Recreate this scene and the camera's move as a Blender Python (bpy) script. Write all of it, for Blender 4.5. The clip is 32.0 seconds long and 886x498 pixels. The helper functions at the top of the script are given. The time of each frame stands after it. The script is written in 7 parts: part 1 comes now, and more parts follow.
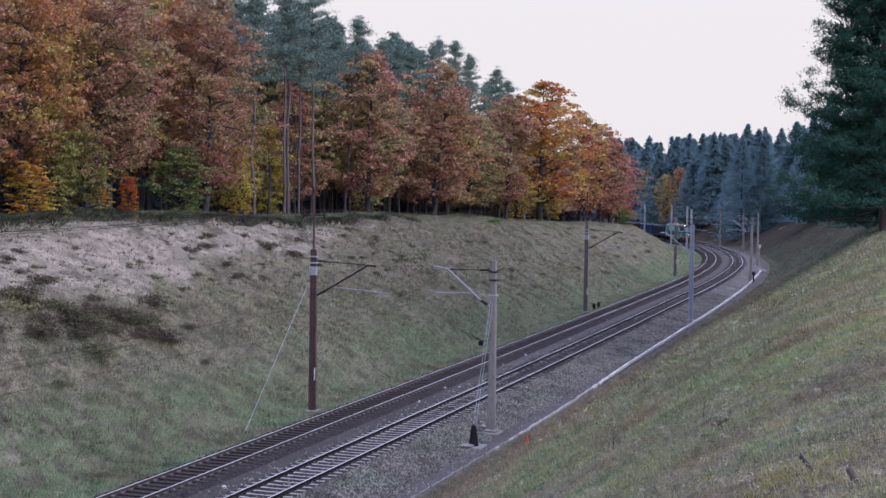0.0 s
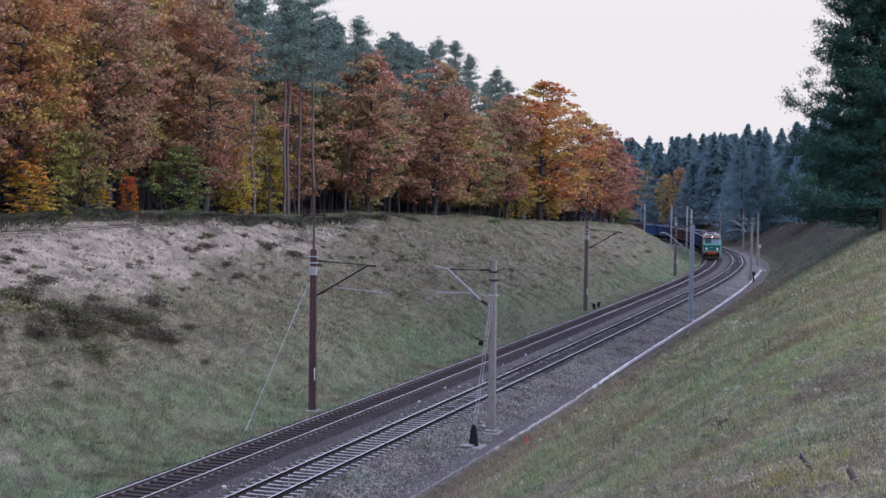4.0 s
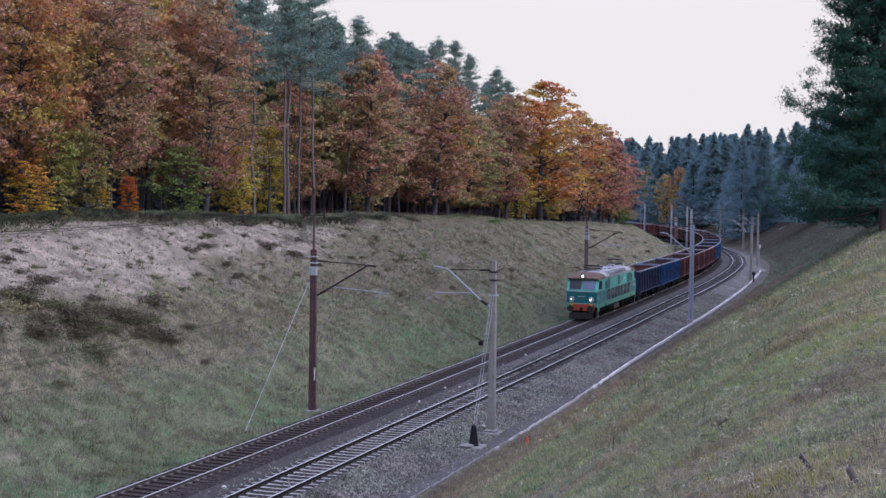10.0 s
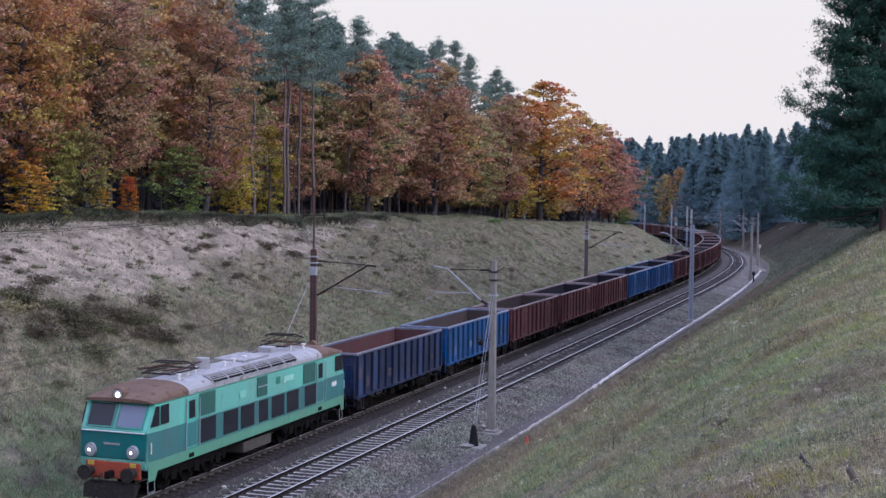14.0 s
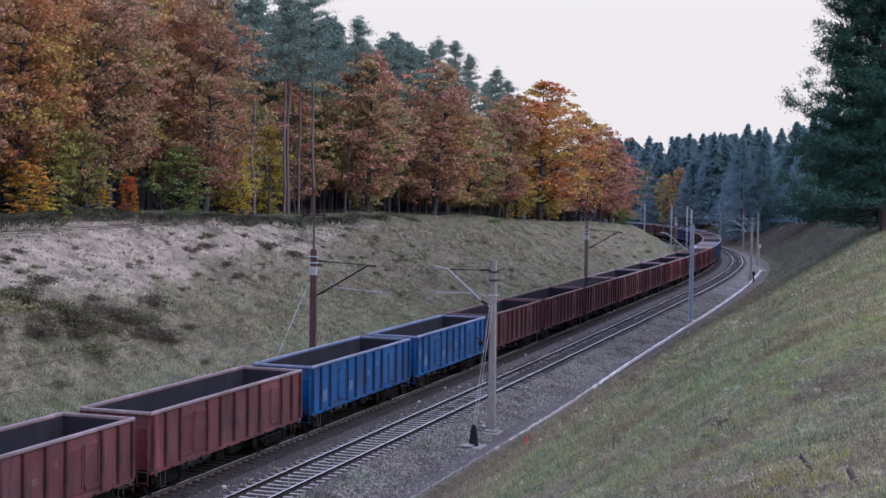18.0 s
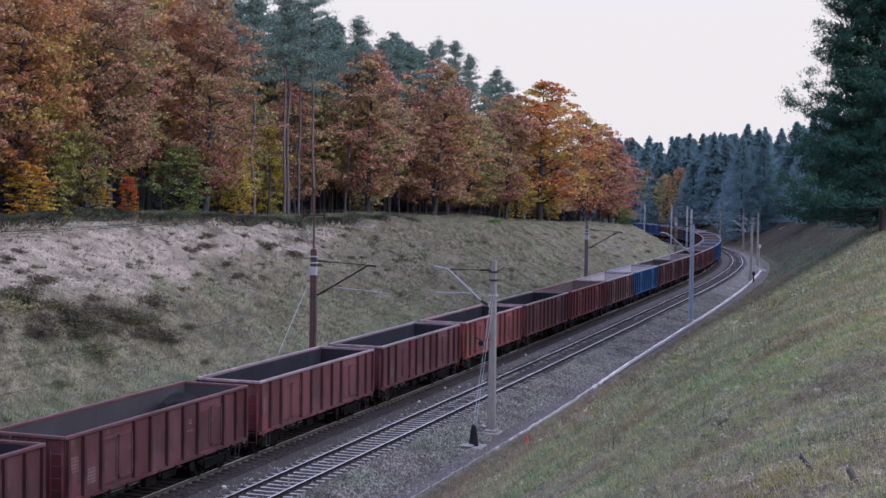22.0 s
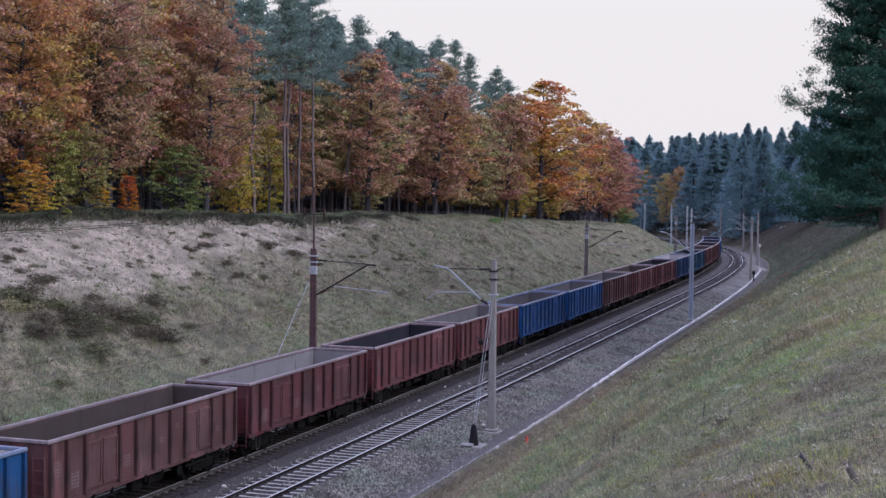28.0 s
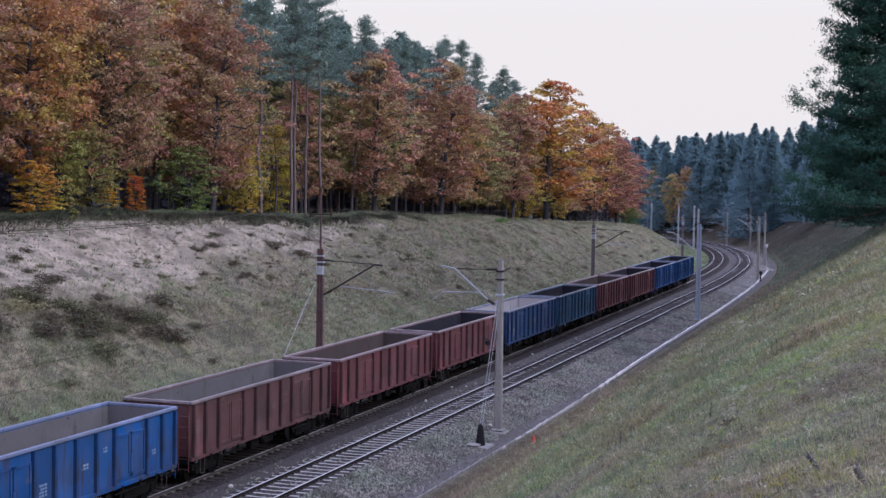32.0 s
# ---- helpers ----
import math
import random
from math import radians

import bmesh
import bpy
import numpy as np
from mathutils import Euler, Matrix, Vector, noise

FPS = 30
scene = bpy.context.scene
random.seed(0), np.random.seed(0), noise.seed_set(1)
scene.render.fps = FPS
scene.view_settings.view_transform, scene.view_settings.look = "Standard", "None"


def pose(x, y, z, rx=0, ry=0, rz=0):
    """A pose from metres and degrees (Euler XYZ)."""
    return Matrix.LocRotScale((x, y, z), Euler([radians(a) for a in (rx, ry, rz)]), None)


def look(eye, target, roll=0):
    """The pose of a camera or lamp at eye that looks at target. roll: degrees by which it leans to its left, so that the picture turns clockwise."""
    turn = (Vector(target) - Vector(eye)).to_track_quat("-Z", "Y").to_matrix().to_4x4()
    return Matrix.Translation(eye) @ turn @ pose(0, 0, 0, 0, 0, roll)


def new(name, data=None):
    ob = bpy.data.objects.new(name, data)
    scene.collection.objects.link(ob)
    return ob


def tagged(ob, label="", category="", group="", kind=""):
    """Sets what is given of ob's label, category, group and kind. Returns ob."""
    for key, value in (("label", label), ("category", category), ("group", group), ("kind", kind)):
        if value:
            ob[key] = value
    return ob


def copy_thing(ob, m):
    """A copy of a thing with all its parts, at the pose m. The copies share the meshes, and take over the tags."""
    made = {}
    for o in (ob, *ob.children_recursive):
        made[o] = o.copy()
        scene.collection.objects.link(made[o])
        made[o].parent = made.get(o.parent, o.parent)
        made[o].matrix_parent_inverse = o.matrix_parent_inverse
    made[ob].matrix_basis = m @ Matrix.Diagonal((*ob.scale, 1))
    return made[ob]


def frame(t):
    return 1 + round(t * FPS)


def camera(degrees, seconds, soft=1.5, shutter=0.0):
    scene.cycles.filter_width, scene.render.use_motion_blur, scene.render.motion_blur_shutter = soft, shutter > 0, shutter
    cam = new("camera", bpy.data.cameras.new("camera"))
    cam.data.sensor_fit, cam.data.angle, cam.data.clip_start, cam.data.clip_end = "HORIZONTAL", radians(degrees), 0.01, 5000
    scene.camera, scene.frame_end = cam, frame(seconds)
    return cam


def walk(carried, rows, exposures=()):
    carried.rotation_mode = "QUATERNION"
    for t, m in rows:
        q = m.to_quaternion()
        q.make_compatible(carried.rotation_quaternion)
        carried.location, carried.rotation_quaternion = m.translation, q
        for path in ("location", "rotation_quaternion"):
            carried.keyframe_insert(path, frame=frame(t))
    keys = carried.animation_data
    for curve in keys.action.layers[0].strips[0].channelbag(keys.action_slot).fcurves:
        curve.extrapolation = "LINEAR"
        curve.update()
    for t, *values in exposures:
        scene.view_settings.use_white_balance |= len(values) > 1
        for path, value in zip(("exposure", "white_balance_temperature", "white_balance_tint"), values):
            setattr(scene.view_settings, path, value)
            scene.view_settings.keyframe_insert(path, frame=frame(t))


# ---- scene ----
# ---- camera: stands on the slope, a slight pan at the very end ----
EYE_Z = 11.508
cam = camera(35.07, 32.0, soft=1.5)


def aim(dx=0.0, dy=0.0):
    """The camera's pose, turned by dx and dy thousandths of a radian."""
    yaw, pitch = -dx * 0.001, -0.04496 + dy * 0.001
    return look((0, 0, EYE_Z), (math.sin(-yaw) * -1, math.cos(yaw) * math.cos(pitch), EYE_Z + math.sin(pitch)), 0.794)


walk(cam, [(0, aim()), (27.6, aim()), (27.8, aim()), (28.0, aim(0, -0.55)), (28.2, aim()), (28.7, aim()),
           (29.0, aim(0.45, 0)), (29.5, aim(0.5, -0.6)), (30.0, aim(0.65, -0.6)), (30.5, aim(1.3, -0.75)),
           (31.0, aim(2.4, -0.3)), (31.5, aim(3.6, -0.55)), (32.0, aim(4.8, -0.55))])

# ---- light: a bright overcast sky and a very soft sun ----
world = bpy.data.worlds.new("overcast_sky")
scene.world = world
world.use_nodes = True
wn, wl = world.node_tree.nodes, world.node_tree.links
sky = wn.new("ShaderNodeTexSky")
sky.sky_type = "NISHITA"
sky.sun_disc = False
sky.sun_elevation, sky.sun_rotation = radians(28), radians(117)
sky.dust_density = 6.0
cloud = wn.new("ShaderNodeMix")
cloud.data_type = "RGBA"
cloud.inputs[0].default_value = 0.94
wl.new(sky.outputs[0], cloud.inputs[6])
# an overcast sky is about three times as bright overhead as at the horizon
toward, split, lift, tint = wn.new("ShaderNodeTexCoord"), wn.new("ShaderNodeSeparateXYZ"), wn.new("ShaderNodeMapRange"), wn.new("ShaderNodeMix")
wl.new(toward.outputs["Generated"], split.inputs[0])
wl.new(split.outputs[2], lift.inputs[0])
lift.inputs[1].default_value, lift.inputs[2].default_value = 0.12, 1.0
tint.data_type = "RGBA"
tint.inputs[6].default_value, tint.inputs[7].default_value = (9.1, 8.75, 9.15, 1), (17.5, 20.0, 33.5, 1)
wl.new(lift.outputs[0], tint.inputs[0])
wl.new(tint.outputs[2], cloud.inputs[7])
wl.new(cloud.outputs[2], wn["Background"].inputs[0])
wn["Background"].inputs[1].default_value = 0.1
sun = new("sun", bpy.data.lights.new("sun", "SUN"))
sun.data.energy, sun.data.angle, sun.data.color = 2.15, radians(40), (0.87, 0.925, 1.0)
sun.matrix_world = look((0, 0, 60), (-33, 17, 38))
scene.view_settings.exposure = 0.0

# ---- the line of the railway: s metres along the track nearer the wood, lat metres to its right ----
BEND_S = np.array([-30, 20, 60, 100, 130, 155, 180, 210, 240, 270, 310, 360, 420, 470.0])
BEND_K = np.array([-.00037, .00011, .00021, -.0001, .00085, .00131, .00241, .0024, .00219, .00261, .00316, .00372, .0035, 0.0])
LINE_S = np.arange(-3000.0, 3001.0, 1.0)
bend = np.interp(LINE_S, BEND_S, BEND_K)
bend[LINE_S < -60] = 0
turn_ = np.concatenate([[0], np.cumsum((bend[1:] + bend[:-1]) / 2)])
LINE_H = turn_ - turn_[3000] + 1.24427
LINE_X = np.concatenate([[0], np.cumsum((np.cos(LINE_H[1:]) + np.cos(LINE_H[:-1])) / 2)])
LINE_Y = np.concatenate([[0], np.cumsum((np.sin(LINE_H[1:]) + np.sin(LINE_H[:-1])) / 2)])
LINE_X += -13.22 - LINE_X[3000]
LINE_Y += 45.994 - LINE_Y[3000]
TRACK_GAP = 4.26


def rail_z(s):
    return -0.1775 * ((np.clip(s, 150, 420) - 150) / 100) ** 2


def line(s, lat=0.0, z=0.0):
    """The place s along the line, lat to its right, z over its rails (numbers or arrays)."""
    h = np.interp(s, LINE_S, LINE_H)
    return (np.interp(s, LINE_S, LINE_X) + lat * np.sin(h), np.interp(s, LINE_S, LINE_Y) - lat * np.cos(h), rail_z(s) + z)


def heading(s):
    return float(np.interp(s, LINE_S, LINE_H))


def grain2(x, y, seed=0):
    """Smooth value noise in 0..1 on arrays."""
    x, y = np.asarray(x, float), np.asarray(y, float)
    ix, iy = np.floor(x), np.floor(y)
    fx, fy = x - ix, y - iy
    fx, fy = fx * fx * (3 - 2 * fx), fy * fy * (3 - 2 * fy)

    def lattice(a, b):
        v = np.sin(a * 127.1 + b * 311.7 + seed * 74.7) * 43758.5453
        return v - np.floor(v)
    return (lattice(ix, iy) * (1 - fx) + lattice(ix + 1, iy) * fx) * (1 - fy) + (lattice(ix, iy + 1) * (1 - fx) + lattice(ix + 1, iy + 1) * fx) * fy


def mottle(x, y, seed=0):
    """The same noise, turned off the line's axes so that no rows show."""
    x, y = np.asarray(x, float), np.asarray(y, float)
    return grain2(0.83 * x + 0.56 * y, 0.83 * y - 0.56 * x, seed)


def smooth(a, b, x):
    t = np.clip((np.asarray(x, float) - a) / (b - a), 0, 1)
    return t * t * (3 - 2 * t)


# ---- the land: a cutting with a steep bank on both sides ----
def crest_left(s):
    return np.interp(s, [-60, 30, 50, 66, 80, 105, 165, 215, 260, 300, 330, 480], [9.5, 9.4, 9.05, 8.95, 8.6, 8.05, 6.2, 4.8, 3.6, 2.8, 2.6, 2.6])


def crest_right(s):
    return np.interp(s, [-60, -35, 0, 60, 120, 200, 260, 400], [10.2, 9.95, 9.9, 9.8, 9.0, 7.2, 5.4, 5.4])


def land(s, lat):
    """The height of the ground over z 0."""
    s, lat = np.asarray(s, float), np.asarray(lat, float)
    lump = (grain2(s / 7, lat / 7, 1) - 0.5) * 0.7 + (mottle(s / 2.3, lat / 2.3, 2) - 0.5) * 0.28 + (mottle(s / 0.8, lat / 0.8, 3) - 0.5) * 0.10
    # left bank
    q = -lat - 3.1 - 1.7 * smooth(170, 235, s)
    c = crest_left(s)
    rise = np.where(q > 0, q * 0.56 * smooth(-0.5, 3.0, q), 0) - 0.42
    lip = 0.55 * (1 - smooth(66, 84, s))                       # turf lip over bare sand
    edge = c - lip
    left = edge - np.log1p(np.exp(np.clip((edge - rise) * 2.2, -40, 40))) / 2.2
    run = (c + 0.42) / 0.56 + (grain2(s / 3.0, 0 * s, 9) - 0.5) * 1.4
    left = left + lip * smooth(0.0, 0.45, q - run)
    left = left + np.minimum(np.maximum(q - run, 0), 300) * 0.006
    # right bank
    p = lat - 10.3
    cr = crest_right(s)
    riser = np.where(p > 0, p * 0.628 * smooth(-0.3, 1.6, p), 0) - 0.55
    right = cr - np.log1p(np.exp(np.clip((cr - riser) * 1.6, -40, 40))) / 1.6
    right = right + np.minimum(np.maximum(p - 18, 0), 250) * 0.012 * smooth(120, 300, s)
    z = np.where(lat < 2.5, left, right)
    away = np.where(lat < 2.5, smooth(0.3, 2.5, q), smooth(0.1, 1.6, p))
    bed = np.where(lat < 2.5, -0.42, -0.55 - 0.12 * smooth(6.0, 8.0, lat))
    z = np.where(away > 0, z, bed)
    return z + lump * away * np.where(lat > 9, 0.4, 1.0) + rail_z(s)


def spot(s, lat, up=0.0):
    x, y, _ = line(s, lat)
    return float(x), float(y), float(land(s, lat)) + up


# ---- materials ----
def nodes_of(name):
    m = bpy.data.materials.new(name)
    m.use_nodes = True
    return m, m.node_tree.nodes, m.node_tree.links, m.node_tree.nodes["Principled BSDF"]


def mixer(n, l, fac, a, b, blend="MIX"):
    """A colour mix; fac, a and b are sockets or values."""
    x = n.new("ShaderNodeMix")
    x.data_type, x.blend_type = "RGBA", blend
    for socket, v in ((0, fac), (6, a), (7, b)):
        if hasattr(v, "is_output"):
            l.new(v, x.inputs[socket])
        else:
            x.inputs[socket].default_value = (*v, 1) if isinstance(v, tuple) else v
    return x.outputs[2]


def noisy(n, l, scale, detail=4.0, lo=0.35, hi=0.65, stretch=None, where="Object"):
    """Noise in metres, cut to 0..1 between lo and hi."""
    c, t, r = n.new("ShaderNodeTexCoord"), n.new("ShaderNodeTexNoise"), n.new("ShaderNodeMapRange")
    t.inputs["Scale"].default_value, t.inputs["Detail"].default_value = scale, detail
    src = c.outputs[where]
    if stretch:
        mp = n.new("ShaderNodeMapping")
        mp.inputs["Scale"].default_value = stretch
        l.new(src, mp.inputs[0])
        src = mp.outputs[0]
    l.new(src, t.inputs["Vector"])
    l.new(t.outputs[0], r.inputs[0])
    r.inputs[1].default_value, r.inputs[2].default_value = lo, hi
    return r.outputs[0]


def bumped(n, l, b, height, strength=0.4, distance=0.02):
    x = n.new("ShaderNodeBump")
    x.inputs["Strength"].default_value, x.inputs["Distance"].default_value = strength, distance
    l.new(height, x.inputs["Height"])
    l.new(x.outputs[0], b.inputs["Normal"])


def surface(name, a, b, scale=3.0, rough=0.8, metal=0.0, spots=None, bump=0.3, stretch=None, depth=0.01, fine=40.0):
    """Two colours mixed by coarse noise, darker spots by fine noise, and a fine bump."""
    m, n, l, p = nodes_of(name)
    col = mixer(n, l, noisy(n, l, scale, 5, 0.3, 0.7, stretch), a, b)
    grain = noisy(n, l, fine, 3, 0.3, 0.7)
    col = mixer(n, l, grain, col, tuple(c * 0.72 for c in b))
    if spots:
        col = mixer(n, l, noisy(n, l, scale * 2.7, 6, 0.56, 0.7, stretch), col, spots)
    l.new(col, p.inputs["Base Color"])
    p.inputs["Roughness"].default_value, p.inputs["Metallic"].default_value = rough, metal
    p.inputs["Specular IOR Level"].default_value = 0.12
    bumped(n, l, p, grain, bump, depth)
    return m


def painted(name, rust=0.5, rough=0.55, dirt=(0.10, 0.065, 0.05), wear=1.0, dust=0.0, gloss=0.15):
    """Paint in the object's own colour, faded, streaked and rusting."""
    m, n, l, p = nodes_of(name)
    info = n.new("ShaderNodeObjectInfo")
    fade = mixer(n, l, 0.07 * wear, info.outputs["Color"], (0.34, 0.30, 0.32))
    col = mixer(n, l, noisy(n, l, 0.9, 5, 0.4, 0.75), info.outputs["Color"], fade)
    streak = noisy(n, l, 1.0, 6, 0.66 - 0.16 * rust, 1.05 - 0.30 * rust, (4.0, 4.0, 0.55))
    col = mixer(n, l, streak, col, dirt)
    fresh = n.new("ShaderNodeHueSaturation")
    fresh.inputs["Saturation"].default_value, fresh.inputs["Value"].default_value = 1.12, 1.0 + 0.45 * wear
    l.new(col, fresh.inputs["Color"])
    col = mixer(n, l, noisy(n, l, 0.55, 3, 0.56, 0.60, (1.0, 1.0, 0.8)), col, fresh.outputs[0])
    tired = n.new("ShaderNodeHueSaturation")
    tired.inputs["Saturation"].default_value, tired.inputs["Value"].default_value = 0.85, 1.0 - 0.30 * wear
    l.new(col, tired.inputs["Color"])
    col = mixer(n, l, noisy(n, l, 0.8, 5, 0.52, 0.66, (1.0, 1.0, 0.5)), col, tired.outputs[0])
    worn = mixer(n, l, noisy(n, l, 1.4, 6, 0.63, 0.74), col, (0.21, 0.165, 0.14))
    col = mixer(n, l, 0.28 * rust * wear, col, worn)
    spots = noisy(n, l, 7.0, 6, 0.66, 0.76)
    col = mixer(n, l, spots, col, tuple(c * 0.8 for c in dirt))
    if dust:
        # pale dry dust left by the load, in drifts and runs
        drift = mixer(n, l, noisy(n, l, 0.6, 6, 0.50, 0.80), col, (0.19, 0.165, 0.168))
        col = mixer(n, l, dust, col, drift)
    l.new(col, p.inputs["Base Color"])
    p.inputs["Roughness"].default_value = rough
    p.inputs["Specular IOR Level"].default_value = gloss
    bumped(n, l, p, noisy(n, l, 2.5, 4), 0.25, 0.02)
    return m


def leafy(name, rough=0.7, spread=0.5, see_through=0.25, lumps=0.0, rounded=False):
    """Leaves in the object's own colour, each a little different."""
    m, n, l, p = nodes_of(name)
    info, geo = n.new("ShaderNodeObjectInfo"), n.new("ShaderNodeNewGeometry")
    hsv = n.new("ShaderNodeHueSaturation")
    l.new(info.outputs["Color"], hsv.inputs["Color"])

    def ranged(src, lo, hi, k=1.0):
        r, f = n.new("ShaderNodeMapRange"), n.new("ShaderNodeMath")
        f.operation = "MULTIPLY"
        f.inputs[1].default_value = k
        l.new(src, f.inputs[0])
        g = n.new("ShaderNodeMath")
        g.operation = "FRACT"
        l.new(f.outputs[0], g.inputs[0])
        l.new(g.outputs[0], r.inputs[0])
        r.inputs[3].default_value, r.inputs[4].default_value = lo, hi
        return r.outputs[0]
    l.new(ranged(geo.outputs["Random Per Island"], 0.5 - 0.045 * spread, 0.5 + 0.055 * spread, 7.31), hsv.inputs["Hue"])
    l.new(ranged(geo.outputs["Random Per Island"], 1 - 0.75 * spread, 1 + 0.75 * spread), hsv.inputs["Value"])
    l.new(ranged(geo.outputs["Random Per Island"], 0.86, 1.22, 3.7), hsv.inputs["Saturation"])
    patch = noisy(n, l, 0.33, 4, 0.40, 0.62)
    dim = n.new("ShaderNodeHueSaturation")
    dim.inputs["Hue"].default_value, dim.inputs["Value"].default_value = 0.5 + 0.15 * spread, 0.95
    l.new(hsv.outputs[0], dim.inputs["Color"])
    col = mixer(n, l, patch, hsv.outputs[0], dim.outputs[0])
    deep = n.new("ShaderNodeHueSaturation")
    deep.inputs["Hue"].default_value, deep.inputs["Value"].default_value = 0.5 - 0.05 * spread, 1 - 0.5 * spread
    l.new(col, deep.inputs["Color"])
    col = mixer(n, l, noisy(n, l, 0.55, 4, 0.48, 0.66), col, deep.outputs[0])
    if lumps:
        # paler and duller tussocks, a metre or two across
        tus = n.new("ShaderNodeHueSaturation")
        tone = n.new("ShaderNodeMapRange")
        l.new(noisy(n, l, 0.85, 5, 0.32, 0.68), tone.inputs[0])
        tone.inputs[3].default_value, tone.inputs[4].default_value = 1 - lumps, 1 + lumps
        l.new(tone.outputs[0], tus.inputs["Value"])
        l.new(col, tus.inputs["Color"])
        col = tus.outputs[0]
    l.new(col, p.inputs["Base Color"])
    p.inputs["Roughness"].default_value = rough
    p.inputs["Specular IOR Level"].default_value = 0.1
    tr, add = n.new("ShaderNodeBsdfTranslucent"), n.new("ShaderNodeMixShader")
    if rounded:
        # needles too small to see are shaded as the soft body of the crown
        tc, flat, tow = n.new("ShaderNodeTexCoord"), n.new("ShaderNodeVectorMath"), n.new("ShaderNodeVectorTransform")
        flat.operation = "MULTIPLY_ADD"
        flat.inputs[1].default_value, flat.inputs[2].default_value = (1, 1, 0), (0, 0, 2.6)
        l.new(tc.outputs["Object"], flat.inputs[0])
        half = n.new("ShaderNodeVectorMath")
        half.operation = "NORMALIZE"
        tow.vector_type, tow.convert_from, tow.convert_to = "NORMAL", "OBJECT", "WORLD"
        l.new(flat.outputs[0], tow.inputs[0])
        l.new(tow.outputs[0], half.inputs[0])
        blend = n.new("ShaderNodeMix")
        blend.data_type = "VECTOR"
        blend.inputs[0].default_value = 0.92
        l.new(geo.outputs["Normal"], blend.inputs[4])
        l.new(half.outputs[0], blend.inputs[5])
        l.new(blend.outputs[1], p.inputs["Normal"])
    l.new(col, tr.inputs[0])
    add.inputs[0].default_value = see_through
    l.new(p.outputs[0], add.inputs[1])
    l.new(tr.outputs[0], add.inputs[2])
    l.new(add.outputs[0], n["Material Output"].inputs[0])
    return m


def ground_material():
    m, n, l, p = nodes_of("grass_and_sand")
    at = n.new("ShaderNodeAttribute")
    at.attribute_name = "cover"
    sep = n.new("ShaderNodeSeparateColor")
    l.new(at.outputs["Color"], sep.inputs[0])
    straw = mixer(n, l, noisy(n, l, 0.5, 6, 0.35, 0.65), (0.235, 0.19, 0.125), (0.155, 0.128, 0.086))
    straw = mixer(n, l, noisy(n, l, 3.0, 6, 0.45, 0.7), straw, (0.045, 0.042, 0.034))
    green = mixer(n, l, noisy(n, l, 1.2, 5), (0.122, 0.155, 0.076), (0.09, 0.108, 0.058))
    col = mixer(n, l, sep.outputs[1], straw, green)
    col = mixer(n, l, noisy(n, l, 0.8, 5, 0.5, 0.66), col, (0.07, 0.062, 0.046))
    fleck = mixer(n, l, noisy(n, l, 17.0, 7, 0.46, 0.60), col, (0.024, 0.022, 0.018))
    col = mixer(n, l, 0.75, col, fleck)
    sand = mixer(n, l, noisy(n, l, 0.7, 7, 0.36, 0.64), (0.365, 0.292, 0.238), (0.19, 0.153, 0.126))
    sand = mixer(n, l, noisy(n, l, 2.6, 7, 0.54, 0.64), sand, (0.16, 0.135, 0.105))
    sand = mixer(n, l, noisy(n, l, 9.0, 7, 0.52, 0.64), sand, (0.09, 0.075, 0.06))
    col = mixer(n, l, sep.outputs[0], col, sand)
    glint = mixer(n, l, noisy(n, l, 30.0, 5, 0.56, 0.66), col, (0.34, 0.30, 0.235))
    col = mixer(n, l, 0.65, col, glint)
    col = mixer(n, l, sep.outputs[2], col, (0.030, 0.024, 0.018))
    l.new(col, p.inputs["Base Color"])
    p.inputs["Roughness"].default_value = 0.95
    p.inputs["Specular IOR Level"].default_value = 0.1
    bumped(n, l, p, noisy(n, l, 11.0, 8, 0.2, 0.8), 0.9, 0.05)
    return m


def ballast_material(name, a, b, c):
    m, n, l, p = nodes_of(name)
    tc, v = n.new("ShaderNodeTexCoord"), n.new("ShaderNodeTexVoronoi")
    v.inputs["Scale"].default_value = 11.0
    l.new(tc.outputs["Object"], v.inputs["Vector"])
    sp = n.new("ShaderNodeSeparateColor")
    l.new(v.outputs["Color"], sp.inputs[0])
    col = mixer(n, l, sp.outputs[0], a, b)
    col = mixer(n, l, noisy(n, l, 0.6, 5, 0.42, 0.68), col, c)
    # coal dust and soil between the stones
    soiled = n.new("ShaderNodeAttribute")
    soiled.attribute_name = "soil"
    col = mixer(n, l, soiled.outputs["Fac"], col, tuple(0.6 * v for v in c))
    l.new(col, p.inputs["Base Color"])
    p.inputs["Roughness"].default_value = 0.95
    p.inputs["Specular IOR Level"].default_value = 0.1
    inv = n.new("ShaderNodeMath")
    inv.operation = "SUBTRACT"
    inv.inputs[0].default_value = 1.0
    l.new(v.outputs["Distance"], inv.inputs[1])
    bumped(n, l, p, inv.outputs[0], 1.0, 0.05)
    return m


def glowing(name, colour, power):
    m, n, l, p = nodes_of(name)
    p.inputs["Base Color"].default_value = (*colour, 1)
    p.inputs["Emission Color"].default_value = (*colour, 1)
    p.inputs["Emission Strength"].default_value = power
    return m


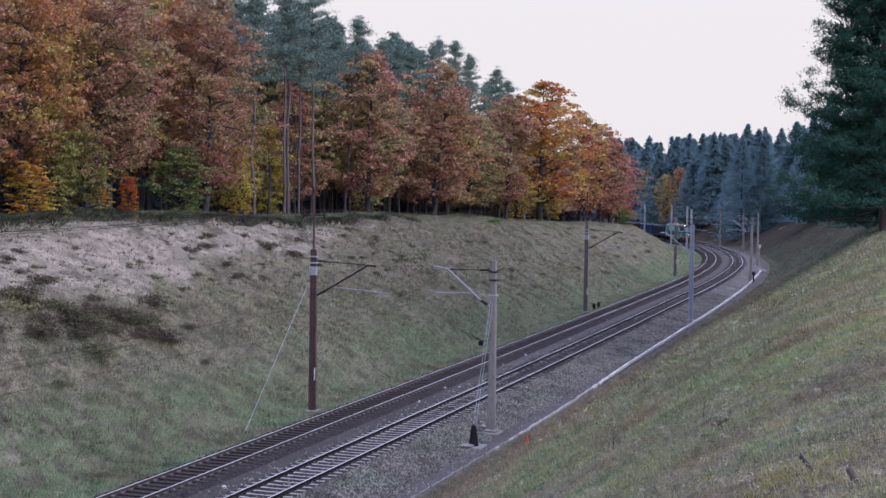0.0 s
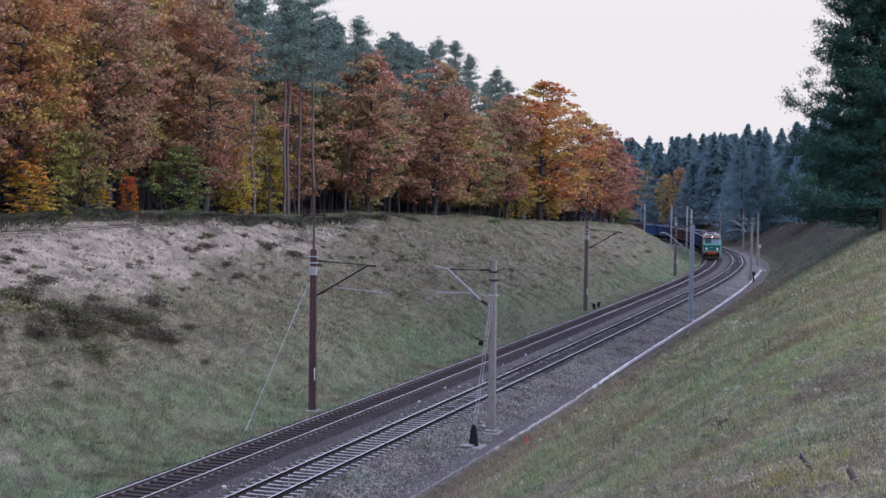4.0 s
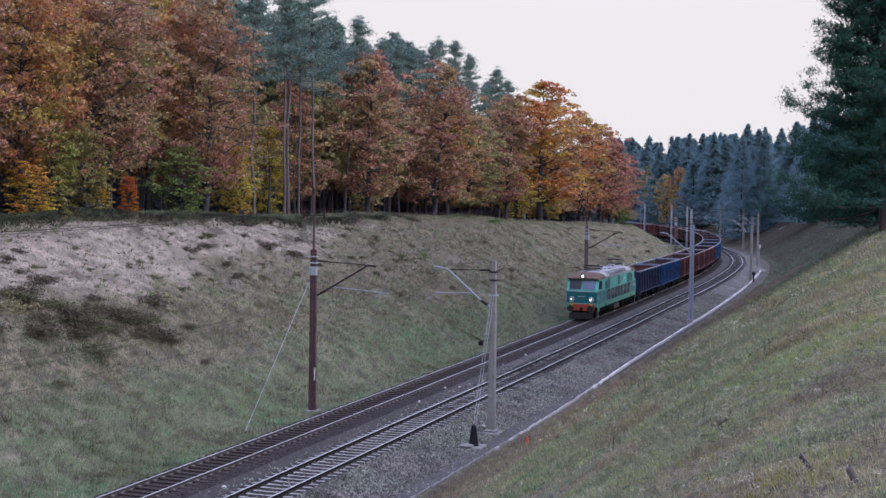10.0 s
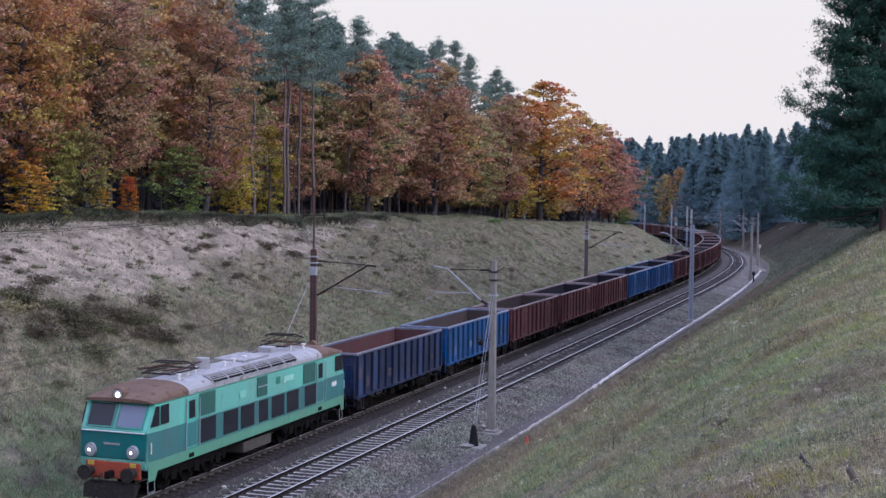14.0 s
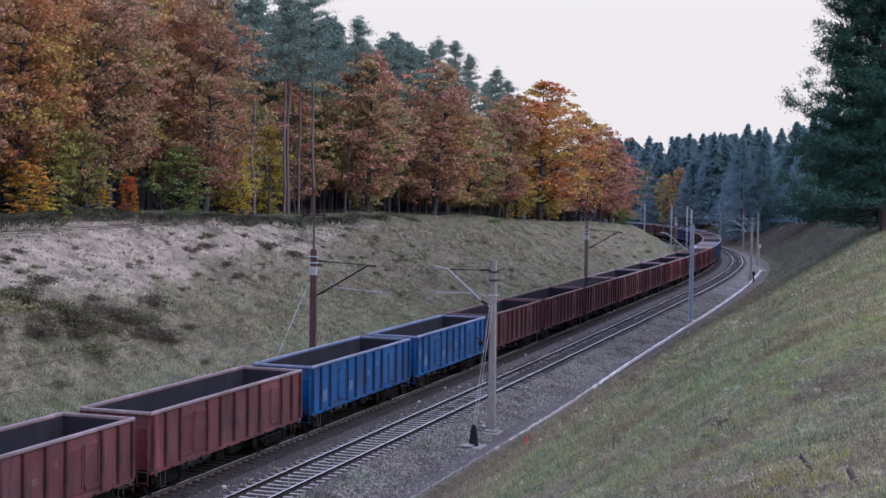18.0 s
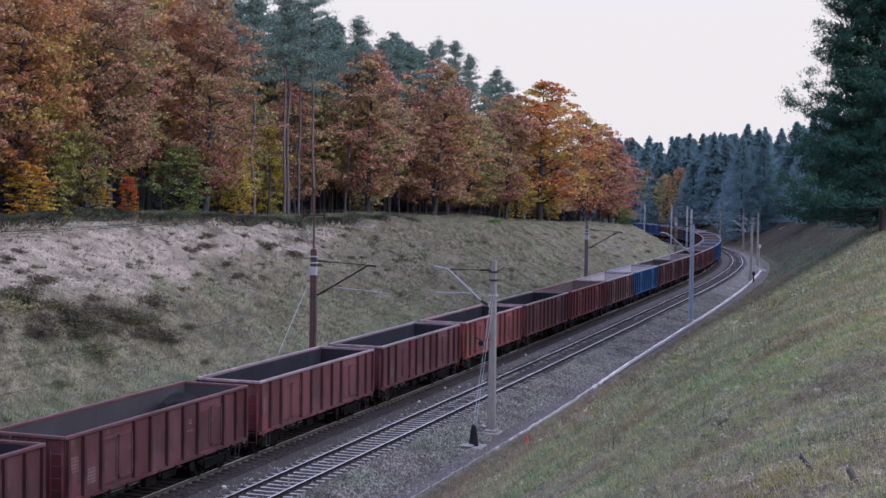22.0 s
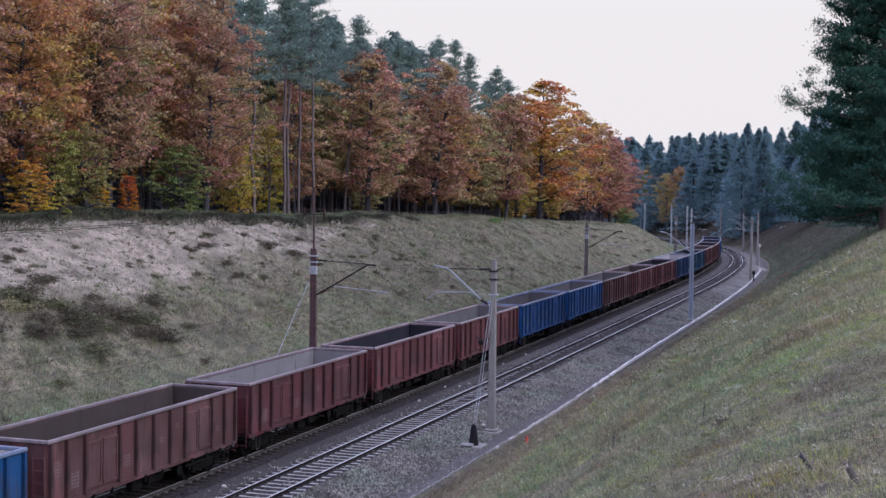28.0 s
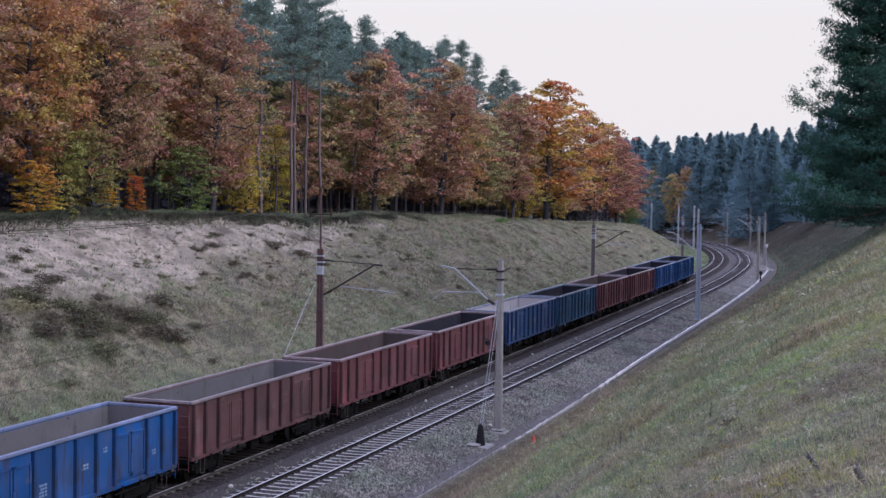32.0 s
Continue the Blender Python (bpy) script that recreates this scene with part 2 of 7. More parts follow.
GROUND = ground_material()
BALLAST_NEW = ballast_material("grey_ballast", (0.265, 0.240, 0.222), (0.020, 0.018, 0.017), (0.075, 0.066, 0.062))
BALLAST_OLD = ballast_material("rusty_ballast", (0.056, 0.044, 0.044), (0.009, 0.008, 0.008), (0.024, 0.020, 0.020))
DIRT = ballast_material("trodden_dirt", (0.135, 0.119, 0.117), (0.042, 0.036, 0.035), (0.082, 0.071, 0.068))
STONE = leafy("ballast_stone", 0.9, 0.9, 0.0)
RAIL_SIDE = surface("rail_rust", (0.034, 0.024, 0.021), (0.020, 0.015, 0.014), 4, 0.8, 0.2)
RAIL_WORN = surface("rail_worn_steel", (0.12, 0.10, 0.10), (0.07, 0.058, 0.058), 4, 0.7, 0.3)
RAIL_TOP = surface("rail_polished", (0.72, 0.71, 0.73), (0.60, 0.585, 0.60), 8, 0.42, 0.65, bump=0.05)
SLEEPER_WOOD = surface("old_sleeper_wood", (0.058, 0.045, 0.042), (0.033, 0.026, 0.025), 3, 0.9, spots=(0.10, 0.08, 0.072))
SLEEPER_CONCRETE = surface("sleeper_concrete", (0.42, 0.395, 0.385), (0.29, 0.27, 0.262), 3, 0.9, spots=(0.14, 0.12, 0.11))
CLIP = surface("tie_plate_steel", (0.26, 0.23, 0.22), (0.15, 0.125, 0.115), 9, 0.7, 0.3)
# blackened so the clips also paint the shadow band beside the rail
CLIP_DARK = surface("rail_clip_dark", (0.032, 0.026, 0.025), (0.02, 0.017, 0.016), 9, 0.8, 0.2)
CONCRETE = surface("weathered_concrete", (0.30, 0.28, 0.27), (0.21, 0.195, 0.185), 1.2, 0.9, spots=(0.14, 0.12, 0.11), stretch=(3, 3, 0.6))
PALE_CONCRETE = surface("pale_concrete", (0.56, 0.52, 0.51), (0.42, 0.385, 0.37), 2.5, 0.9, spots=(0.22, 0.2, 0.17))
KERB_STONE = surface("pale_edging_stone", (0.80, 0.76, 0.74), (0.60, 0.56, 0.54), 1.6, 0.9, spots=(0.30, 0.27, 0.23))
MAROON = surface("maroon_steel", (0.115, 0.064, 0.070), (0.075, 0.046, 0.051), 2, 0.7, 0.1, spots=(0.12, 0.06, 0.045))
BROWN_STEEL = surface("brown_grey_steel", (0.175, 0.145, 0.150), (0.115, 0.095, 0.100), 2, 0.7, 0.1, spots=(0.09, 0.06, 0.055))
GREY_STEEL = surface("galvanised_steel", (0.42, 0.43, 0.47), (0.31, 0.32, 0.35), 2, 0.55, 0.3)
BLUE_STEEL = surface("blue_grey_steel", (0.34, 0.38, 0.46), (0.25, 0.285, 0.36), 2, 0.6, 0.2)
DARK_STEEL = surface("dark_steel", (0.045, 0.04, 0.04), (0.026, 0.023, 0.023), 3, 0.75, 0.2, spots=(0.07, 0.05, 0.042))
# near-black: grime, plus the deep shade under the train put into the colour
CHASSIS = surface("chassis_grime_and_shade", (0.010, 0.009, 0.0095), (0.006, 0.0055, 0.006), 3, 0.95, 0.0, spots=(0.018, 0.014, 0.013))
WHITE = surface("white_paint", (0.72, 0.70, 0.69), (0.58, 0.56, 0.55), 3, 0.7)
CERAMIC = surface("brown_insulator", (0.06, 0.035, 0.03), (0.04, 0.025, 0.02), 6, 0.3)
RED_PAINT = surface("orange_red_paint", (0.42, 0.085, 0.045), (0.30, 0.065, 0.04), 3, 0.6, spots=(0.10, 0.05, 0.04))
MARKER_RED = surface("marker_red", (0.85, 0.14, 0.09), (0.7, 0.10, 0.07), 8, 0.6)
WOOD = surface("grey_wood", (0.17, 0.15, 0.135), (0.11, 0.095, 0.085), 4, 0.9)
# a bluish cast for the wood's shade is mixed into this bark
BARK = surface("dark_bark", (0.100, 0.094, 0.108), (0.060, 0.056, 0.066), 1.5, 0.95, stretch=(4, 4, 0.6), bump=0.8, depth=0.04, fine=12)
PINE_BARK = surface("pine_bark", (0.21, 0.155, 0.150), (0.13, 0.105, 0.11), 0.8, 0.95, stretch=(3, 3, 0.5), bump=0.8, depth=0.03, fine=12)
RUSTY = surface("rusty_tube", (0.10, 0.050, 0.042), (0.05, 0.032, 0.030), 5, 0.85, spots=(0.025, 0.02, 0.02))
COAL = surface("coal", (0.012, 0.012, 0.014), (0.006, 0.006, 0.007), 6, 0.8, bump=0.9, depth=0.05, fine=14)
TARP = surface("dark_cover", (0.018, 0.016, 0.02), (0.012, 0.011, 0.014), 3, 0.6)
WAGON_PAINT = painted("wagon_paint", 1.0, 0.5, (0.050, 0.032, 0.030))
RIM_PAINT = painted("wagon_rim_paint", 0.5, 0.34, (0.060, 0.045, 0.045), 1.0, 0.06, 0.22)
WAGON_INSIDE = painted("wagon_inside", 0.45, 0.95, (0.020, 0.018, 0.022), 0.25, 0.06)
LOCO_PAINT = painted("loco_paint", 0.42, 0.38, (0.060, 0.075, 0.066), 0.3)
ROOF_BROWN = surface("brown_roof_dirt", (0.20, 0.125, 0.095), (0.12, 0.078, 0.062), 1.4, 0.9, spots=(0.06, 0.042, 0.036))
ROOF_GREY = surface("grey_roof", (0.42, 0.42, 0.45), (0.26, 0.255, 0.27), 1.2, 0.5, spots=(0.15, 0.11, 0.095))
LEAF = leafy("autumn_leaf", 0.7, 0.40, 0.30)
NEEDLE = leafy("pine_needle", 0.75, 0.22, 0.12)
FAR_NEEDLE = leafy("far_needle", 0.9, 0.10, 0.6, rounded=True)
SLOPE_BLADE = leafy("slope_grass_blade", 0.8, 0.62, 0.25, 0.18)
BLADE = leafy("grass_blade", 0.8, 0.7, 0.25, 0.45)
DRY_BLADE = leafy("withered_blade", 0.85, 0.28, 0.2, 0.35)
LAMP_GLOW = glowing("lamp_glow", (1.0, 0.97, 0.9), 6.0)
GLASS, gn, gl, gp = nodes_of("dark_window_glass")
gp.inputs["Base Color"].default_value = (0.018, 0.02, 0.026, 1)
gp.inputs["Roughness"].default_value = 0.1
gp.inputs["Specular IOR Level"].default_value = 0.25
# the sky's reflection on this pane is put into its base colour
SKY_PAINTED_GLASS, gn, gl, gp = nodes_of("windscreen_with_painted_sky")
gp.inputs["Base Color"].default_value = (0.13, 0.15, 0.21, 1)
gp.inputs["Roughness"].default_value = 0.2
gp.inputs["Specular IOR Level"].default_value = 0.2


# ---- builders ----
def part(name, data, material, parent, label="", m=None, colour=None):
    """One mesh object under a thing; data is a bmesh or a mesh."""
    if isinstance(data, bmesh.types.BMesh):
        me = bpy.data.meshes.new(name)
        data.to_mesh(me)
        data.free()
    else:
        me = data
    if material and not me.materials:
        me.materials.append(material)
    ob = new(name, me)
    ob.parent = parent
    if m is not None:
        ob.matrix_basis = m
    if colour:
        ob.color = (*colour, 1)
    return tagged(ob, label)


def mesh_of(name, bm, material):
    me = bpy.data.meshes.new(name)
    bm.to_mesh(me)
    bm.free()
    me.materials.append(material)
    return me


def thing(name, label, category, m=None, group="", kind=""):
    ob = new(name)
    if m is not None:
        ob.matrix_basis = m
    return tagged(ob, label, category, group, kind)


def boxes(*specs, bevel=0.0):
    """A bmesh of boxes, each (x0, x1, y0, y1, z0, z1)."""
    bm = bmesh.new()
    for x0, x1, y0, y1, z0, z1 in specs:
        bmesh.ops.create_cube(bm, size=1, matrix=Matrix.Translation(((x0 + x1) / 2, (y0 + y1) / 2, (z0 + z1) / 2)) @ Matrix.Diagonal((x1 - x0, y1 - y0, z1 - z0, 1)))
    if bevel:
        bmesh.ops.bevel(bm, geom=bm.edges[:], offset=bevel, segments=1, affect="EDGES")
    return bm


def rod(bm, a, b, r0, r1=None, sides=8):
    """A round bar from a to b, added to bm."""
    a, b = Vector(a), Vector(b)
    q = (b - a).to_track_quat("Z", "Y").to_matrix().to_4x4()
    bmesh.ops.create_cone(bm, cap_ends=True, segments=sides, radius1=r0, radius2=r0 if r1 is None else r1, depth=(b - a).length, matrix=Matrix.Translation((a + b) / 2) @ q)
    return bm


def rods(*specs, sides=8):
    bm = bmesh.new()
    for s in specs:
        rod(bm, *s, sides=sides)
    return bm


def prism(profile, y0, y1, bevel=0.0):
    """An (x, z) outline drawn out along y."""
    bm = bmesh.new()
    a = [bm.verts.new((x, y0, z)) for x, z in profile]
    b = [bm.verts.new((x, y1, z)) for x, z in profile]
    bm.faces.new(a)
    bm.faces.new(b[::-1])
    for i in range(len(a)):
        j = (i + 1) % len(a)
        bm.faces.new((a[i], b[i], b[j], a[j]))
    bmesh.ops.recalc_face_normals(bm, faces=bm.faces[:])
    if bevel:
        bmesh.ops.bevel(bm, geom=bm.edges[:], offset=bevel, segments=2, affect="EDGES")
    return bm


def sheet(name, verts, faces, material, shade=False):
    """A mesh from arrays: verts (n, 3), faces (m, 3 or 4)."""
    verts, faces = np.asarray(verts, np.float32), np.asarray(faces, np.int32)
    me = bpy.data.meshes.new(name)
    k = faces.shape[1]
    me.vertices.add(len(verts))
    me.vertices.foreach_set("co", verts.ravel())
    me.loops.add(faces.size)
    me.loops.foreach_set("vertex_index", faces.ravel())
    me.polygons.add(len(faces))
    me.polygons.foreach_set("loop_start", np.arange(0, faces.size, k, dtype=np.int32))
    me.polygons.foreach_set("use_smooth", np.full(len(faces), shade))
    me.update(calc_edges=True)
    me.materials.append(material)
    return me


def grid_faces(rows, cols):
    i = np.arange((rows - 1) * cols).reshape(rows - 1, cols)[:, :-1].ravel()
    return np.stack([i, i + 1, i + cols + 1, i + cols], 1)


def swept(name, profile, s, lat, z, material, closed=True, shade=False):
    """A profile of (across, up) drawn along the line at lat and z."""
    prof = list(profile) + ([profile[0]] if closed else [])
    vs = np.stack([np.stack(line(s, lat + a, z + b), 1) for a, b in prof], 1).reshape(-1, 3)
    return sheet(name, vs, grid_faces(len(s), len(prof)), material, shade)


def lush(s, lat):
    """Where the near slope is greenest."""
    return np.exp(-((s - 10) / 30) ** 2 - ((lat - 21.1 + 0.113 * s) / 2.2) ** 2)


# ---- ground: one sheet to the horizon ----
def build_ground():
    s = np.concatenate([[-3000, -1500, -700, -420, -300, -220, -160, -120, -95, -80, -70], np.arange(-60, 0, 1.0), np.arange(0, 130, 0.6), np.arange(130, 290, 1.2),
                        np.arange(290, 480, 4), [490, 520, 560, 620, 700, 800, 1000, 1500, 3000]])
    inner = np.concatenate([-np.arange(34, 25, -1.2), -np.arange(24.5, 17, -0.3), -np.arange(17, 3, -0.45), np.arange(-2.9, 9.3, 0.7), np.arange(9.3, 31, 0.4), np.arange(31, 46, 2.0)])
    lat = np.concatenate([[-2600, -900, -400, -200, -120, -80, -60, -48, -40], inner, [50, 60, 80, 120, 200, 400, 900, 2600]])
    S, L = np.meshgrid(s, lat, indexing="ij")
    near = np.clip(L, -45, 45)
    X, Y, _ = line(S, near)
    X = X + (L - near)
    Z = land(S, L)
    me = sheet("ground", np.stack([X, Y, Z], -1).reshape(-1, 3), grid_faces(len(s), len(lat))[:, ::-1], GROUND, True)
    # what covers the soil: bare sand, green grass; darkened for heather, soil and shade
    q = -L - 3.1 - 1.7 * smooth(170, 235, S)
    run = (crest_left(S) + 0.42) / 0.56
    up = q / run
    n1, n2, n3 = np.where(L > 5, mottle(S / 3.5, L / 3.8, 21), mottle(S / 6, L / 3, 21)), mottle(S / 2.2, L / 1.3, 22), mottle(S / 0.9, L / 0.6, 23)
    patch = smooth(0.0, 0.3, 0.95 * smooth(0.42, 0.78, up - 0.16 * smooth(26, 46, S)) * (1 - smooth(50, 78, S)) + 0.55 * (n1 - 0.5) + 0.50 * (n2 - 0.5) + 0.30 * (n3 - 0.5) - 0.28 + 0.40 * smooth(0.80, 0.94, up) * (1 - smooth(70, 92, S)))
    spill = smooth(0.60, 0.74, n2 * 0.6 + n3 * 0.4) * smooth(0.45, 0.6, up) * (1 - smooth(72, 100, S)) * 0.8
    sand = np.where(L < -3, np.maximum(patch, spill), 0) * (1 - smooth(1.015, 1.04, up))
    trod = smooth(0.62, 0.72, n1) * smooth(8, 40, L) * (L > 12) * smooth(140, 180, S) * 0.22
    sand = np.maximum(sand, trod)
    foot = np.where(L < 0, (1 - smooth(0.12, 0.36, up)) * 0.85, 0.0)
    green = np.clip(foot * (0.6 + n1 * 0.8) + np.where(L > 9, np.maximum(smooth(0.52, 0.74, n1 * 0.7 + n2 * 0.3) * 0.7, lush(S, L) * (0.1 + 0.35 * n2)), smooth(0.6, 0.8, n1) * 0.35) + np.where(L < 0, smooth(1.0, 1.03, up) * 0.5, 0), 0, 1)
    green = green * np.where(L > 9, 0.15 + 0.85 * smooth(11.5, 17, L), 1.0)
    # dark soil of the turf lip, with the overhang's shadow painted in
    dark = np.where(L < -3, smooth(1.012, 1.03, up) * (1 - smooth(1.08, 1.12, up)) * (1 - smooth(64, 86, S)) * 0.9, 0)
    # litter and soil; on the right slope the pines' shade is painted in too
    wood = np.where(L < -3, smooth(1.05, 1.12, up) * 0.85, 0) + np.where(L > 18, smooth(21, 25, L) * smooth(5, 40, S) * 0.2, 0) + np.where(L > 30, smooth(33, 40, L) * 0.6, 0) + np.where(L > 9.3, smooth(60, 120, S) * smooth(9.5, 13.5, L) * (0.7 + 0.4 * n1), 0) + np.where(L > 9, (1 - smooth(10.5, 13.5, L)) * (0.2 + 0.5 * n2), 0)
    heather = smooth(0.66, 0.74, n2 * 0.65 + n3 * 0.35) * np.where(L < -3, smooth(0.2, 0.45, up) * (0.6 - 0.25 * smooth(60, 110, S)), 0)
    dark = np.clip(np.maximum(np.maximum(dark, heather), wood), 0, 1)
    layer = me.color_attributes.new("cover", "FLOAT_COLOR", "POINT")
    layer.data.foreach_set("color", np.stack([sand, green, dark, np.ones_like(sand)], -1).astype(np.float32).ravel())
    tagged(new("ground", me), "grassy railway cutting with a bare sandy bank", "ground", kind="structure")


build_ground()


# ---- track bed and tracks ----
NEAR_S = np.concatenate([np.arange(-420, -30, 15.0), np.arange(-30, 340, 1.0), np.arange(340, 780, 6.0)])


def soiled_near(me, cols, until):
    """Coal dust and dirt in the stones, thinning out along the line."""
    soil = np.repeat((1 - smooth(until * 0.45, until, NEAR_S)) * 0.80 + 0.25 * (mottle(NEAR_S / 6, 0 * NEAR_S, 77) - 0.5), cols)
    layer = me.color_attributes.new("soil", "FLOAT_COLOR", "POINT")
    layer.data.foreach_set("color", np.repeat(np.clip(soil, 0, 1), 4).astype(np.float32))


def build_bed():
    prof = [(-1.75, -0.60), (-1.42, -0.26), (-1.30, -0.165), (-0.9, -0.165), (-0.86, -0.185), (0.86, -0.185), (0.92, -0.142), (1.38, -0.142), (1.75, -0.225)]
    between = swept("middle_path", [(1.7, -0.222), (2.2, -0.235), (2.78, -0.22)], NEAR_S, 0.0, 0.0, DIRT, False)
    soiled_near(between, 3, 60)
    tagged(new("middle_path", between), "grey gravel strip between the two tracks", "path", kind="structure")
    old = swept("ballast_bed", prof, NEAR_S, 0.0, 0.0, BALLAST_OLD, False)
    tagged(new("ballast_bed", old), "rust-brown old ballast under the wooden sleepers", "ballast", kind="structure")
    prof = [(-1.48, -0.217), (-1.34, -0.135)]
    tagged(new("ballast_bed", swept("ballast_bed", [(-1.34, -0.131), (-0.68, -0.130), (-0.48, -0.132), (-0.30, -0.134), (0.30, -0.134), (0.48, -0.132), (0.68, -0.130), (1.34, -0.131)], NEAR_S, TRACK_GAP, 0.017 * smooth(5, 60, NEAR_S), BALLAST_OLD, False)), "dark soiled ballast between the concrete sleepers", "ballast", kind="structure")
    fresh_edge = swept("ballast_edge", prof, NEAR_S, TRACK_GAP, 0.0, BALLAST_NEW, False)
    tagged(new("ballast_edge", fresh_edge), "grey crushed-stone shoulder between the tracks", "ballast", kind="structure")
    prof = [(1.34, -0.135), (1.75, -0.20), (2.6, -0.42), (3.45, -0.585), (3.9, -0.61)]
    dirt = swept("drain_path", [(3.9, -0.612), (4.3, -0.63), (4.75, -0.62)], NEAR_S, TRACK_GAP, 0.0, DIRT, False)
    tagged(new("drain_path", dirt), "dark trodden dirt strip beside the drain edge", "path", kind="structure")
    fresh = swept("ballast_bed", prof, NEAR_S, TRACK_GAP, 0.0, BALLAST_NEW, False)
    soiled_near(fresh, len(prof), 54)
    tagged(new("ballast_bed", fresh), "grey crushed-stone ballast beside the concrete sleepers", "ballast", kind="structure")


build_bed()
RAIL_PROFILE = [(-0.037, 0.0), (-0.037, -0.04), (-0.014, -0.055), (-0.014, -0.122), (-0.075, -0.15), (0.075, -0.15), (0.014, -0.122), (0.014, -0.055), (0.037, -0.04), (0.037, 0.0)]


def build_track(label, lat, wooden):
    track = thing("railway_track", label, "railway track", kind="structure")
    for side in (-1, 1):
        r = part("rail", swept("rail", RAIL_PROFILE, NEAR_S, lat + side * 0.753, 0.0, RAIL_WORN if wooden else RAIL_SIDE), None, track)
        part("running_surface", swept("running_surface", [(-0.031, 0.0), (-0.028, 0.004), (0.028, 0.004), (0.031, 0.0)], NEAR_S, lat + side * 0.753, 0.0, RAIL_TOP, True), None, r, "polished steel rail head")
    top = -0.12
    if wooden:
        body = boxes((-1.28, 1.28, -0.125, 0.125, top - 0.16, top), bevel=0.012)
    else:
        body = boxes((-1.28, -0.30, -0.085, 0.085, top - 0.2, top + 0.004), (-0.30, 0.30, -0.07, 0.07, top - 0.2, top - 0.004), (0.30, 1.28, -0.085, 0.085, top - 0.2, top + 0.004), bevel=0.012)
    me = bpy.data.meshes.new("sleeper")
    body.to_mesh(me)
    body.free()
    rng = random.Random(5 if wooden else 6)
    co = np.array([v.co for v in me.vertices])
    tris = [list(p.vertices) for p in me.polygons]
    far_v, far_f, count = [], [], 0
    plates_v, plates_f, k = [], [], 0
    cube_v = np.array([(x, y, z) for x in (-1, 1) for y in (-1, 1) for z in (0, 1)], float)
    cube_f = np.array([(0, 2, 6, 4), (1, 5, 7, 3), (0, 1, 3, 2), (4, 6, 7, 5), (0, 4, 5, 1), (2, 3, 7, 6)])
    step = 0.60
    for i in range(int((330 + 12) / step)):
        s = -12 + i * step
        x, y, z = (float(v) for v in line(s, lat))
        m = Matrix.Translation((x, y, z + rng.uniform(-1, 1) * (0.012 if wooden else 0.004))) @ Euler((rng.uniform(-.01, .01), 0, heading(s) - math.pi / 2 + rng.uniform(-.018, .018) * (2 if wooden else 1))).to_matrix().to_4x4()
        if i < 290:
            ob = part("sleeper", me, SLEEPER_WOOD if wooden else SLEEPER_CONCRETE, track, "", m)
        else:
            mm = np.array(m)
            far_v.append(co @ mm[:3, :3].T + mm[:3, 3])
            far_f += [[v + count for v in f] for f in tris]
            count += len(co)
        if i < 330:
            mm = np.array(m)
            for lx in (-0.90, -0.60, 0.60, 0.90) if wooden else (-0.862, -0.644, 0.644, 0.862):
                c = cube_v * ((0.055, 0.07, 0.045) if wooden else (0.05, 0.10, 0.04)) + (lx, 0, top)
                plates_v.append(c @ mm[:3, :3].T + mm[:3, 3])
                plates_f.append(cube_f + k)
                k += 8
    fm = bpy.data.meshes.new("sleepers")
    fm.from_pydata(np.concatenate(far_v).tolist(), [], far_f)
    tagged(part("sleepers", fm, SLEEPER_WOOD if wooden else SLEEPER_CONCRETE, track), kind="stuff")
    tagged(part("rail_fastenings", sheet("rail_fastenings", np.concatenate(plates_v), np.concatenate(plates_f), CLIP if wooden else CLIP_DARK), None, track), kind="stuff")
    return track


build_track("old track on dark wooden sleepers with bright worn rails", 0.0, True)
build_track("track on pale concrete sleepers with bright worn rails", TRACK_GAP, False)


def build_stones():
    """Loose ballast stones lying on the bed."""
    rng = np.random.default_rng(11)
    n = 46000
    s = -8 + 130 * rng.random(n) ** 1.6
    lat = np.where(rng.random(n) < 0.84, rng.uniform(TRACK_GAP + 1.32, 8.15, n), rng.uniform(1.4, 8.7, n))
    base = np.interp(lat - TRACK_GAP, [-2.38, -1.5, -1.2, 1.25, 1.75, 2.6, 3.5, 4.7], [-0.264, -.20, -.148, -.148, -.19, -.42, -.60, -.64])
    x, y, z = line(s, lat, base + 0.01)
    size = rng.uniform(0.03, 0.085, n)
    tet = np.array([(1, 0, -0.5), (-0.6, 0.9, -0.5), (-0.5, -0.9, -0.4), (0.1, 0.1, 0.9)])
    a = rng.uniform(0, 6.28, n)
    c, d = np.cos(a)[:, None], np.sin(a)[:, None]
    v = np.stack([tet[:, 0] * c - tet[:, 1] * d, tet[:, 0] * d + tet[:, 1] * c, np.broadcast_to(tet[:, 2], (n, 4))], -1) * size[:, None, None] + np.stack([x, y, z], 1)[:, None, :]
    f = np.array([(0, 1, 3), (1, 2, 3), (2, 0, 3)])[None] + (np.arange(n) * 4)[:, None, None]
    ob = new("ballast_stones", sheet("ballast_stones", v.reshape(-1, 3), f.reshape(-1, 3), STONE))
    ob.color = (0.180, 0.160, 0.147, 1)
    tagged(ob, "loose crushed stones on the ballast", "ballast", kind="stuff")


build_stones()


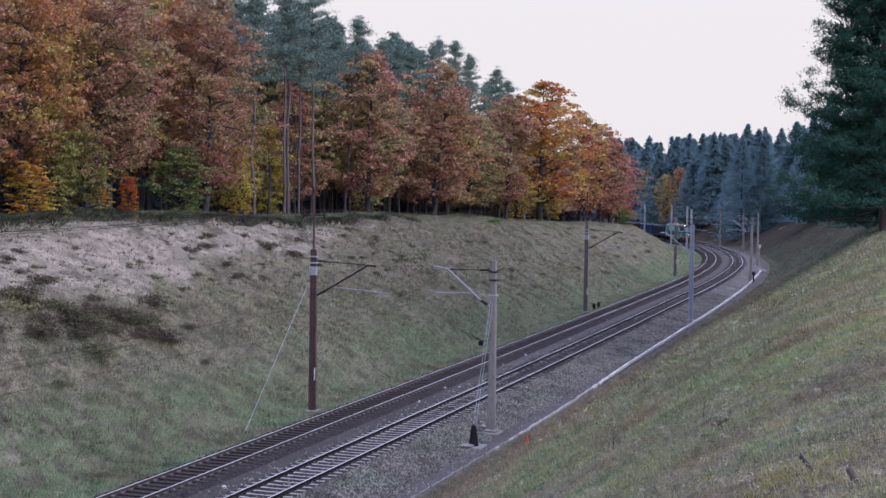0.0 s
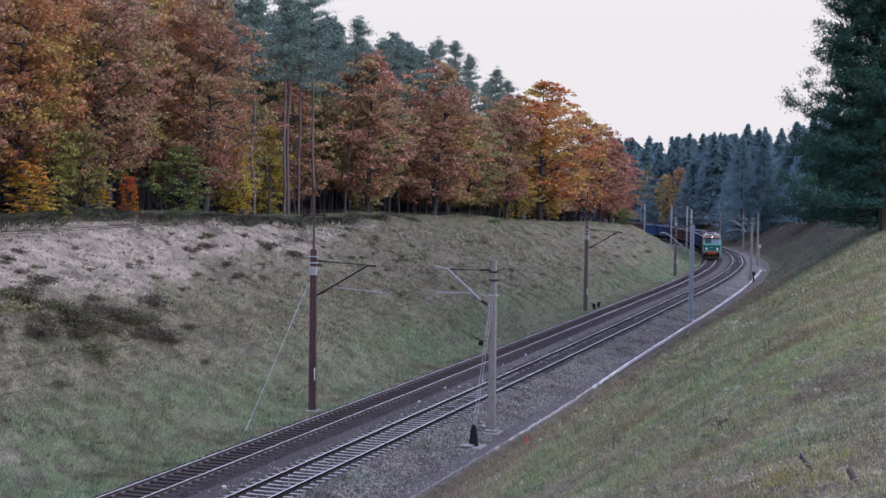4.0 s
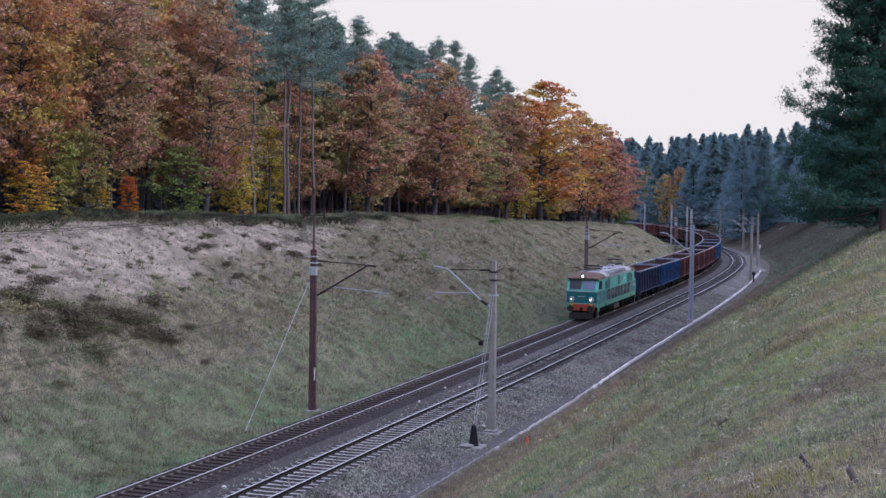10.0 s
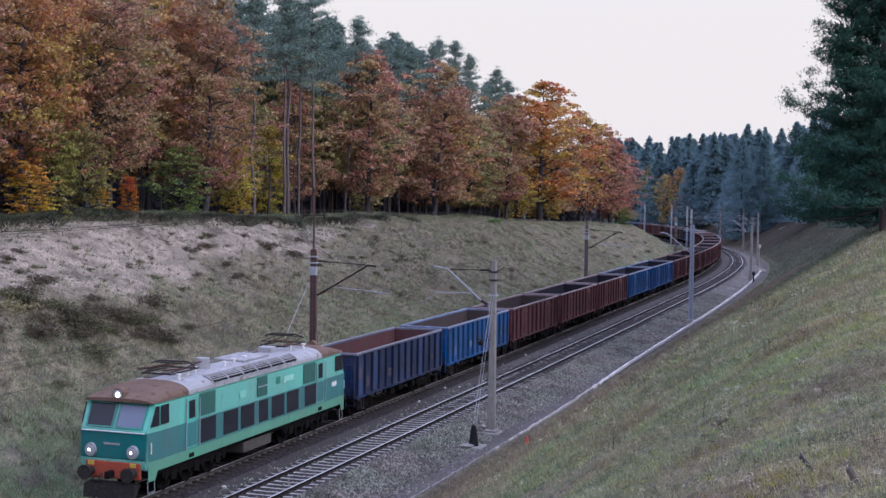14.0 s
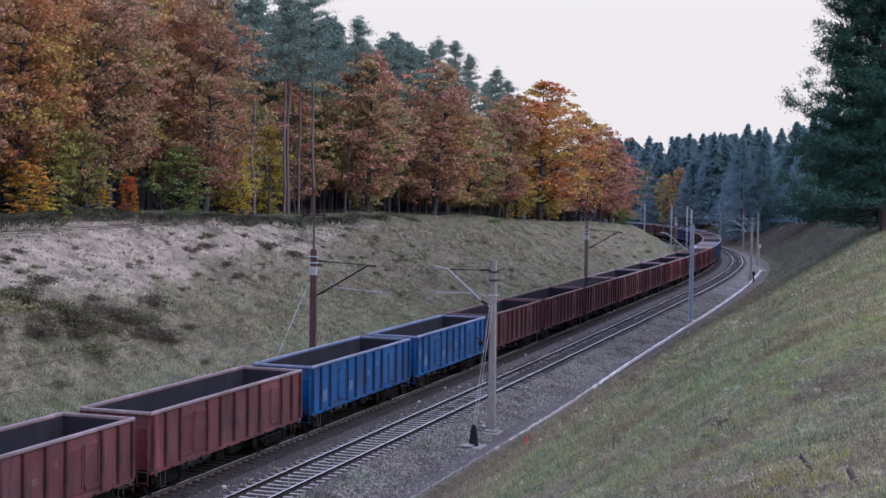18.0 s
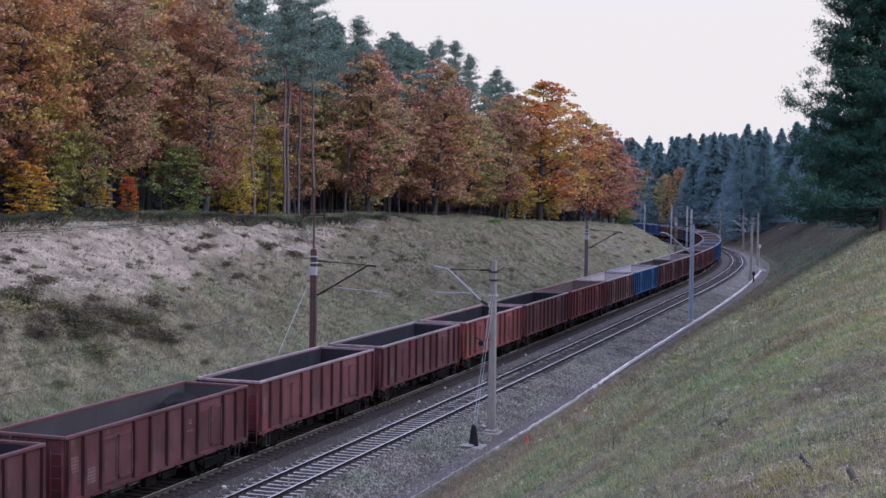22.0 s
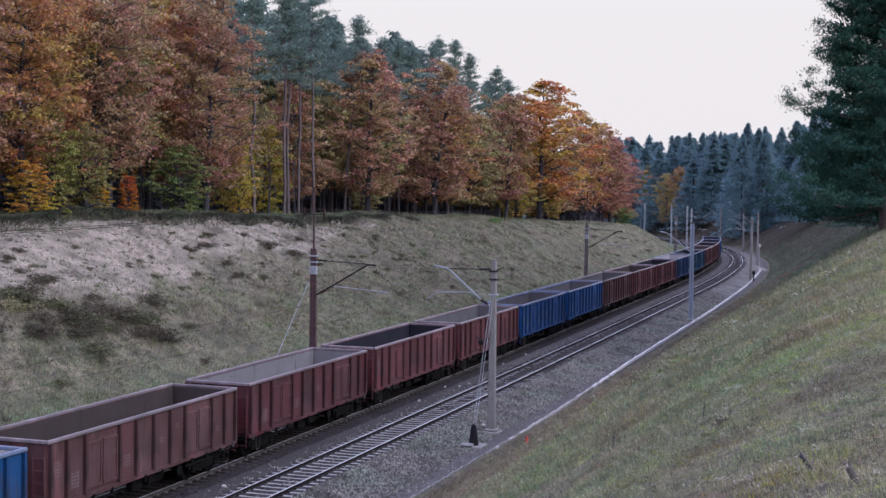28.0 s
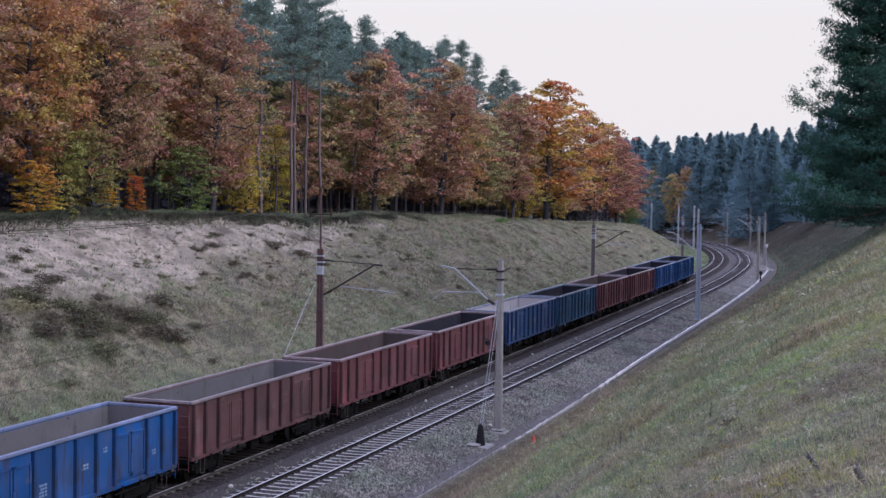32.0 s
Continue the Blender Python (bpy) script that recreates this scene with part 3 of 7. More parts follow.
def build_litter():
    """Odd pale stones and scraps between the tracks."""
    chance = random.Random(44)
    for i in range(26):
        s, lat = chance.uniform(2, 90), chance.choice((chance.uniform(1.6, 2.8), chance.uniform(5.7, 8.5)))
        x, y, z = (float(v) for v in line(s, lat, float(np.interp(lat, [1.5, 2.8, 5.9, 7.7, 8.6], [-0.21, -0.22, -0.19, -0.57, -0.62]))))
        bm = bmesh.new()
        bmesh.ops.create_icosphere(bm, subdivisions=1, radius=chance.uniform(0.05, 0.11))
        for v in bm.verts:
            v.co *= chance.uniform(0.7, 1.2)
        me = mesh_of("pale_stone", bm, PALE_CONCRETE)
        ob = tagged(new("pale_stone", me), "pale stone lying on the dark ballast", "stone", "pale stones by the tracks")
        ob.matrix_basis = Matrix.Translation((x, y, z + 0.03))


build_litter()


def build_kerb():
    """The concrete edge of the drain along the foot of the slope."""
    kerb = thing("drain_edge", "pale concrete edging stones of the trackside drain", "kerb", kind="structure")
    rng = random.Random(3)
    metas = []
    for half in (0.080, 0.092, 0.070, 0.036, 0.041, 0.031, 0.028, 0.032, 0.024):
        bm = boxes((-half, half, -0.285, 0.285, -0.4, 0.0), bevel=0.012)
        for v in bm.verts:
            v.co += Vector((rng.gauss(0, 0.10) * half, rng.gauss(0, 0.012), rng.gauss(0, 0.012)))
        metas.append(mesh_of("edging_stone", bm, KERB_STONE if half > 0.05 else PALE_CONCRETE if half > 0.0325 or half == 0.031 else CONCRETE))
    for i in range(286):
        s = 3 + 0.6 * i
        x, y, z = (float(v) for v in line(s, float(np.interp(s, [10, 36, 56, 100, 157, 175], [9.0, 9.02, 8.75, 8.6, 7.9, 7.95])) + rng.gauss(0, 0.012)))
        h = -0.565 + rng.uniform(-0.025, 0.02) + 0.125 * min(1, max(0, (s - 30) / 30))
        m = Matrix.Translation((x, y, z + h)) @ Euler((rng.uniform(-.04, .04), rng.uniform(-.06, .06), heading(s) - math.pi / 2 + rng.uniform(-.04, .04))).to_matrix().to_4x4()
        part("edging_stone", metas[(0 if s > 46 + rng.uniform(-5, 5) else 3 if s > 25 + rng.uniform(-4, 4) else 6) + rng.randrange(3)], None, kerb, "", m)
    for k, (s, w) in enumerate([(175, 0.9), (176.2, 1.0), (177.6, 0.8)]):
        x, y, z = spot(s, 8.2)
        part("concrete_slab", boxes((-w / 2, w / 2, -0.5, 0.5, -0.2, 0.35 - 0.1 * k), bevel=0.03), PALE_CONCRETE, kerb, "tilted pale concrete slab", pose(x, y, z, 8 * k, 12, 20 * k))


build_kerb()


# ---- the train ----
SPEED, START = 18.88, 288.31      # metres a second; where the first wagon's front stands at the start
PITCH, WAGON_LEN = 14.04, 12.8


def ride(s, half):
    """The pose of a vehicle whose middle is s along the line, on bogies half apart, facing down the line."""
    a, b = Vector(line(s - half)), Vector(line(s + half))
    d = (a - b).normalized()
    side = Vector((-d.y, d.x, 0)).normalized()
    up = d.cross(side)
    m = Matrix((d, side, up)).transposed().to_4x4()
    m.translation = (a + b) / 2
    return m


def wheelset_mesh(r=0.46, gauge=0.753):
    bm = bmesh.new()
    for side in (-1, 1):
        y = side * gauge
        rod(bm, (0, y - 0.06, 0), (0, y + 0.06, 0), r, sides=24)
        rod(bm, (0, y - side * 0.08, 0), (0, y - side * 0.05, 0), r + 0.03, sides=24)
        rod(bm, (0, y + side * 0.06, 0), (0, y + side * 0.10, 0), 0.16, 0.12, sides=12)
    rod(bm, (0, -1.0, 0), (0, 1.0, 0), 0.08, sides=10)
    return mesh_of("wheelset", bm, CHASSIS)


def bogie_mesh(base):
    bm = boxes((-0.22, 0.22, -1.0, 1.0, 0.42, 0.78))
    for side in (-1, 1):
        y = side * 1.0
        for f in prism([(-base / 2 - 0.35, 0.50), (-base / 2 - 0.35, 0.70), (-0.55, 0.88), (0.55, 0.88), (base / 2 + 0.35, 0.70), (base / 2 + 0.35, 0.50), (0.45, 0.34), (-0.45, 0.34)], y - 0.09, y + 0.09).faces[:]:
            bm.faces.new([bm.verts.new(v.co) for v in f.verts])
        for x in (-base / 2, base / 2):
            for f in boxes((x - 0.16, x + 0.16, y - 0.15, y + 0.15, 0.32, 0.62), bevel=0.02).faces[:]:
                bm.faces.new([bm.verts.new(v.co) for v in f.verts])
        for k in (-0.2, 0.0, 0.2):
            rod(bm, (k, y + side * 0.02, 0.36), (k, y + side * 0.02, 0.74), 0.07, sides=8)
    return mesh_of("bogie", bm, CHASSIS)


def wagon(doors=True):
    """An open high-sided steel wagon; the front is at +x, its middle over 0, 0, 0. With double doors, or with even ribs all along."""
    w = thing("gondola_wagon", "open steel wagon", "wagon")
    top, low = 3.27, 1.16
    ribs = [-6.32, -5.42, -4.36, -2.28, -1.18, 0.0, 1.18, 2.28, 4.36, 5.42, 6.32] if doors else [-6.32 + 12.64 * i / 13 for i in range(14)]
    for side in (-1, 1):
        y = side * 1.40
        wall = part("side_wall", boxes((-6.4, 6.4, y - 0.02, y + 0.02, low, top - 0.12)), WAGON_PAINT, w)
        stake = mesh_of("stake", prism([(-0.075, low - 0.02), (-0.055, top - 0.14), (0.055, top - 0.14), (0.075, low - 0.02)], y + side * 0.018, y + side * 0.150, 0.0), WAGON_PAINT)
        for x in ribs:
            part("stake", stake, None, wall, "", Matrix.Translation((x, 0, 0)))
        if side > 0:
            # the sheets between the ribs, each dented and repainted in its own way
            for a, b in zip(ribs, ribs[1:]):
                if b - a < 1.5:
                    part("panel", boxes((a + 0.08, b - 0.08, y + 0.021, y + 0.027, low + 0.02, top - 0.16)), WAGON_PAINT, wall)
            hinge = mesh_of("hinge", boxes((-0.05, 0.05, y + 0.03, y + 0.13, low - 0.30, low - 0.10), bevel=0.01), CHASSIS)
            for x in (-5.0, -3.9, -2.75, -0.6, 0.6, 2.75, 3.9, 5.0):
                part("hinge", hinge, None, w, "", Matrix.Translation((x, 0, 0)))
            for x in (-3.3, 3.3):
                part("drop_bar", boxes((x - 1.0, x + 1.0, y + 0.05, y + 0.10, low - 0.36, low - 0.305), bevel=0.01), CHASSIS, w)
        for x in (-3.32, 3.32) if doors else ():
            door = part("door", boxes((x - 0.95, x - 0.03, y + side * 0.021, y + side * 0.045, low + 0.1, top - 0.42), (x + 0.03, x + 0.95, y + side * 0.021, y + side * 0.045, low + 0.1, top - 0.42), bevel=0.006), WAGON_PAINT, wall)
            fr = []
            for c in (-0.49, 0.49):
                for e in (-0.40, 0.40):
                    fr.append((x + c + e - 0.035, x + c + e + 0.035, *sorted((y + side * 0.046, y + side * 0.085)), low + 0.12, top - 0.45))
                fr.append((x + c - 0.44, x + c + 0.44, *sorted((y + side * 0.046, y + side * 0.085)), top - 0.52, top - 0.45))
                fr.append((x + c - 0.44, x + c + 0.44, *sorted((y + side * 0.046, y + side * 0.085)), low + 0.12, low + 0.22))
            part("door_frame", boxes(*fr), WAGON_PAINT, door)
            part("door_latch", boxes((x - 0.05, x + 0.05, *sorted((y + side * 0.05, y + side * 0.13)), low + 0.3, low + 0.9), bevel=0.01), WAGON_PAINT, door)
        part("top_rail", boxes((-6.47, 6.47, *sorted((y - side * 0.02, y + side * 0.11)), top - 0.12, top), bevel=0.02), RIM_PAINT, wall)
        part("side_sill", boxes((-6.45, 6.45, *sorted((y - side * 0.03, y + side * 0.09)), low - 0.16, low - 0.003), bevel=0.012), WAGON_PAINT, w)
        part("lining", boxes((-6.36, 6.36, *sorted((y - side * 0.026, y - side * 0.05)), 1.24, top - 0.135)), WAGON_INSIDE, w)
        # blocks of lettering too small to read, each a few broken bars
        marks = [(4.88, 1.70, .45, .55), (5.87, 2.2, .42, .6), (1.72, 1.75, .40, .5), (-0.60, 2.05, .36, .3), (-1.75, 2.45, .30, .22), (-1.72, 2.10, .5, .14), (-4.9, 1.8, .3, .3)]
        chance = random.Random(21 + side)
        for x, z, a, b in marks[:: 1 if side > 0 else 4]:
            rows = max(1, int(b / 0.11))
            bars = []
            for k in range(rows):
                u, zz = x - a / 2, z + b / 2 - k * 0.11
                while u < x + a / 2 - 0.05:
                    e = u + chance.uniform(0.05, 0.16)
                    bars.append((u, min(e, x + a / 2), *sorted((y + side * 0.028, y + side * 0.031)), zz - 0.07, zz))
                    u = e + chance.uniform(0.02, 0.06)
            part("marking", boxes(*bars), WAGON_INSIDE, w, "faded white lettering", colour=(0.30, 0.31, 0.36))
    for end in (-1, 1):
        x = end * 6.38
        wall = part("end_wall", boxes((*sorted((x - 0.02, x + 0.02)), -1.40, 1.40, low, top - 0.12)), WAGON_PAINT, w)
        for yy in (-1.32, -0.65, 0.0, 0.65, 1.32):
            part("stake", boxes((*sorted((x + end * 0.021, x + end * 0.10)), yy - 0.06, yy + 0.06, low, top - 0.14)), WAGON_PAINT, wall)
        part("top_rail", boxes((*sorted((x - end * 0.04, x + end * 0.085)), -1.365, 1.365, top - 0.127, top - 0.004), bevel=0.02), RIM_PAINT, wall)
        part("lining", boxes((*sorted((x - end * 0.026, x - end * 0.05)), -1.34, 1.34, 1.24, top - 0.135)), WAGON_INSIDE, w)
        ladder = rods(*[((x + end * 0.15, 1.38, z), (x + end * 0.15, 0.95, z), 0.013) for z in (0.7, 1.1, 1.5, 1.9, 2.3, 2.7)],
                      ((x + end * 0.15, 1.38, 0.6), (x + end * 0.15, 1.38, 2.8), 0.016), ((x + end * 0.15, 0.95, 0.6), (x + end * 0.15, 0.95, 2.8), 0.016), sides=6)
        part("ladder", ladder, WAGON_PAINT, w)
        part("headstock", boxes((*sorted((x - end * 0.1, x + end * 0.04)), -1.3, 1.3, 0.86, 1.14), bevel=0.015), CHASSIS, w)
        for yy in (-0.875, 0.875):
            buffer = part("buffer", rods(((x + end * 0.04, yy, 1.05), (x + end * 0.45, yy, 1.05), 0.10), sides=12), CHASSIS, w)
            part("buffer_plate", rods(((x + end * 0.45, yy, 1.05), (x + end * 0.60, yy, 1.05), 0.16, 0.22), sides=16), CHASSIS, buffer)
        part("coupling", boxes((*sorted((x, x + end * 0.66)), -0.06, 0.06, 0.90, 1.08), bevel=0.02), CHASSIS, w)
        part("step", rods(*[((end * 5.6 + a, 1.46, 0.42), (end * 5.6 + a, 1.46, 1.0), 0.014) for a in (-0.17, 0.17)], ((end * 5.43, 1.46, 0.43), (end * 5.77, 1.46, 0.43), 0.016), sides=6), RAIL_WORN, w)
        part("lifting_hook", boxes((*sorted((end * 6.05, end * 6.2)), 1.44, 1.52, 0.90, 1.15), bevel=0.015), RAIL_WORN, w)
        bogie = part("bogie", bogie_mesh(1.8), None, w, "", Matrix.Translation((end * 4.5, 0, 0)))
        for dx in (-0.9, 0.9):
            part("wheelset", WHEELS, None, bogie, "", Matrix.Translation((dx, 0, 0.46)))
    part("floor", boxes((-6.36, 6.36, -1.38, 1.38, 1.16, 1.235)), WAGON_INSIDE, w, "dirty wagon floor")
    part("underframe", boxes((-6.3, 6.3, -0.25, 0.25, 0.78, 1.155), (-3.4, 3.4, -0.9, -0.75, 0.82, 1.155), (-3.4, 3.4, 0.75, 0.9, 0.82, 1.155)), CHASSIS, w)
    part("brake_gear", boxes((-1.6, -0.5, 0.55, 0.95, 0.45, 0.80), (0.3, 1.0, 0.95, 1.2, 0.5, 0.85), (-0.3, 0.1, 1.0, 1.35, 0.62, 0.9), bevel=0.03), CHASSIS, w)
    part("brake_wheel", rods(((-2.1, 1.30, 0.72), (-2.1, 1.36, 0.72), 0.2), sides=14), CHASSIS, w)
    return w


WHEELS = wheelset_mesh()
SKY, BLUE, DEEP, NAVY, TEAL = (0.010, 0.066, 0.188), (0.005, 0.054, 0.160), (0.007, 0.053, 0.172), (0.016, 0.030, 0.074), (0.015, 0.060, 0.118)
RUST, MAROON_C, BRICK, BROWN = (0.094, 0.031, 0.035), (0.074, 0.024, 0.028), (0.122, 0.029, 0.033), (0.090, 0.040, 0.041)
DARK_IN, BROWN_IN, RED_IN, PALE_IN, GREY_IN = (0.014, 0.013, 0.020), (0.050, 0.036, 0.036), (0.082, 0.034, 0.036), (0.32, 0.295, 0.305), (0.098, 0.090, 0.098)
WAGONS = [  # paint, inside, look
    (NAVY, RED_IN, "dark navy open wagon with a rust-red inside"), (SKY, BROWN_IN, "blue open wagon with faded white lettering"),
    (RUST, BROWN_IN, "rust-red open wagon with weathered sides"), (RUST, DARK_IN, "rust-red open wagon with a dark empty inside"),
    (RUST, DARK_IN, "faded red-brown open wagon with double doors"), (BLUE, DARK_IN, "bright blue open wagon with white lettering"),
    (SKY, DARK_IN, "bright blue open wagon with a pale top rail"), (MAROON_C, DARK_IN, "maroon open wagon with streaked sides"),
    (MAROON_C, DARK_IN, "maroon open wagon with a dark empty inside"), (MAROON_C, (0.042, 0.038, 0.044), "maroon open wagon with a dark dusty inside"),
    (RUST, DARK_IN, "red-brown open wagon with a dark empty inside"), (MAROON_C, DARK_IN, "dull maroon open wagon"),
    ((0.160, 0.044, 0.046), DARK_IN, "red weathered open wagon with an ochre corner panel"), (RUST, DARK_IN, "red-brown open wagon with double doors"),
    (BRICK, (0.11, 0.088, 0.085), "brick-red open wagon with a brown inside"), (BROWN, PALE_IN, "brown weathered open wagon with a pale dusty inside"),
    (BLUE, PALE_IN, "blue open wagon with a pale dusty inside"), (BROWN, BROWN_IN, "brown open wagon with streaked sides"),
    (MAROON_C, (0.15, 0.14, 0.148), "dark maroon open wagon with a grey inside"), (RUST, DARK_IN, "rust-red open wagon with grey streaks"),
    (RUST, GREY_IN, "red-brown open wagon with a dusty grey inside"), (DEEP, GREY_IN, "deep blue open wagon with a grey inside"),
    (DEEP, GREY_IN, "deep blue open wagon with white lettering"), (BROWN, GREY_IN, "dark brown open wagon with a grey inside"),
    (RUST, BROWN_IN, "rust-red open wagon with a dirty inside"), (RUST, DARK_IN, "red open wagon with a dark inside"),
    ((0.013, 0.038, 0.105), PALE_IN, "dark navy open wagon with a pale inside"), (TEAL, DARK_IN, "teal-blue faded open wagon"),
    (RUST, BROWN_IN, "red-brown open wagon with streaked sides"), (RUST, DARK_IN, "red-brown open wagon with a dark inside"),
    (DEEP, DARK_IN, "blue open wagon near the end of the train"), (BLUE, DARK_IN, "blue open wagon closing the train")]


def loco():
    """An electric locomotive, front at +x."""
    w = thing("electric_locomotive", "green two-tone electric locomotive with brown dirty roof ends", "locomotive")
    TEAL_C, MINT, SIDE, SKIRT = (0.008, 0.108, 0.108), (0.125, 0.365, 0.305), (0.050, 0.150, 0.150), (0.100, 0.260, 0.180)
    hw = 1.48
    # body in colour bands, each a little proud of the core
    prof = [(9.05, 1.15), (9.12, 1.5), (9.05, 2.52), (8.55, 3.52), (-8.55, 3.52), (-9.05, 2.52), (-9.12, 1.5), (-9.05, 1.15)]
    body = part("body", prism(prof, -hw + 0.02, hw - 0.02, 0.05), LOCO_PAINT, w, "mint-green steel body", colour=MINT)
    for side in (-1, 1):
        a, b = sorted((side * (hw - 0.018), side * hw))
        part("side_band", prism([(9.02, 1.45), (9.04, 2.50), (-9.04, 2.50), (-9.02, 1.45)], a, b), LOCO_PAINT, body, "grey-teal band along the side", colour=SIDE)
        part("skirt", prism([(9.0, 1.46), (-9.0, 1.46), (-9.0, 0.75), (-8.6, 0.75), (-8.45, 1.08), (8.45, 1.08), (8.6, 0.75), (9.0, 0.75)], a - 0.004, b + 0.006), LOCO_PAINT, body, "light green skirt", colour=SKIRT)
        o = side * hw
        out = lambda d0, d1: sorted((o + side * d0, o + side * d1))
        for x0, x1 in ((4.1, 5.3), (2.2, 3.45), (0.75, 1.95), (-0.55, 0.30), (-2.15, -0.9), (-3.62, -2.42), (-5.5, -4.3)):
            part("side_window", boxes((x0, x1, *out(0.003, 0.02), 1.55, 2.46), bevel=0.005), GLASS, body, "dark lower window panel")
        for x0, x1, z0 in ((4.15, 5.4, 2.58), (-0.46, 0.48, 2.63), (-5.4, -4.15, 2.58)):
            part("side_window", boxes((x0, x1, *out(0.003, 0.02), z0, 3.46), bevel=0.005), LOCO_PAINT, body, "dark green upper side window", colour=(0.035, 0.105, 0.088))
        part("window_bar", boxes((-0.47, 0.49, *out(0.021, 0.03), 3.02, 3.06)), GREY_STEEL, body)
        for end in (-1, 1):
            x = end * 6.0
            door = part("cab_door", boxes((*sorted((x - 0.42, x + 0.42)), *out(0.003, 0.012), 1.5, 3.44), bevel=0.004), LOCO_PAINT, body, "", colour=(0.10, 0.32, 0.27))
            part("door_panel", boxes((x - 0.36, x + 0.36, *out(0.0125, 0.018), 1.56, 2.46), bevel=0.004), LOCO_PAINT, door, "grey-teal lower door panel", colour=SIDE)
            part("door_window", boxes((x - 0.24, x + 0.24, *out(0.013, 0.022), 2.62, 3.30), bevel=0.004), GLASS, door)
            for dx in (-0.52, 0.52):
                part("handrail", rods(((x + dx, o + side * 0.07, 1.5), (x + dx, o + side * 0.07, 3.35), 0.018), sides=6), GREY_STEEL, door)
            # a raised near-black plate paints the shade of a step recess
            part("step_hole", boxes((x - 0.18, x + 0.22, *out(0.008, 0.014), 1.14, 1.30)), CHASSIS, body)
            part("cab_window", prism([(end * 7.72, 2.72), (end * 7.72, 3.42), (end * 8.28, 3.42), (end * 8.28, 2.72)], *out(0.003, 0.02)), GLASS, body)
            part("cab_window", prism([(end * 8.38, 2.70), (end * 8.38, 3.42), (end * 8.58, 3.42), (end * 8.90, 2.70)], *out(0.003, 0.02)), GLASS, body, "corner window of the cab")
            part("hand_grip", rods(((end * 8.9, o + side * 0.05, 1.75), (end * 8.9, o + side * 0.05, 2.15), 0.02), sides=6), WHITE, body)
        for x0 in (-3.7, -2.2, -0.7, 0.8, 2.3):
            part("marking", boxes((x0 - 0.1, x0 + 0.1, *out(0.003, 0.006), 2.9, 2.95)), WHITE, body) if x0 in (-2.2,) else None
        part("marking", boxes((-3.1, -2.1, *out(0.003, 0.006), 2.95, 3.18)), LOCO_PAINT, body, "pale lettering", colour=(0.27, 0.52, 0.45))
        part("emblem", boxes((-1.75, -1.35, *out(0.003, 0.006), 2.95, 3.25)), LOCO_PAINT, body, "dark green square sign", colour=(0.03, 0.20, 0.13))
        part("emblem", boxes((1.5, 2.05, *out(0.003, 0.006), 2.8, 3.1)), LOCO_PAINT, body, "pale worn emblem", colour=(0.19, 0.46, 0.39))
        part("marking", boxes((-7.9, -7.35, *out(0.003, 0.006), 2.05, 2.25)), WHITE, body)
    for end in (-1, 1):
        # nose below the windscreens
        face = prism([(9.055, 1.42), (9.13, 1.55), (9.068, 2.50), (9.03, 2.50), (9.03, 1.42)], -1.42, 1.42) if end > 0 else prism([(-9.03, 1.42), (-9.03, 2.50), (-9.068, 2.50), (-9.13, 1.55), (-9.055, 1.42)], -1.42, 1.42)
        nose = part("nose_panel", face, LOCO_PAINT, body, "dark teal nose panel", colour=TEAL_C)
        part("nose_rail", rods(((end * 9.12, -1.38, 2.50), (end * 9.12, 1.38, 2.50), 0.022), sides=8), WHITE, nose, "thin white rail under the windscreens")
        part("marking", boxes((*sorted((end * 9.10, end * 9.125)), -0.40, 0.30, 2.02, 2.09)), GREY_STEEL, nose, "white lettering on the nose")
        # windscreens lie on the raked face
        for y0, y1, glass in ((-1.20, -0.14, GLASS), (0.08, 1.16, SKY_PAINTED_GLASS if end > 0 else GLASS)):
            r = math.atan2(0.5, 1.0)
            scr = boxes((0.004, 0.03, y0, y1, -0.40, 0.44), bevel=0.01)
            m = Matrix.Translation((end * 8.80, 0, 3.02)) @ Euler((0, -r * end, 0)).to_matrix().to_4x4() @ (Matrix.Identity(4) if end > 0 else Euler((0, 0, math.pi)).to_matrix().to_4x4())
            part("windscreen", scr, glass, body, "", m)
            bars = boxes((0.002, 0.045, y0 - 0.06, y0, -0.46, 0.5), (0.002, 0.045, y1, y1 + 0.06, -0.46, 0.5), (0.002, 0.045, y0, y1, 0.44, 0.5), (0.002, 0.045, y0, y1, -0.46, -0.40))
            part("windscreen_frame", bars, LOCO_PAINT, body, "", m, (0.05, 0.19, 0.165))
        for yy in (-0.95, 0.90):
            lamp = part("headlight", rods(((end * 9.08, yy, 1.80), (end * 9.22, yy, 1.80), 0.25, 0.23), sides=24), GREY_STEEL, w, "round silver headlight")
            part("lens", rods(((end * 9.22, yy, 1.80), (end * 9.235, yy, 1.80), 0.16, 0.15), sides=20), GLASS if end < 0 else GREY_STEEL, lamp)
            if end > 0:
                part("bulb", rods(((9.235, yy - 0.03, 1.80), (9.25, yy - 0.03, 1.80), 0.05, 0.045), sides=12), LAMP_GLOW, lamp, "lit bulb")
            part("tail_lamp", boxes((*sorted((end * 9.08, end * 9.16)), yy - 0.14, yy + 0.14, 1.24, 1.40), bevel=0.02), LOCO_PAINT, w, "small yellow lamp box", colour=(0.42, 0.30, 0.06))
        part("roof_light", rods(((end * 8.35, -0.05, 3.80), (end * 8.72, -0.05, 3.78), 0.23, 0.235), sides=20), ROOF_BROWN, w, "round top lamp housing")
        if end > 0:
            part("roof_light_lens", rods(((8.72, -0.05, 3.78), (8.745, -0.05, 3.78), 0.10, 0.09), sides=18), LAMP_GLOW, w, "lit top lamp")
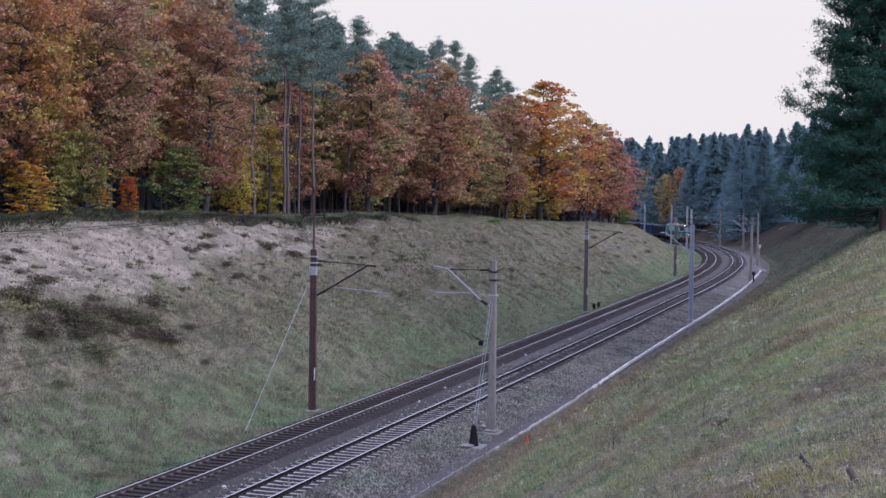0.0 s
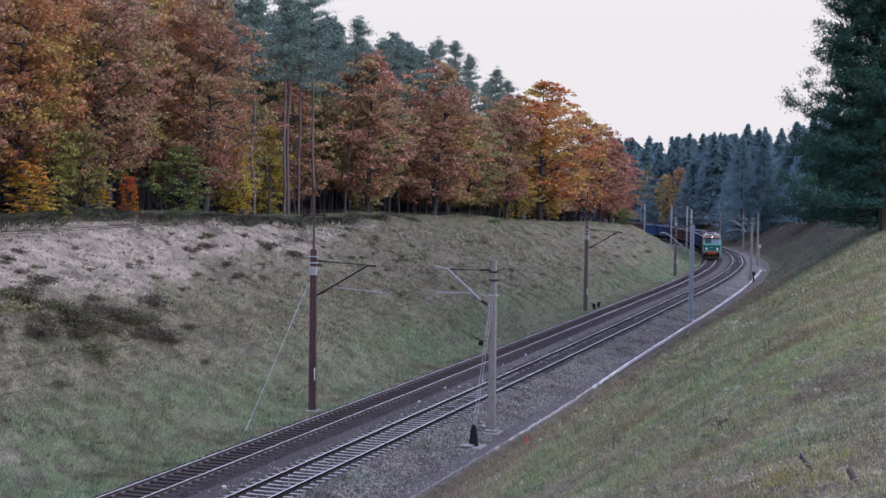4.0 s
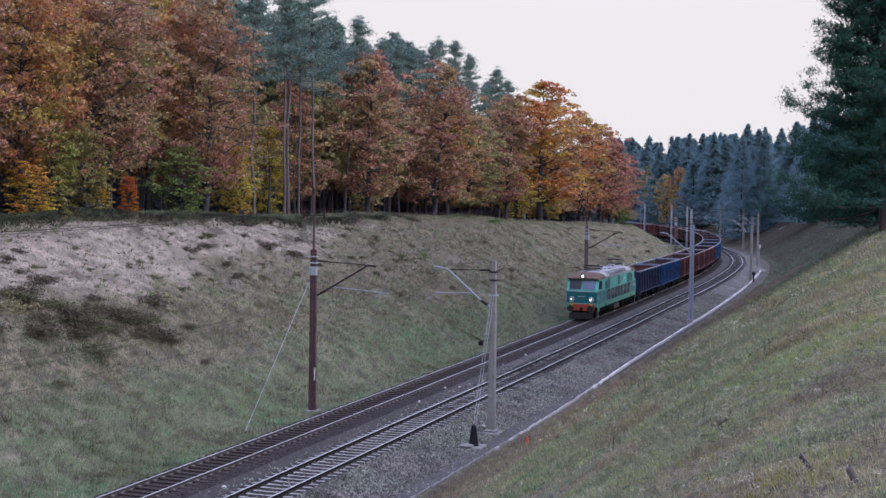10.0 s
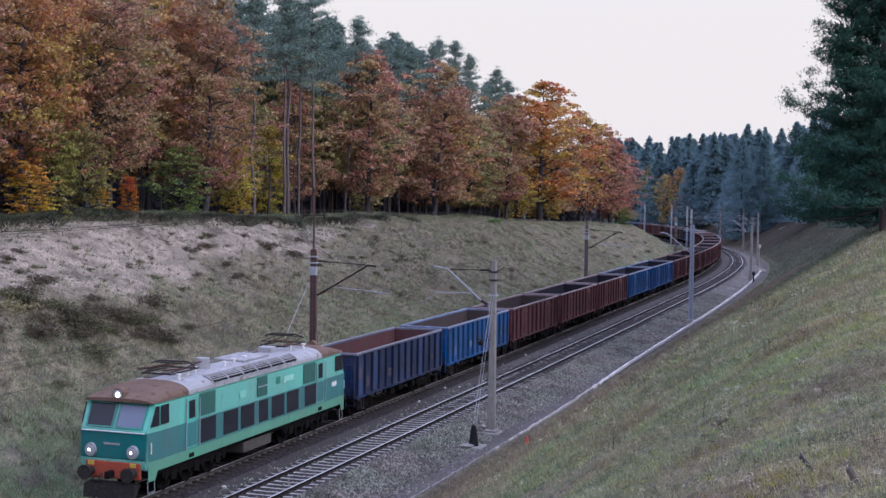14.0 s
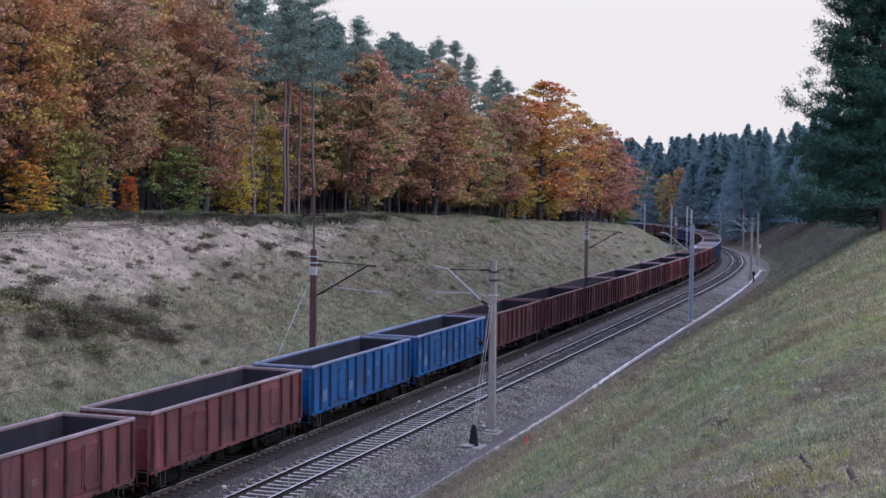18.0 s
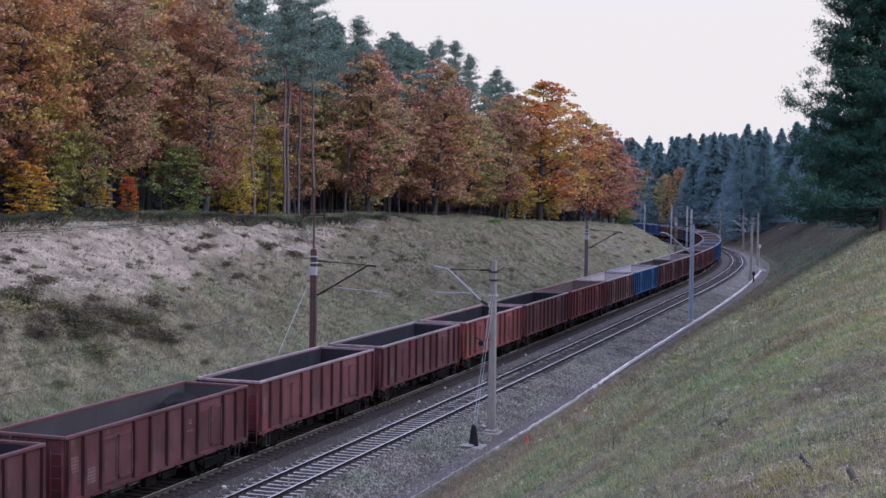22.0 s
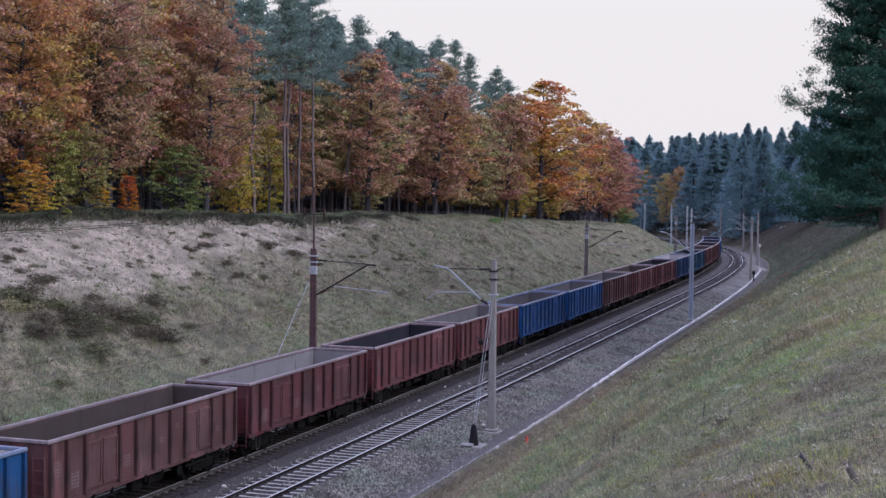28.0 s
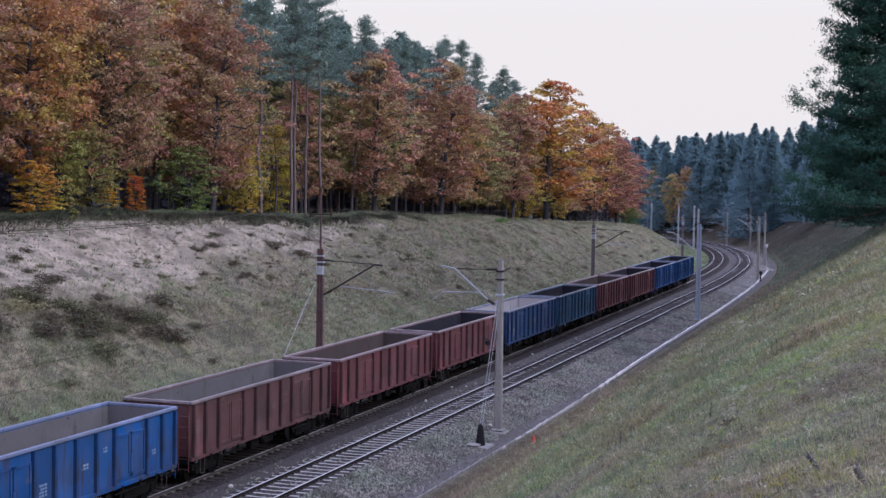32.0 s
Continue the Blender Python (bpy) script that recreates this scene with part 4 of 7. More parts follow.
        part("lamp_rim", rods(((end * 8.71, -0.05, 3.78), (end * 8.73, -0.05, 3.78), 0.20, 0.19), sides=20), GREY_STEEL, w, "silver lamp reflector")
        part("buffer_beam", boxes((*sorted((end * 9.0, end * 9.14)), -1.2, 1.2, 0.80, 1.42), bevel=0.03), RED_PAINT, w, "orange-red buffer beam")
        part("snow_plough", prism([(8.9, 0.66), (9.35, 0.62), (9.42, 0.12), (9.3, 0.12)] if end > 0 else [(-8.9, 0.66), (-9.3, 0.12), (-9.42, 0.12), (-9.35, 0.62)], -1.05, 1.05, 0.02), DARK_STEEL, w, "dark steel snow plough")
        part("coupling", boxes((*sorted((end * 9.1, end * 9.55)), -0.09, 0.09, 0.85, 1.12), bevel=0.03), CHASSIS, w)
        for yy in (-0.875, 0.875):
            bf = part("buffer", rods(((end * 9.14, yy, 1.05), (end * 9.45, yy, 1.05), 0.16, 0.13), sides=14), DARK_STEEL, w)
            part("buffer_plate", rods(((end * 9.45, yy, 1.05), (end * 9.62, yy, 1.05), 0.24, 0.27), sides=18), DARK_STEEL, bf)
        for yy in (-0.5, 0.55):
            part("brake_hose", rods(((end * 9.14, yy, 0.95), (end * 9.32, yy, 0.7), 0.03), ((end * 9.32, yy, 0.7), (end * 9.22, yy, 0.45), 0.03), sides=6), DARK_STEEL, w)
        part("cab_step", rods(*[((end * 8.75 + a, 1.42, 0.3), (end * 8.75 + a, 1.42, 0.85), 0.016) for a in (-0.2, 0.2)], ((end * 8.55, 1.42, 0.32), (end * 8.95, 1.42, 0.32), 0.02), sides=6), GREY_STEEL, w)
    # rounded roof in three lengths
    def arch(x0, x1, dz0=0.0, dz1=0.0):
        bm, rows = bmesh.new(), []
        for i in range(9):
            t = i / 8
            x = x0 + (x1 - x0) * t
            h = dz0 + (dz1 - dz0) * (1 - (1 - t) ** 2.2 if dz0 < dz1 else t ** 2.2)
            ring = []
            for j in range(15):
                a = math.pi * j / 14
                ring.append(bm.verts.new((x, -hw * math.copysign(abs(math.cos(a)) ** 0.75, math.cos(a)), 3.53 + (0.50 + h) * math.sin(a) ** 0.8)))
            rows.append(ring)
        for a, b in zip(rows, rows[1:]):
            for j in range(14):
                bm.faces.new((a[j], a[j + 1], b[j + 1], b[j]))
        for ring in (rows[0], rows[-1]):
            bm.faces.new(ring)
        bmesh.ops.recalc_face_normals(bm, faces=bm.faces[:])
        return bm
    roof = part("roof", arch(-6.2, 6.2), ROOF_GREY, w, "grey sheet-metal roof")
    part("roof_end", arch(8.78, 6.2, -0.36, 0.0), ROOF_BROWN, w, "brown dirt-covered cab roof")
    part("roof_end", arch(-8.78, -6.2, -0.36, 0.0), ROOF_BROWN, w, "brown dirt-covered cab roof")
    def roof_z(y):
        c = min(1.0, (abs(y) / hw) ** (1 / 0.75))
        return 3.53 + 0.50 * math.sqrt(max(0.0, 1 - c * c)) ** 0.8
    for side in (-1, 1):
        ys = [1.0 + 0.45 * j / 5 for j in range(6)]
        # a near-black sheet on the closed roof paints the shade between slats
        back = bmesh.new()
        rows = [[back.verts.new((x, side * y, roof_z(y) + 0.012)) for x in (-3.55, 4.25)] for y in ys]
        for p0, p1 in zip(rows, rows[1:]):
            back.faces.new((p0[0], p0[1], p1[1], p1[0]))
        part("louvre_bed", back, CHASSIS, roof, "dark sheet painting the shaded gaps behind the louvres")
        for y in ys:
            part("louvre", boxes((-3.55, 4.25, *sorted((side * (y - 0.024), side * (y + 0.024))), roof_z(y) + 0.005, roof_z(y) + 0.035)), ROOF_GREY, roof, "pale ventilation slat")
        for k in range(7):
            x = -3.55 + k * 1.3
            frame_ = bmesh.new()
            for y0, y1 in zip(ys, ys[1:]):
                rod(frame_, (x, side * y0, roof_z(y0) + 0.04), (x, side * y1, roof_z(y1) + 0.04), 0.035, sides=5)
            part("louvre_rib", frame_, ROOF_GREY, roof)
    part("roof_box", boxes((-2.2, 0.2, -0.75, 0.7, 4.0, 4.12), bevel=0.03), ROOF_GREY, roof, "flat roof cover")
    part("roof_vent", rods(((2.6, 0.1, 3.95), (2.6, 0.1, 4.45), 0.30, 0.28), sides=18), ROOF_GREY, roof)
    part("roof_box", boxes((-3.7, -3.15, -0.3, 0.35, 3.95, 4.28), bevel=0.03), ROOF_GREY, roof)
    part("walkway", boxes((-6.0, 6.0, -0.62, -0.30, 4.03, 4.07)), WOOD, roof)
    for x, y in ((5.7, 0.75), (4.6, 0.5), (3.6, 0.3), (1.6, 0.55), (0.6, 0.45), (-0.4, 0.45), (-4.6, 0.6), (-5.6, 0.8)):
        ins = part("insulator", rods(((x, y, 3.9), (x, y, 4.16), 0.075, 0.05), ((x, y, 4.16), (x, y, 4.22), 0.10, 0.10), sides=10), WHITE, roof, "pale roof insulator")
    for xc, raised in ((5.0, False), (-5.1, True)):
        pan = part("pantograph", rods(((xc - 1.1, -0.6, 4.22), (xc + 1.1, -0.6, 4.22), 0.035), ((xc - 1.1, 0.6, 4.22), (xc + 1.1, 0.6, 4.22), 0.035), ((xc - 1.0, -0.6, 4.22), (xc - 1.0, 0.6, 4.22), 0.035), ((xc + 1.0, -0.6, 4.22), (xc + 1.0, 0.6, 4.22), 0.035), sides=6), DARK_STEEL, roof, "dark folded pantograph frame")
        if raised:
            arms = [((xc - 0.9, 0.55, 4.25), (xc + 1.15, 0.5, 4.44), 0.03), ((xc - 0.9, -0.55, 4.25), (xc + 1.15, -0.5, 4.44), 0.03), ((xc + 1.15, 0.5, 4.44), (xc - 0.1, 0.3, 4.60), 0.025), ((xc + 1.15, -0.5, 4.44), (xc - 0.1, -0.3, 4.60), 0.025),
                    ((xc + 0.9, 0.55, 4.25), (xc - 1.15, 0.5, 4.44), 0.03), ((xc + 0.9, -0.55, 4.25), (xc - 1.15, -0.5, 4.44), 0.03), ((xc - 1.15, 0.5, 4.44), (xc - 0.1, 0.3, 4.60), 0.025), ((xc - 1.15, -0.5, 4.44), (xc - 0.1, -0.3, 4.60), 0.025)]
            head = 4.64
        else:
            arms = [((xc - 0.9, 0.55, 4.28), (xc + 1.5, 0.5, 4.42), 0.03), ((xc - 0.9, -0.55, 4.28), (xc + 1.5, -0.5, 4.42), 0.03), ((xc + 0.9, 0.55, 4.28), (xc - 1.5, 0.5, 4.42), 0.03), ((xc + 0.9, -0.55, 4.28), (xc - 1.5, -0.5, 4.42), 0.03),
                    ((xc + 1.5, 0.5, 4.42), (xc, 0.2, 4.5), 0.025), ((xc - 1.5, -0.5, 4.42), (xc, -0.2, 4.5), 0.025), ((xc + 1.5, -0.5, 4.42), (xc, 0.0, 4.5), 0.025), ((xc - 1.5, 0.5, 4.42), (xc + 1.5, -0.5, 4.46), 0.02)]
            head = 4.55
        for one in arms:
            part("arm", rods(one, sides=6), RUSTY, pan)
        part("contact_strip", rods(((xc - 0.15, -0.95, head - 0.1), (xc - 0.15, -0.6, head + 0.02), 0.03), ((xc - 0.15, -0.6, head + 0.02), (xc - 0.15, 0.6, head + 0.02), 0.03), ((xc - 0.15, 0.6, head + 0.02), (xc - 0.15, 0.95, head - 0.1), 0.03), ((xc + 0.2, -0.6, head), (xc + 0.2, 0.6, head), 0.03), sides=6), DARK_STEEL, pan)
    # running gear: two three-axle bogies
    part("underframe", boxes((-8.9, 8.9, -1.25, 1.25, 0.85, 1.16)), CHASSIS, w)
    part("equipment_box", boxes((-1.3, 1.3, -1.3, 1.3, 0.42, 0.86), bevel=0.04), surface("dusty_grey_box", (0.12, 0.105, 0.10), (0.08, 0.07, 0.066), 3, 0.9), w, "grey dusty equipment box")
    wheels = wheelset_mesh(0.625)
    for end in (-1, 1):
        fr = [(-2.5, 2.5, s * 1.12 - 0.08, s * 1.12 + 0.08, 0.62, 0.86) for s in (-1, 1)]
        for s in (-1, 1):
            for x in (-1.75, 0.0, 1.75):
                fr += [(x - 0.2, x + 0.2, s * 1.12 - 0.14, s * 1.12 + 0.14, 0.45, 0.80), (x - 0.62, x - 0.42, s * 1.12 - 0.11, s * 1.12 + 0.11, 0.5, 0.95), (x + 0.42, x + 0.62, s * 1.12 - 0.11, s * 1.12 + 0.11, 0.5, 0.95)]
        bg = part("bogie", boxes(*fr, bevel=0.02), CHASSIS, w, "", Matrix.Translation((end * 5.15, 0, 0)))
        for x in (-1.75, 0.0, 1.75):
            part("wheelset", wheels, None, bg, "", Matrix.Translation((x, 0, 0.625)))
    # the cab ends narrow towards the nose
    for o in w.children_recursive:
        if o.parent.name.startswith("bogie") or o.name.split(".")[0] in ("bogie", "wheelset", "buffer", "buffer_plate", "snow_plough", "underframe", "coupling"):
            continue
        o.data.transform(o.matrix_basis)
        o.matrix_basis = Matrix.Identity(4)
        xs = [v.co.x for v in o.data.vertices]
        if max(xs) > 8.05 and min(xs) < 7.9 or min(xs) < -8.05 and max(xs) > -7.9:
            bm = bmesh.new()
            bm.from_mesh(o.data)
            for cut in (-9.0, -8.7, -8.35, -8.0, 8.0, 8.35, 8.7, 9.0):
                bmesh.ops.bisect_plane(bm, geom=bm.verts[:] + bm.edges[:] + bm.faces[:], plane_co=(cut, 0, 0), plane_no=(1, 0, 0))
            bm.to_mesh(o.data)
            bm.free()
        for v in o.data.vertices:
            v.co.y *= 1 - 0.075 * float(smooth(8.0, 9.5, abs(v.co.x)))
    return w


TRAIN = []
ENGINE = loco()
TRAIN.append((ENGINE, -10.47, 5.15))
RIBBED = (0, 1)     # wagons with even ribs and no doors
kinds = {}
for k, (paint, inside, words) in enumerate(WAGONS):
    plain = k in RIBBED
    if plain not in kinds:
        kinds[plain] = car = wagon(not plain)
    else:
        car = copy_thing(kinds[plain], Matrix.Identity(4))
    tagged(car, words, "wagon", "wagons of the freight train")
    vary = random.Random(100 + k)
    f = vary.uniform(0.9, 1.1)
    for o in car.children_recursive:
        if o.type == "MESH" and o.data.materials and o.data.materials[0] is not None and not o.name.startswith("marking"):
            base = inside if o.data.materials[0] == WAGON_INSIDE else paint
            if o.name.startswith("top_rail"):
                # dusty rims, with some of the sky's sheen mixed into the colour
                pale = 0.06 if k in (7, 8, 9, 14) else 0.40
                base = tuple(c * (1 - pale) + pale * e for c, e in zip(paint, (0.30, 0.285, 0.31)))
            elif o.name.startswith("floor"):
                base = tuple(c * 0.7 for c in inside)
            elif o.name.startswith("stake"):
                # darker copy of the paint: the ribs' shaded faces are in this colour
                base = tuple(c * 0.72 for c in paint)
            elif o.name.startswith("panel") or o.name.startswith("door") or o.name.startswith("side_wall"):
                g, grey = vary.uniform(0.82, 1.18), vary.uniform(0.0, 0.07)
                if k == 0:
                    g *= vary.choice((0.9, 1.0, 1.4, 1.7))
                base = tuple(c * g * (1 - grey) + grey * 0.16 for c in paint)
                if k == 12 and o.name.startswith("panel") and min(v.co.x for v in o.data.vertices) > 5.4:
                    base = (0.135, 0.072, 0.034)
            o.color = (*(min(c * f, 1) for c in base), 1)
    for o in [o for o in car.children if o.name.startswith("marking")]:
        o.color = (0.17, 0.22, 0.30, 1) if paint[2] > 0.1 else (0.15, 0.10, 0.10, 1)
    lettered = k in (1, 5, 6, 16, 21, 22)
    if k == 9:
        heap, chance = bmesh.new(), random.Random(9)
        bmesh.ops.create_icosphere(heap, subdivisions=3, radius=1.0, matrix=Matrix.Translation((-3.9, -0.2, 1.22)) @ Matrix.Diagonal((2.2, 1.15, 1.9, 1)))
        for v in heap.verts:
            v.co += Vector((chance.gauss(0, 0.04), chance.gauss(0, 0.04), chance.gauss(0, 0.05)))
            v.co.z = max(v.co.z, 1.237)
        part("coal_heap", heap, COAL, car, "black remains of the coal load")
    for o in [o for o in car.children if o.name.startswith("marking")]:
        if vary.random() < (0.25 if lettered else 0.6) and car not in kinds.values():
            bpy.data.objects.remove(o)
    TRAIN.append((car, k * PITCH + WAGON_LEN / 2, 4.5))


# ---- overhead line: poles, arms, wires ----
def put(s, lat, z=0.0):
    """The pose of a thing by the line: x across the tracks to the right, y along the line."""
    x, y, zz = (float(v) for v in line(s, lat, z))
    return Matrix.Translation((x, y, zz)) @ Euler((0, 0, heading(s) - math.pi / 2)).to_matrix().to_4x4()


def channel_pole(label, s, lat, steel, height=8.1, mast=True, arm=True, base_steel=None):
    """A pole of two steel channels with battens; the arm reaches over the track to the right."""
    p = thing("catenary_pole", label, "pole", put(s, lat, -0.45), "overhead line poles")
    h = height + 0.45
    part("footing", boxes((-0.35, 0.35, -0.4, 0.4, -0.5, 0.10), bevel=0.04), CONCRETE, p)
    for k in (-1, 1):
        part("channel", prism([(k * 0.10 - 0.095, 0.10), (k * 0.075 - 0.07, h), (k * 0.075 + 0.07, h), (k * 0.10 + 0.095, 0.10)], -0.08 + 0.012 * k, 0.08 + 0.012 * k, 0.006), steel, p)
    for i in range(9):
        z = 0.5 + i * (h - 0.9) / 8
        for y in (-0.0985, 0.0985):
            part("batten", boxes((-0.16, 0.16, y - 0.0055, y + 0.0055, z - 0.06, z + 0.06)), steel, p)
    for z in (h - 0.38, h - 0.71):
        part("clamp", boxes((-0.22, 0.22, -0.12, 0.12, z - 0.04, z + 0.04), bevel=0.012), GREY_STEEL, p, "galvanised pole clamp")
    part("clamp", boxes((-0.175, 0.175, -0.115, 0.115, h - 1.35, h - 0.9), bevel=0.012), GREY_STEEL, p, "grey clamped pole head")
    if mast:
        part("mast", rods(((0, 0, h - 0.3), (0, 0, h + 3.1), 0.055, 0.045), sides=8), MAROON, p, "thin rusty mast extension")
        bar = part("crossarm", boxes((-0.62, 0.62, -0.03, 0.03, h + 1.76, h + 1.82)), DARK_STEEL, p)
        for k in (-0.58, 0.58):
            part("insulator", rods(((k, 0, h + 1.6), (k, 0, h + 2.12), 0.05, 0.05), ((k, 0, h + 1.95), (k, 0, h + 2.02), 0.075, 0.075), sides=8), CERAMIC, bar)
        part("insulator", rods(((0, 0, h + 2.95), (0, 0, h + 3.2), 0.06, 0.05), sides=8), CERAMIC, p)
    if arm:
        a = part("cantilever_arm", rods(((0.2, 0, 6.15), (0.75, 0, 6.45), 0.05), ((0.75, 0, 6.45), (3.05, 0, 7.80), 0.045), ((3.05, 0, 7.80), (3.5, 0, 7.78), 0.045), sides=8), DARK_STEEL, p)
        part("insulator", rods(((0.42, 0, 6.27), (0.72, 0, 6.43), 0.075), sides=10), CERAMIC, a)
        part("top_tie", rods(((0.1, 0, 7.95), (3.05, 0, 7.82), 0.022), ((0.25, 0, 7.96), (0.75, 0, 7.93), 0.05), sides=6), DARK_STEEL, a)
        part("steady_arm", rods(((1.15, 0, 6.62), (4.2, 0, 6.40), 0.025), ((4.0, 0, 6.42), (3.4, 0, 6.15), 0.02), sides=6), GREY_STEEL, a)
    part("marker_plate", boxes((0.12, 0.185, -0.115, -0.094, 1.7, 2.35)), WHITE, p, "white painted marker stripe")
    return p


def concrete_pole(label, s, lat, height=7.9, stays=True):
    """A tapered concrete pole; its arm reaches over the track to the left."""
    p = thing("catenary_pole", label, "pole", put(s, lat, -0.62), "overhead line poles")
    h = height + 0.62
    shaft = bmesh.new()
    rings = []
    for z, a, b in ((0.1, 0.20, 0.15), (h - 1.3, 0.14, 0.11), (h, 0.12, 0.10)):
        rings.append([shaft.verts.new((x * a, y * b, z)) for x, y in ((-1, -0.7), (-0.7, -1), (0.7, -1), (1, -0.7), (1, 0.7), (0.7, 1), (-0.7, 1), (-1, 0.7))])
    for a, b in zip(rings, rings[1:]):
        for i in range(8):
            shaft.faces.new((a[i], a[(i + 1) % 8], b[(i + 1) % 8], b[i]))
    shaft.faces.new(rings[-1])
    part("shaft", shaft, CONCRETE, p)
    part("footing", boxes((-0.45, 0.45, -0.45, 0.45, -0.5, 0.12), (-0.32, 0.32, -0.32, 0.32, 0.12, 0.24), bevel=0.05), CONCRETE, p, "cracked concrete footing")
    for z in (h - 0.55, h - 0.95, h - 1.7):
        part("clamp", boxes((-0.21, 0.21, -0.16, 0.16, z - 0.04, z + 0.04), bevel=0.012), DARK_STEEL if z > h - 1 else GREY_STEEL, p)
    a = part("cantilever_arm", rods(((-0.15, 0, 6.25), (-0.70, 0, 6.60), 0.045), ((-0.70, 0, 6.60), (-2.35, 0, 8.02), 0.045), ((-2.35, 0, 8.02), (-3.1, 0, 8.15), 0.045), sides=8), GREY_STEEL, p)
    part("insulator", rods(((-0.28, 0, 6.34), (-0.62, 0, 6.55), 0.075), sides=10), CERAMIC, a)
    part("top_tie", rods(((-0.1, 0, 8.05), (-2.35, 0, 8.02), 0.022), ((-0.2, 0, 8.05), (-0.7, 0, 8.04), 0.055), sides=6), DARK_STEEL, a)
    part("steady_arm", rods(((-1.05, 0, 6.90), (-3.0, 0, 6.85), 0.025), ((-2.9, 0, 6.85), (-3.5, 0, 6.45), 0.02), sides=6), GREY_STEEL, a)
    part("bracket", rods(((0.0, 0, h - 0.55), (0.55, 0, h - 0.35), 0.02), ((0.0, 0, h - 0.5), (-0.5, 0, h - 0.5), 0.025), sides=6), DARK_STEEL, p)
    if stays:
        for k in (-0.10, 0.10):
            part("stay_bar", rods(((k - 0.05, -0.05, h - 1.7), (k * 0.6, -0.05, h - 0.95), 0.02), sides=6), GREY_STEEL, p)
    return p


def lattice_pole(label, s, lat, height=8.26):
    """A blue-grey pole of two legs with lacing."""
    p = thing("catenary_pole", label, "pole", put(s, lat, -0.62), "overhead line poles")
    h = height + 0.62
    for k in (-1, 1):
        part("leg", prism([(k * 0.125 - 0.085, 0.1), (k * 0.10 - 0.075, h), (k * 0.10 + 0.075, h), (k * 0.125 + 0.085, 0.1)], -0.08, 0.08), BLUE_STEEL, p)
    n = 14
    for i in range(n):
        z0, z1, k = 0.3 + i * (h - 0.5) / n, 0.3 + (i + 1) * (h - 0.5) / n, 1 if i % 2 else -1
        part("lacing", rods(((-0.16 * k, 0, z0), (0.16 * k, 0, z1), 0.02), sides=5), BLUE_STEEL, p)
    part("footing", boxes((-0.4, 0.4, -0.4, 0.4, -0.5, 0.12), bevel=0.05), CONCRETE, p)
    a = part("cantilever_arm", rods(((-0.15, 0, 6.3), (-2.35, 0, 8.02), 0.045), ((-2.35, 0, 8.02), (-3.0, 0, 8.1), 0.045), sides=8), GREY_STEEL, p)
    part("steady_arm", rods(((-1.05, 0, 6.95), (-3.3, 0, 6.85), 0.018), sides=6), GREY_STEEL, a)
    part("top_tie", rods(((-0.1, 0, 8.2), (-2.35, 0, 8.02), 0.024), sides=6), DARK_STEEL, a)
    return p


LEFT_POLES, RIGHT_POLES = (-36.0, 27.9, 92.7, 152.3, 188.3, 239.0, 269.0, 304.0, 345.0, 400.0), (-36.0, 26.2, 90.2, 150.0, 186.0, 240.0, 271.5, 306.0, 345.0, 400.0)
channel_pole("maroon steel channel pole with a rusty mast extension", 27.9, -2.62, MAROON)
channel_pole("brown-grey steel channel pole with a cantilever arm", 92.7, -2.45, BROWN_STEEL, 7.9)
channel_pole("rusty brown steel channel pole beside the old track", 152.3, -2.5, BROWN_STEEL, 7.9, mast=False)
channel_pole("dark steel pole at the foot of the bank", 188.3, -3.2, GREY_STEEL, 8.3, mast=False)
for s in (-36.0, 239.0, 269.0, 304.0, 345.0, 400.0):
    channel_pole("grey steel pole at the bend", s, -2.9, GREY_STEEL, 8.3, mast=False)
concrete_pole("tapered grey concrete pole with stay wires", 26.2, 7.72)
lattice_pole("blue-grey lattice steel pole with a cantilever arm", 90.2, 8.0)
concrete_pole("grey concrete pole beside a dark relay post", 150.0, 7.8)
concrete_pole("grey concrete pole with a small white plate", 186.0, 7.3)
for s in (-36.0, 240.0, 271.5, 306.0, 345.0, 400.0):
    (lattice_pole if s in (345.0, 400.0) else concrete_pole)("grey pole at the outside of the bend", s, 8.2)


def wire_mesh(name, points, r=0.007):
    """A thin three-sided wire through points."""
    pts = np.asarray(points, float)
    offs = np.array([(r, 0), (-r / 2, r * 0.87), (-r / 2, -r * 0.87), (r, 0)])
    d = np.gradient(pts, axis=0)
    d /= np.linalg.norm(d, axis=1)[:, None]
    side = np.stack([-d[:, 1], d[:, 0], 0 * d[:, 0]], 1)
    v = pts[:, None, :] + side[:, None, :] * offs[None, :, 0:1] + np.array((0, 0, 1.0))[None, None] * offs[None, :, 1:2]
    return sheet(name, v.reshape(-1, 3), grid_faces(len(pts), 4), DARK_STEEL)


def overhead(lat, poles, label):
    line_ = thing("overhead_line", label, "wire")
    s = np.arange(poles[0], poles[-1], 3.0)
    part("contact_wire", wire_mesh("contact_wire", np.stack(line(s, lat, 5.75), 1)), None, line_)
    span = np.searchsorted(poles, s, side="right") - 1
    a, b = np.array(poles)[span], np.array(poles)[np.minimum(span + 1, len(poles) - 1)]
    t = (s - a) / np.maximum(b - a, 1)
    z = 7.3 - 4 * t * (1 - t) * 0.9
    part("messenger_wire", wire_mesh("messenger_wire", np.stack(line(s, lat, z), 1)), None, line_)
    for i in range(2, len(s) - 1, 3):
        if s[i] > -20 and s[i] < 220:
            x, y, zz = (float(v) for v in line(s[i], lat, 0))
            part("dropper", rods(((x, y, zz + 5.75), (x, y, zz + float(z[i])), 0.005), sides=3), DARK_STEEL, line_)
    return line_


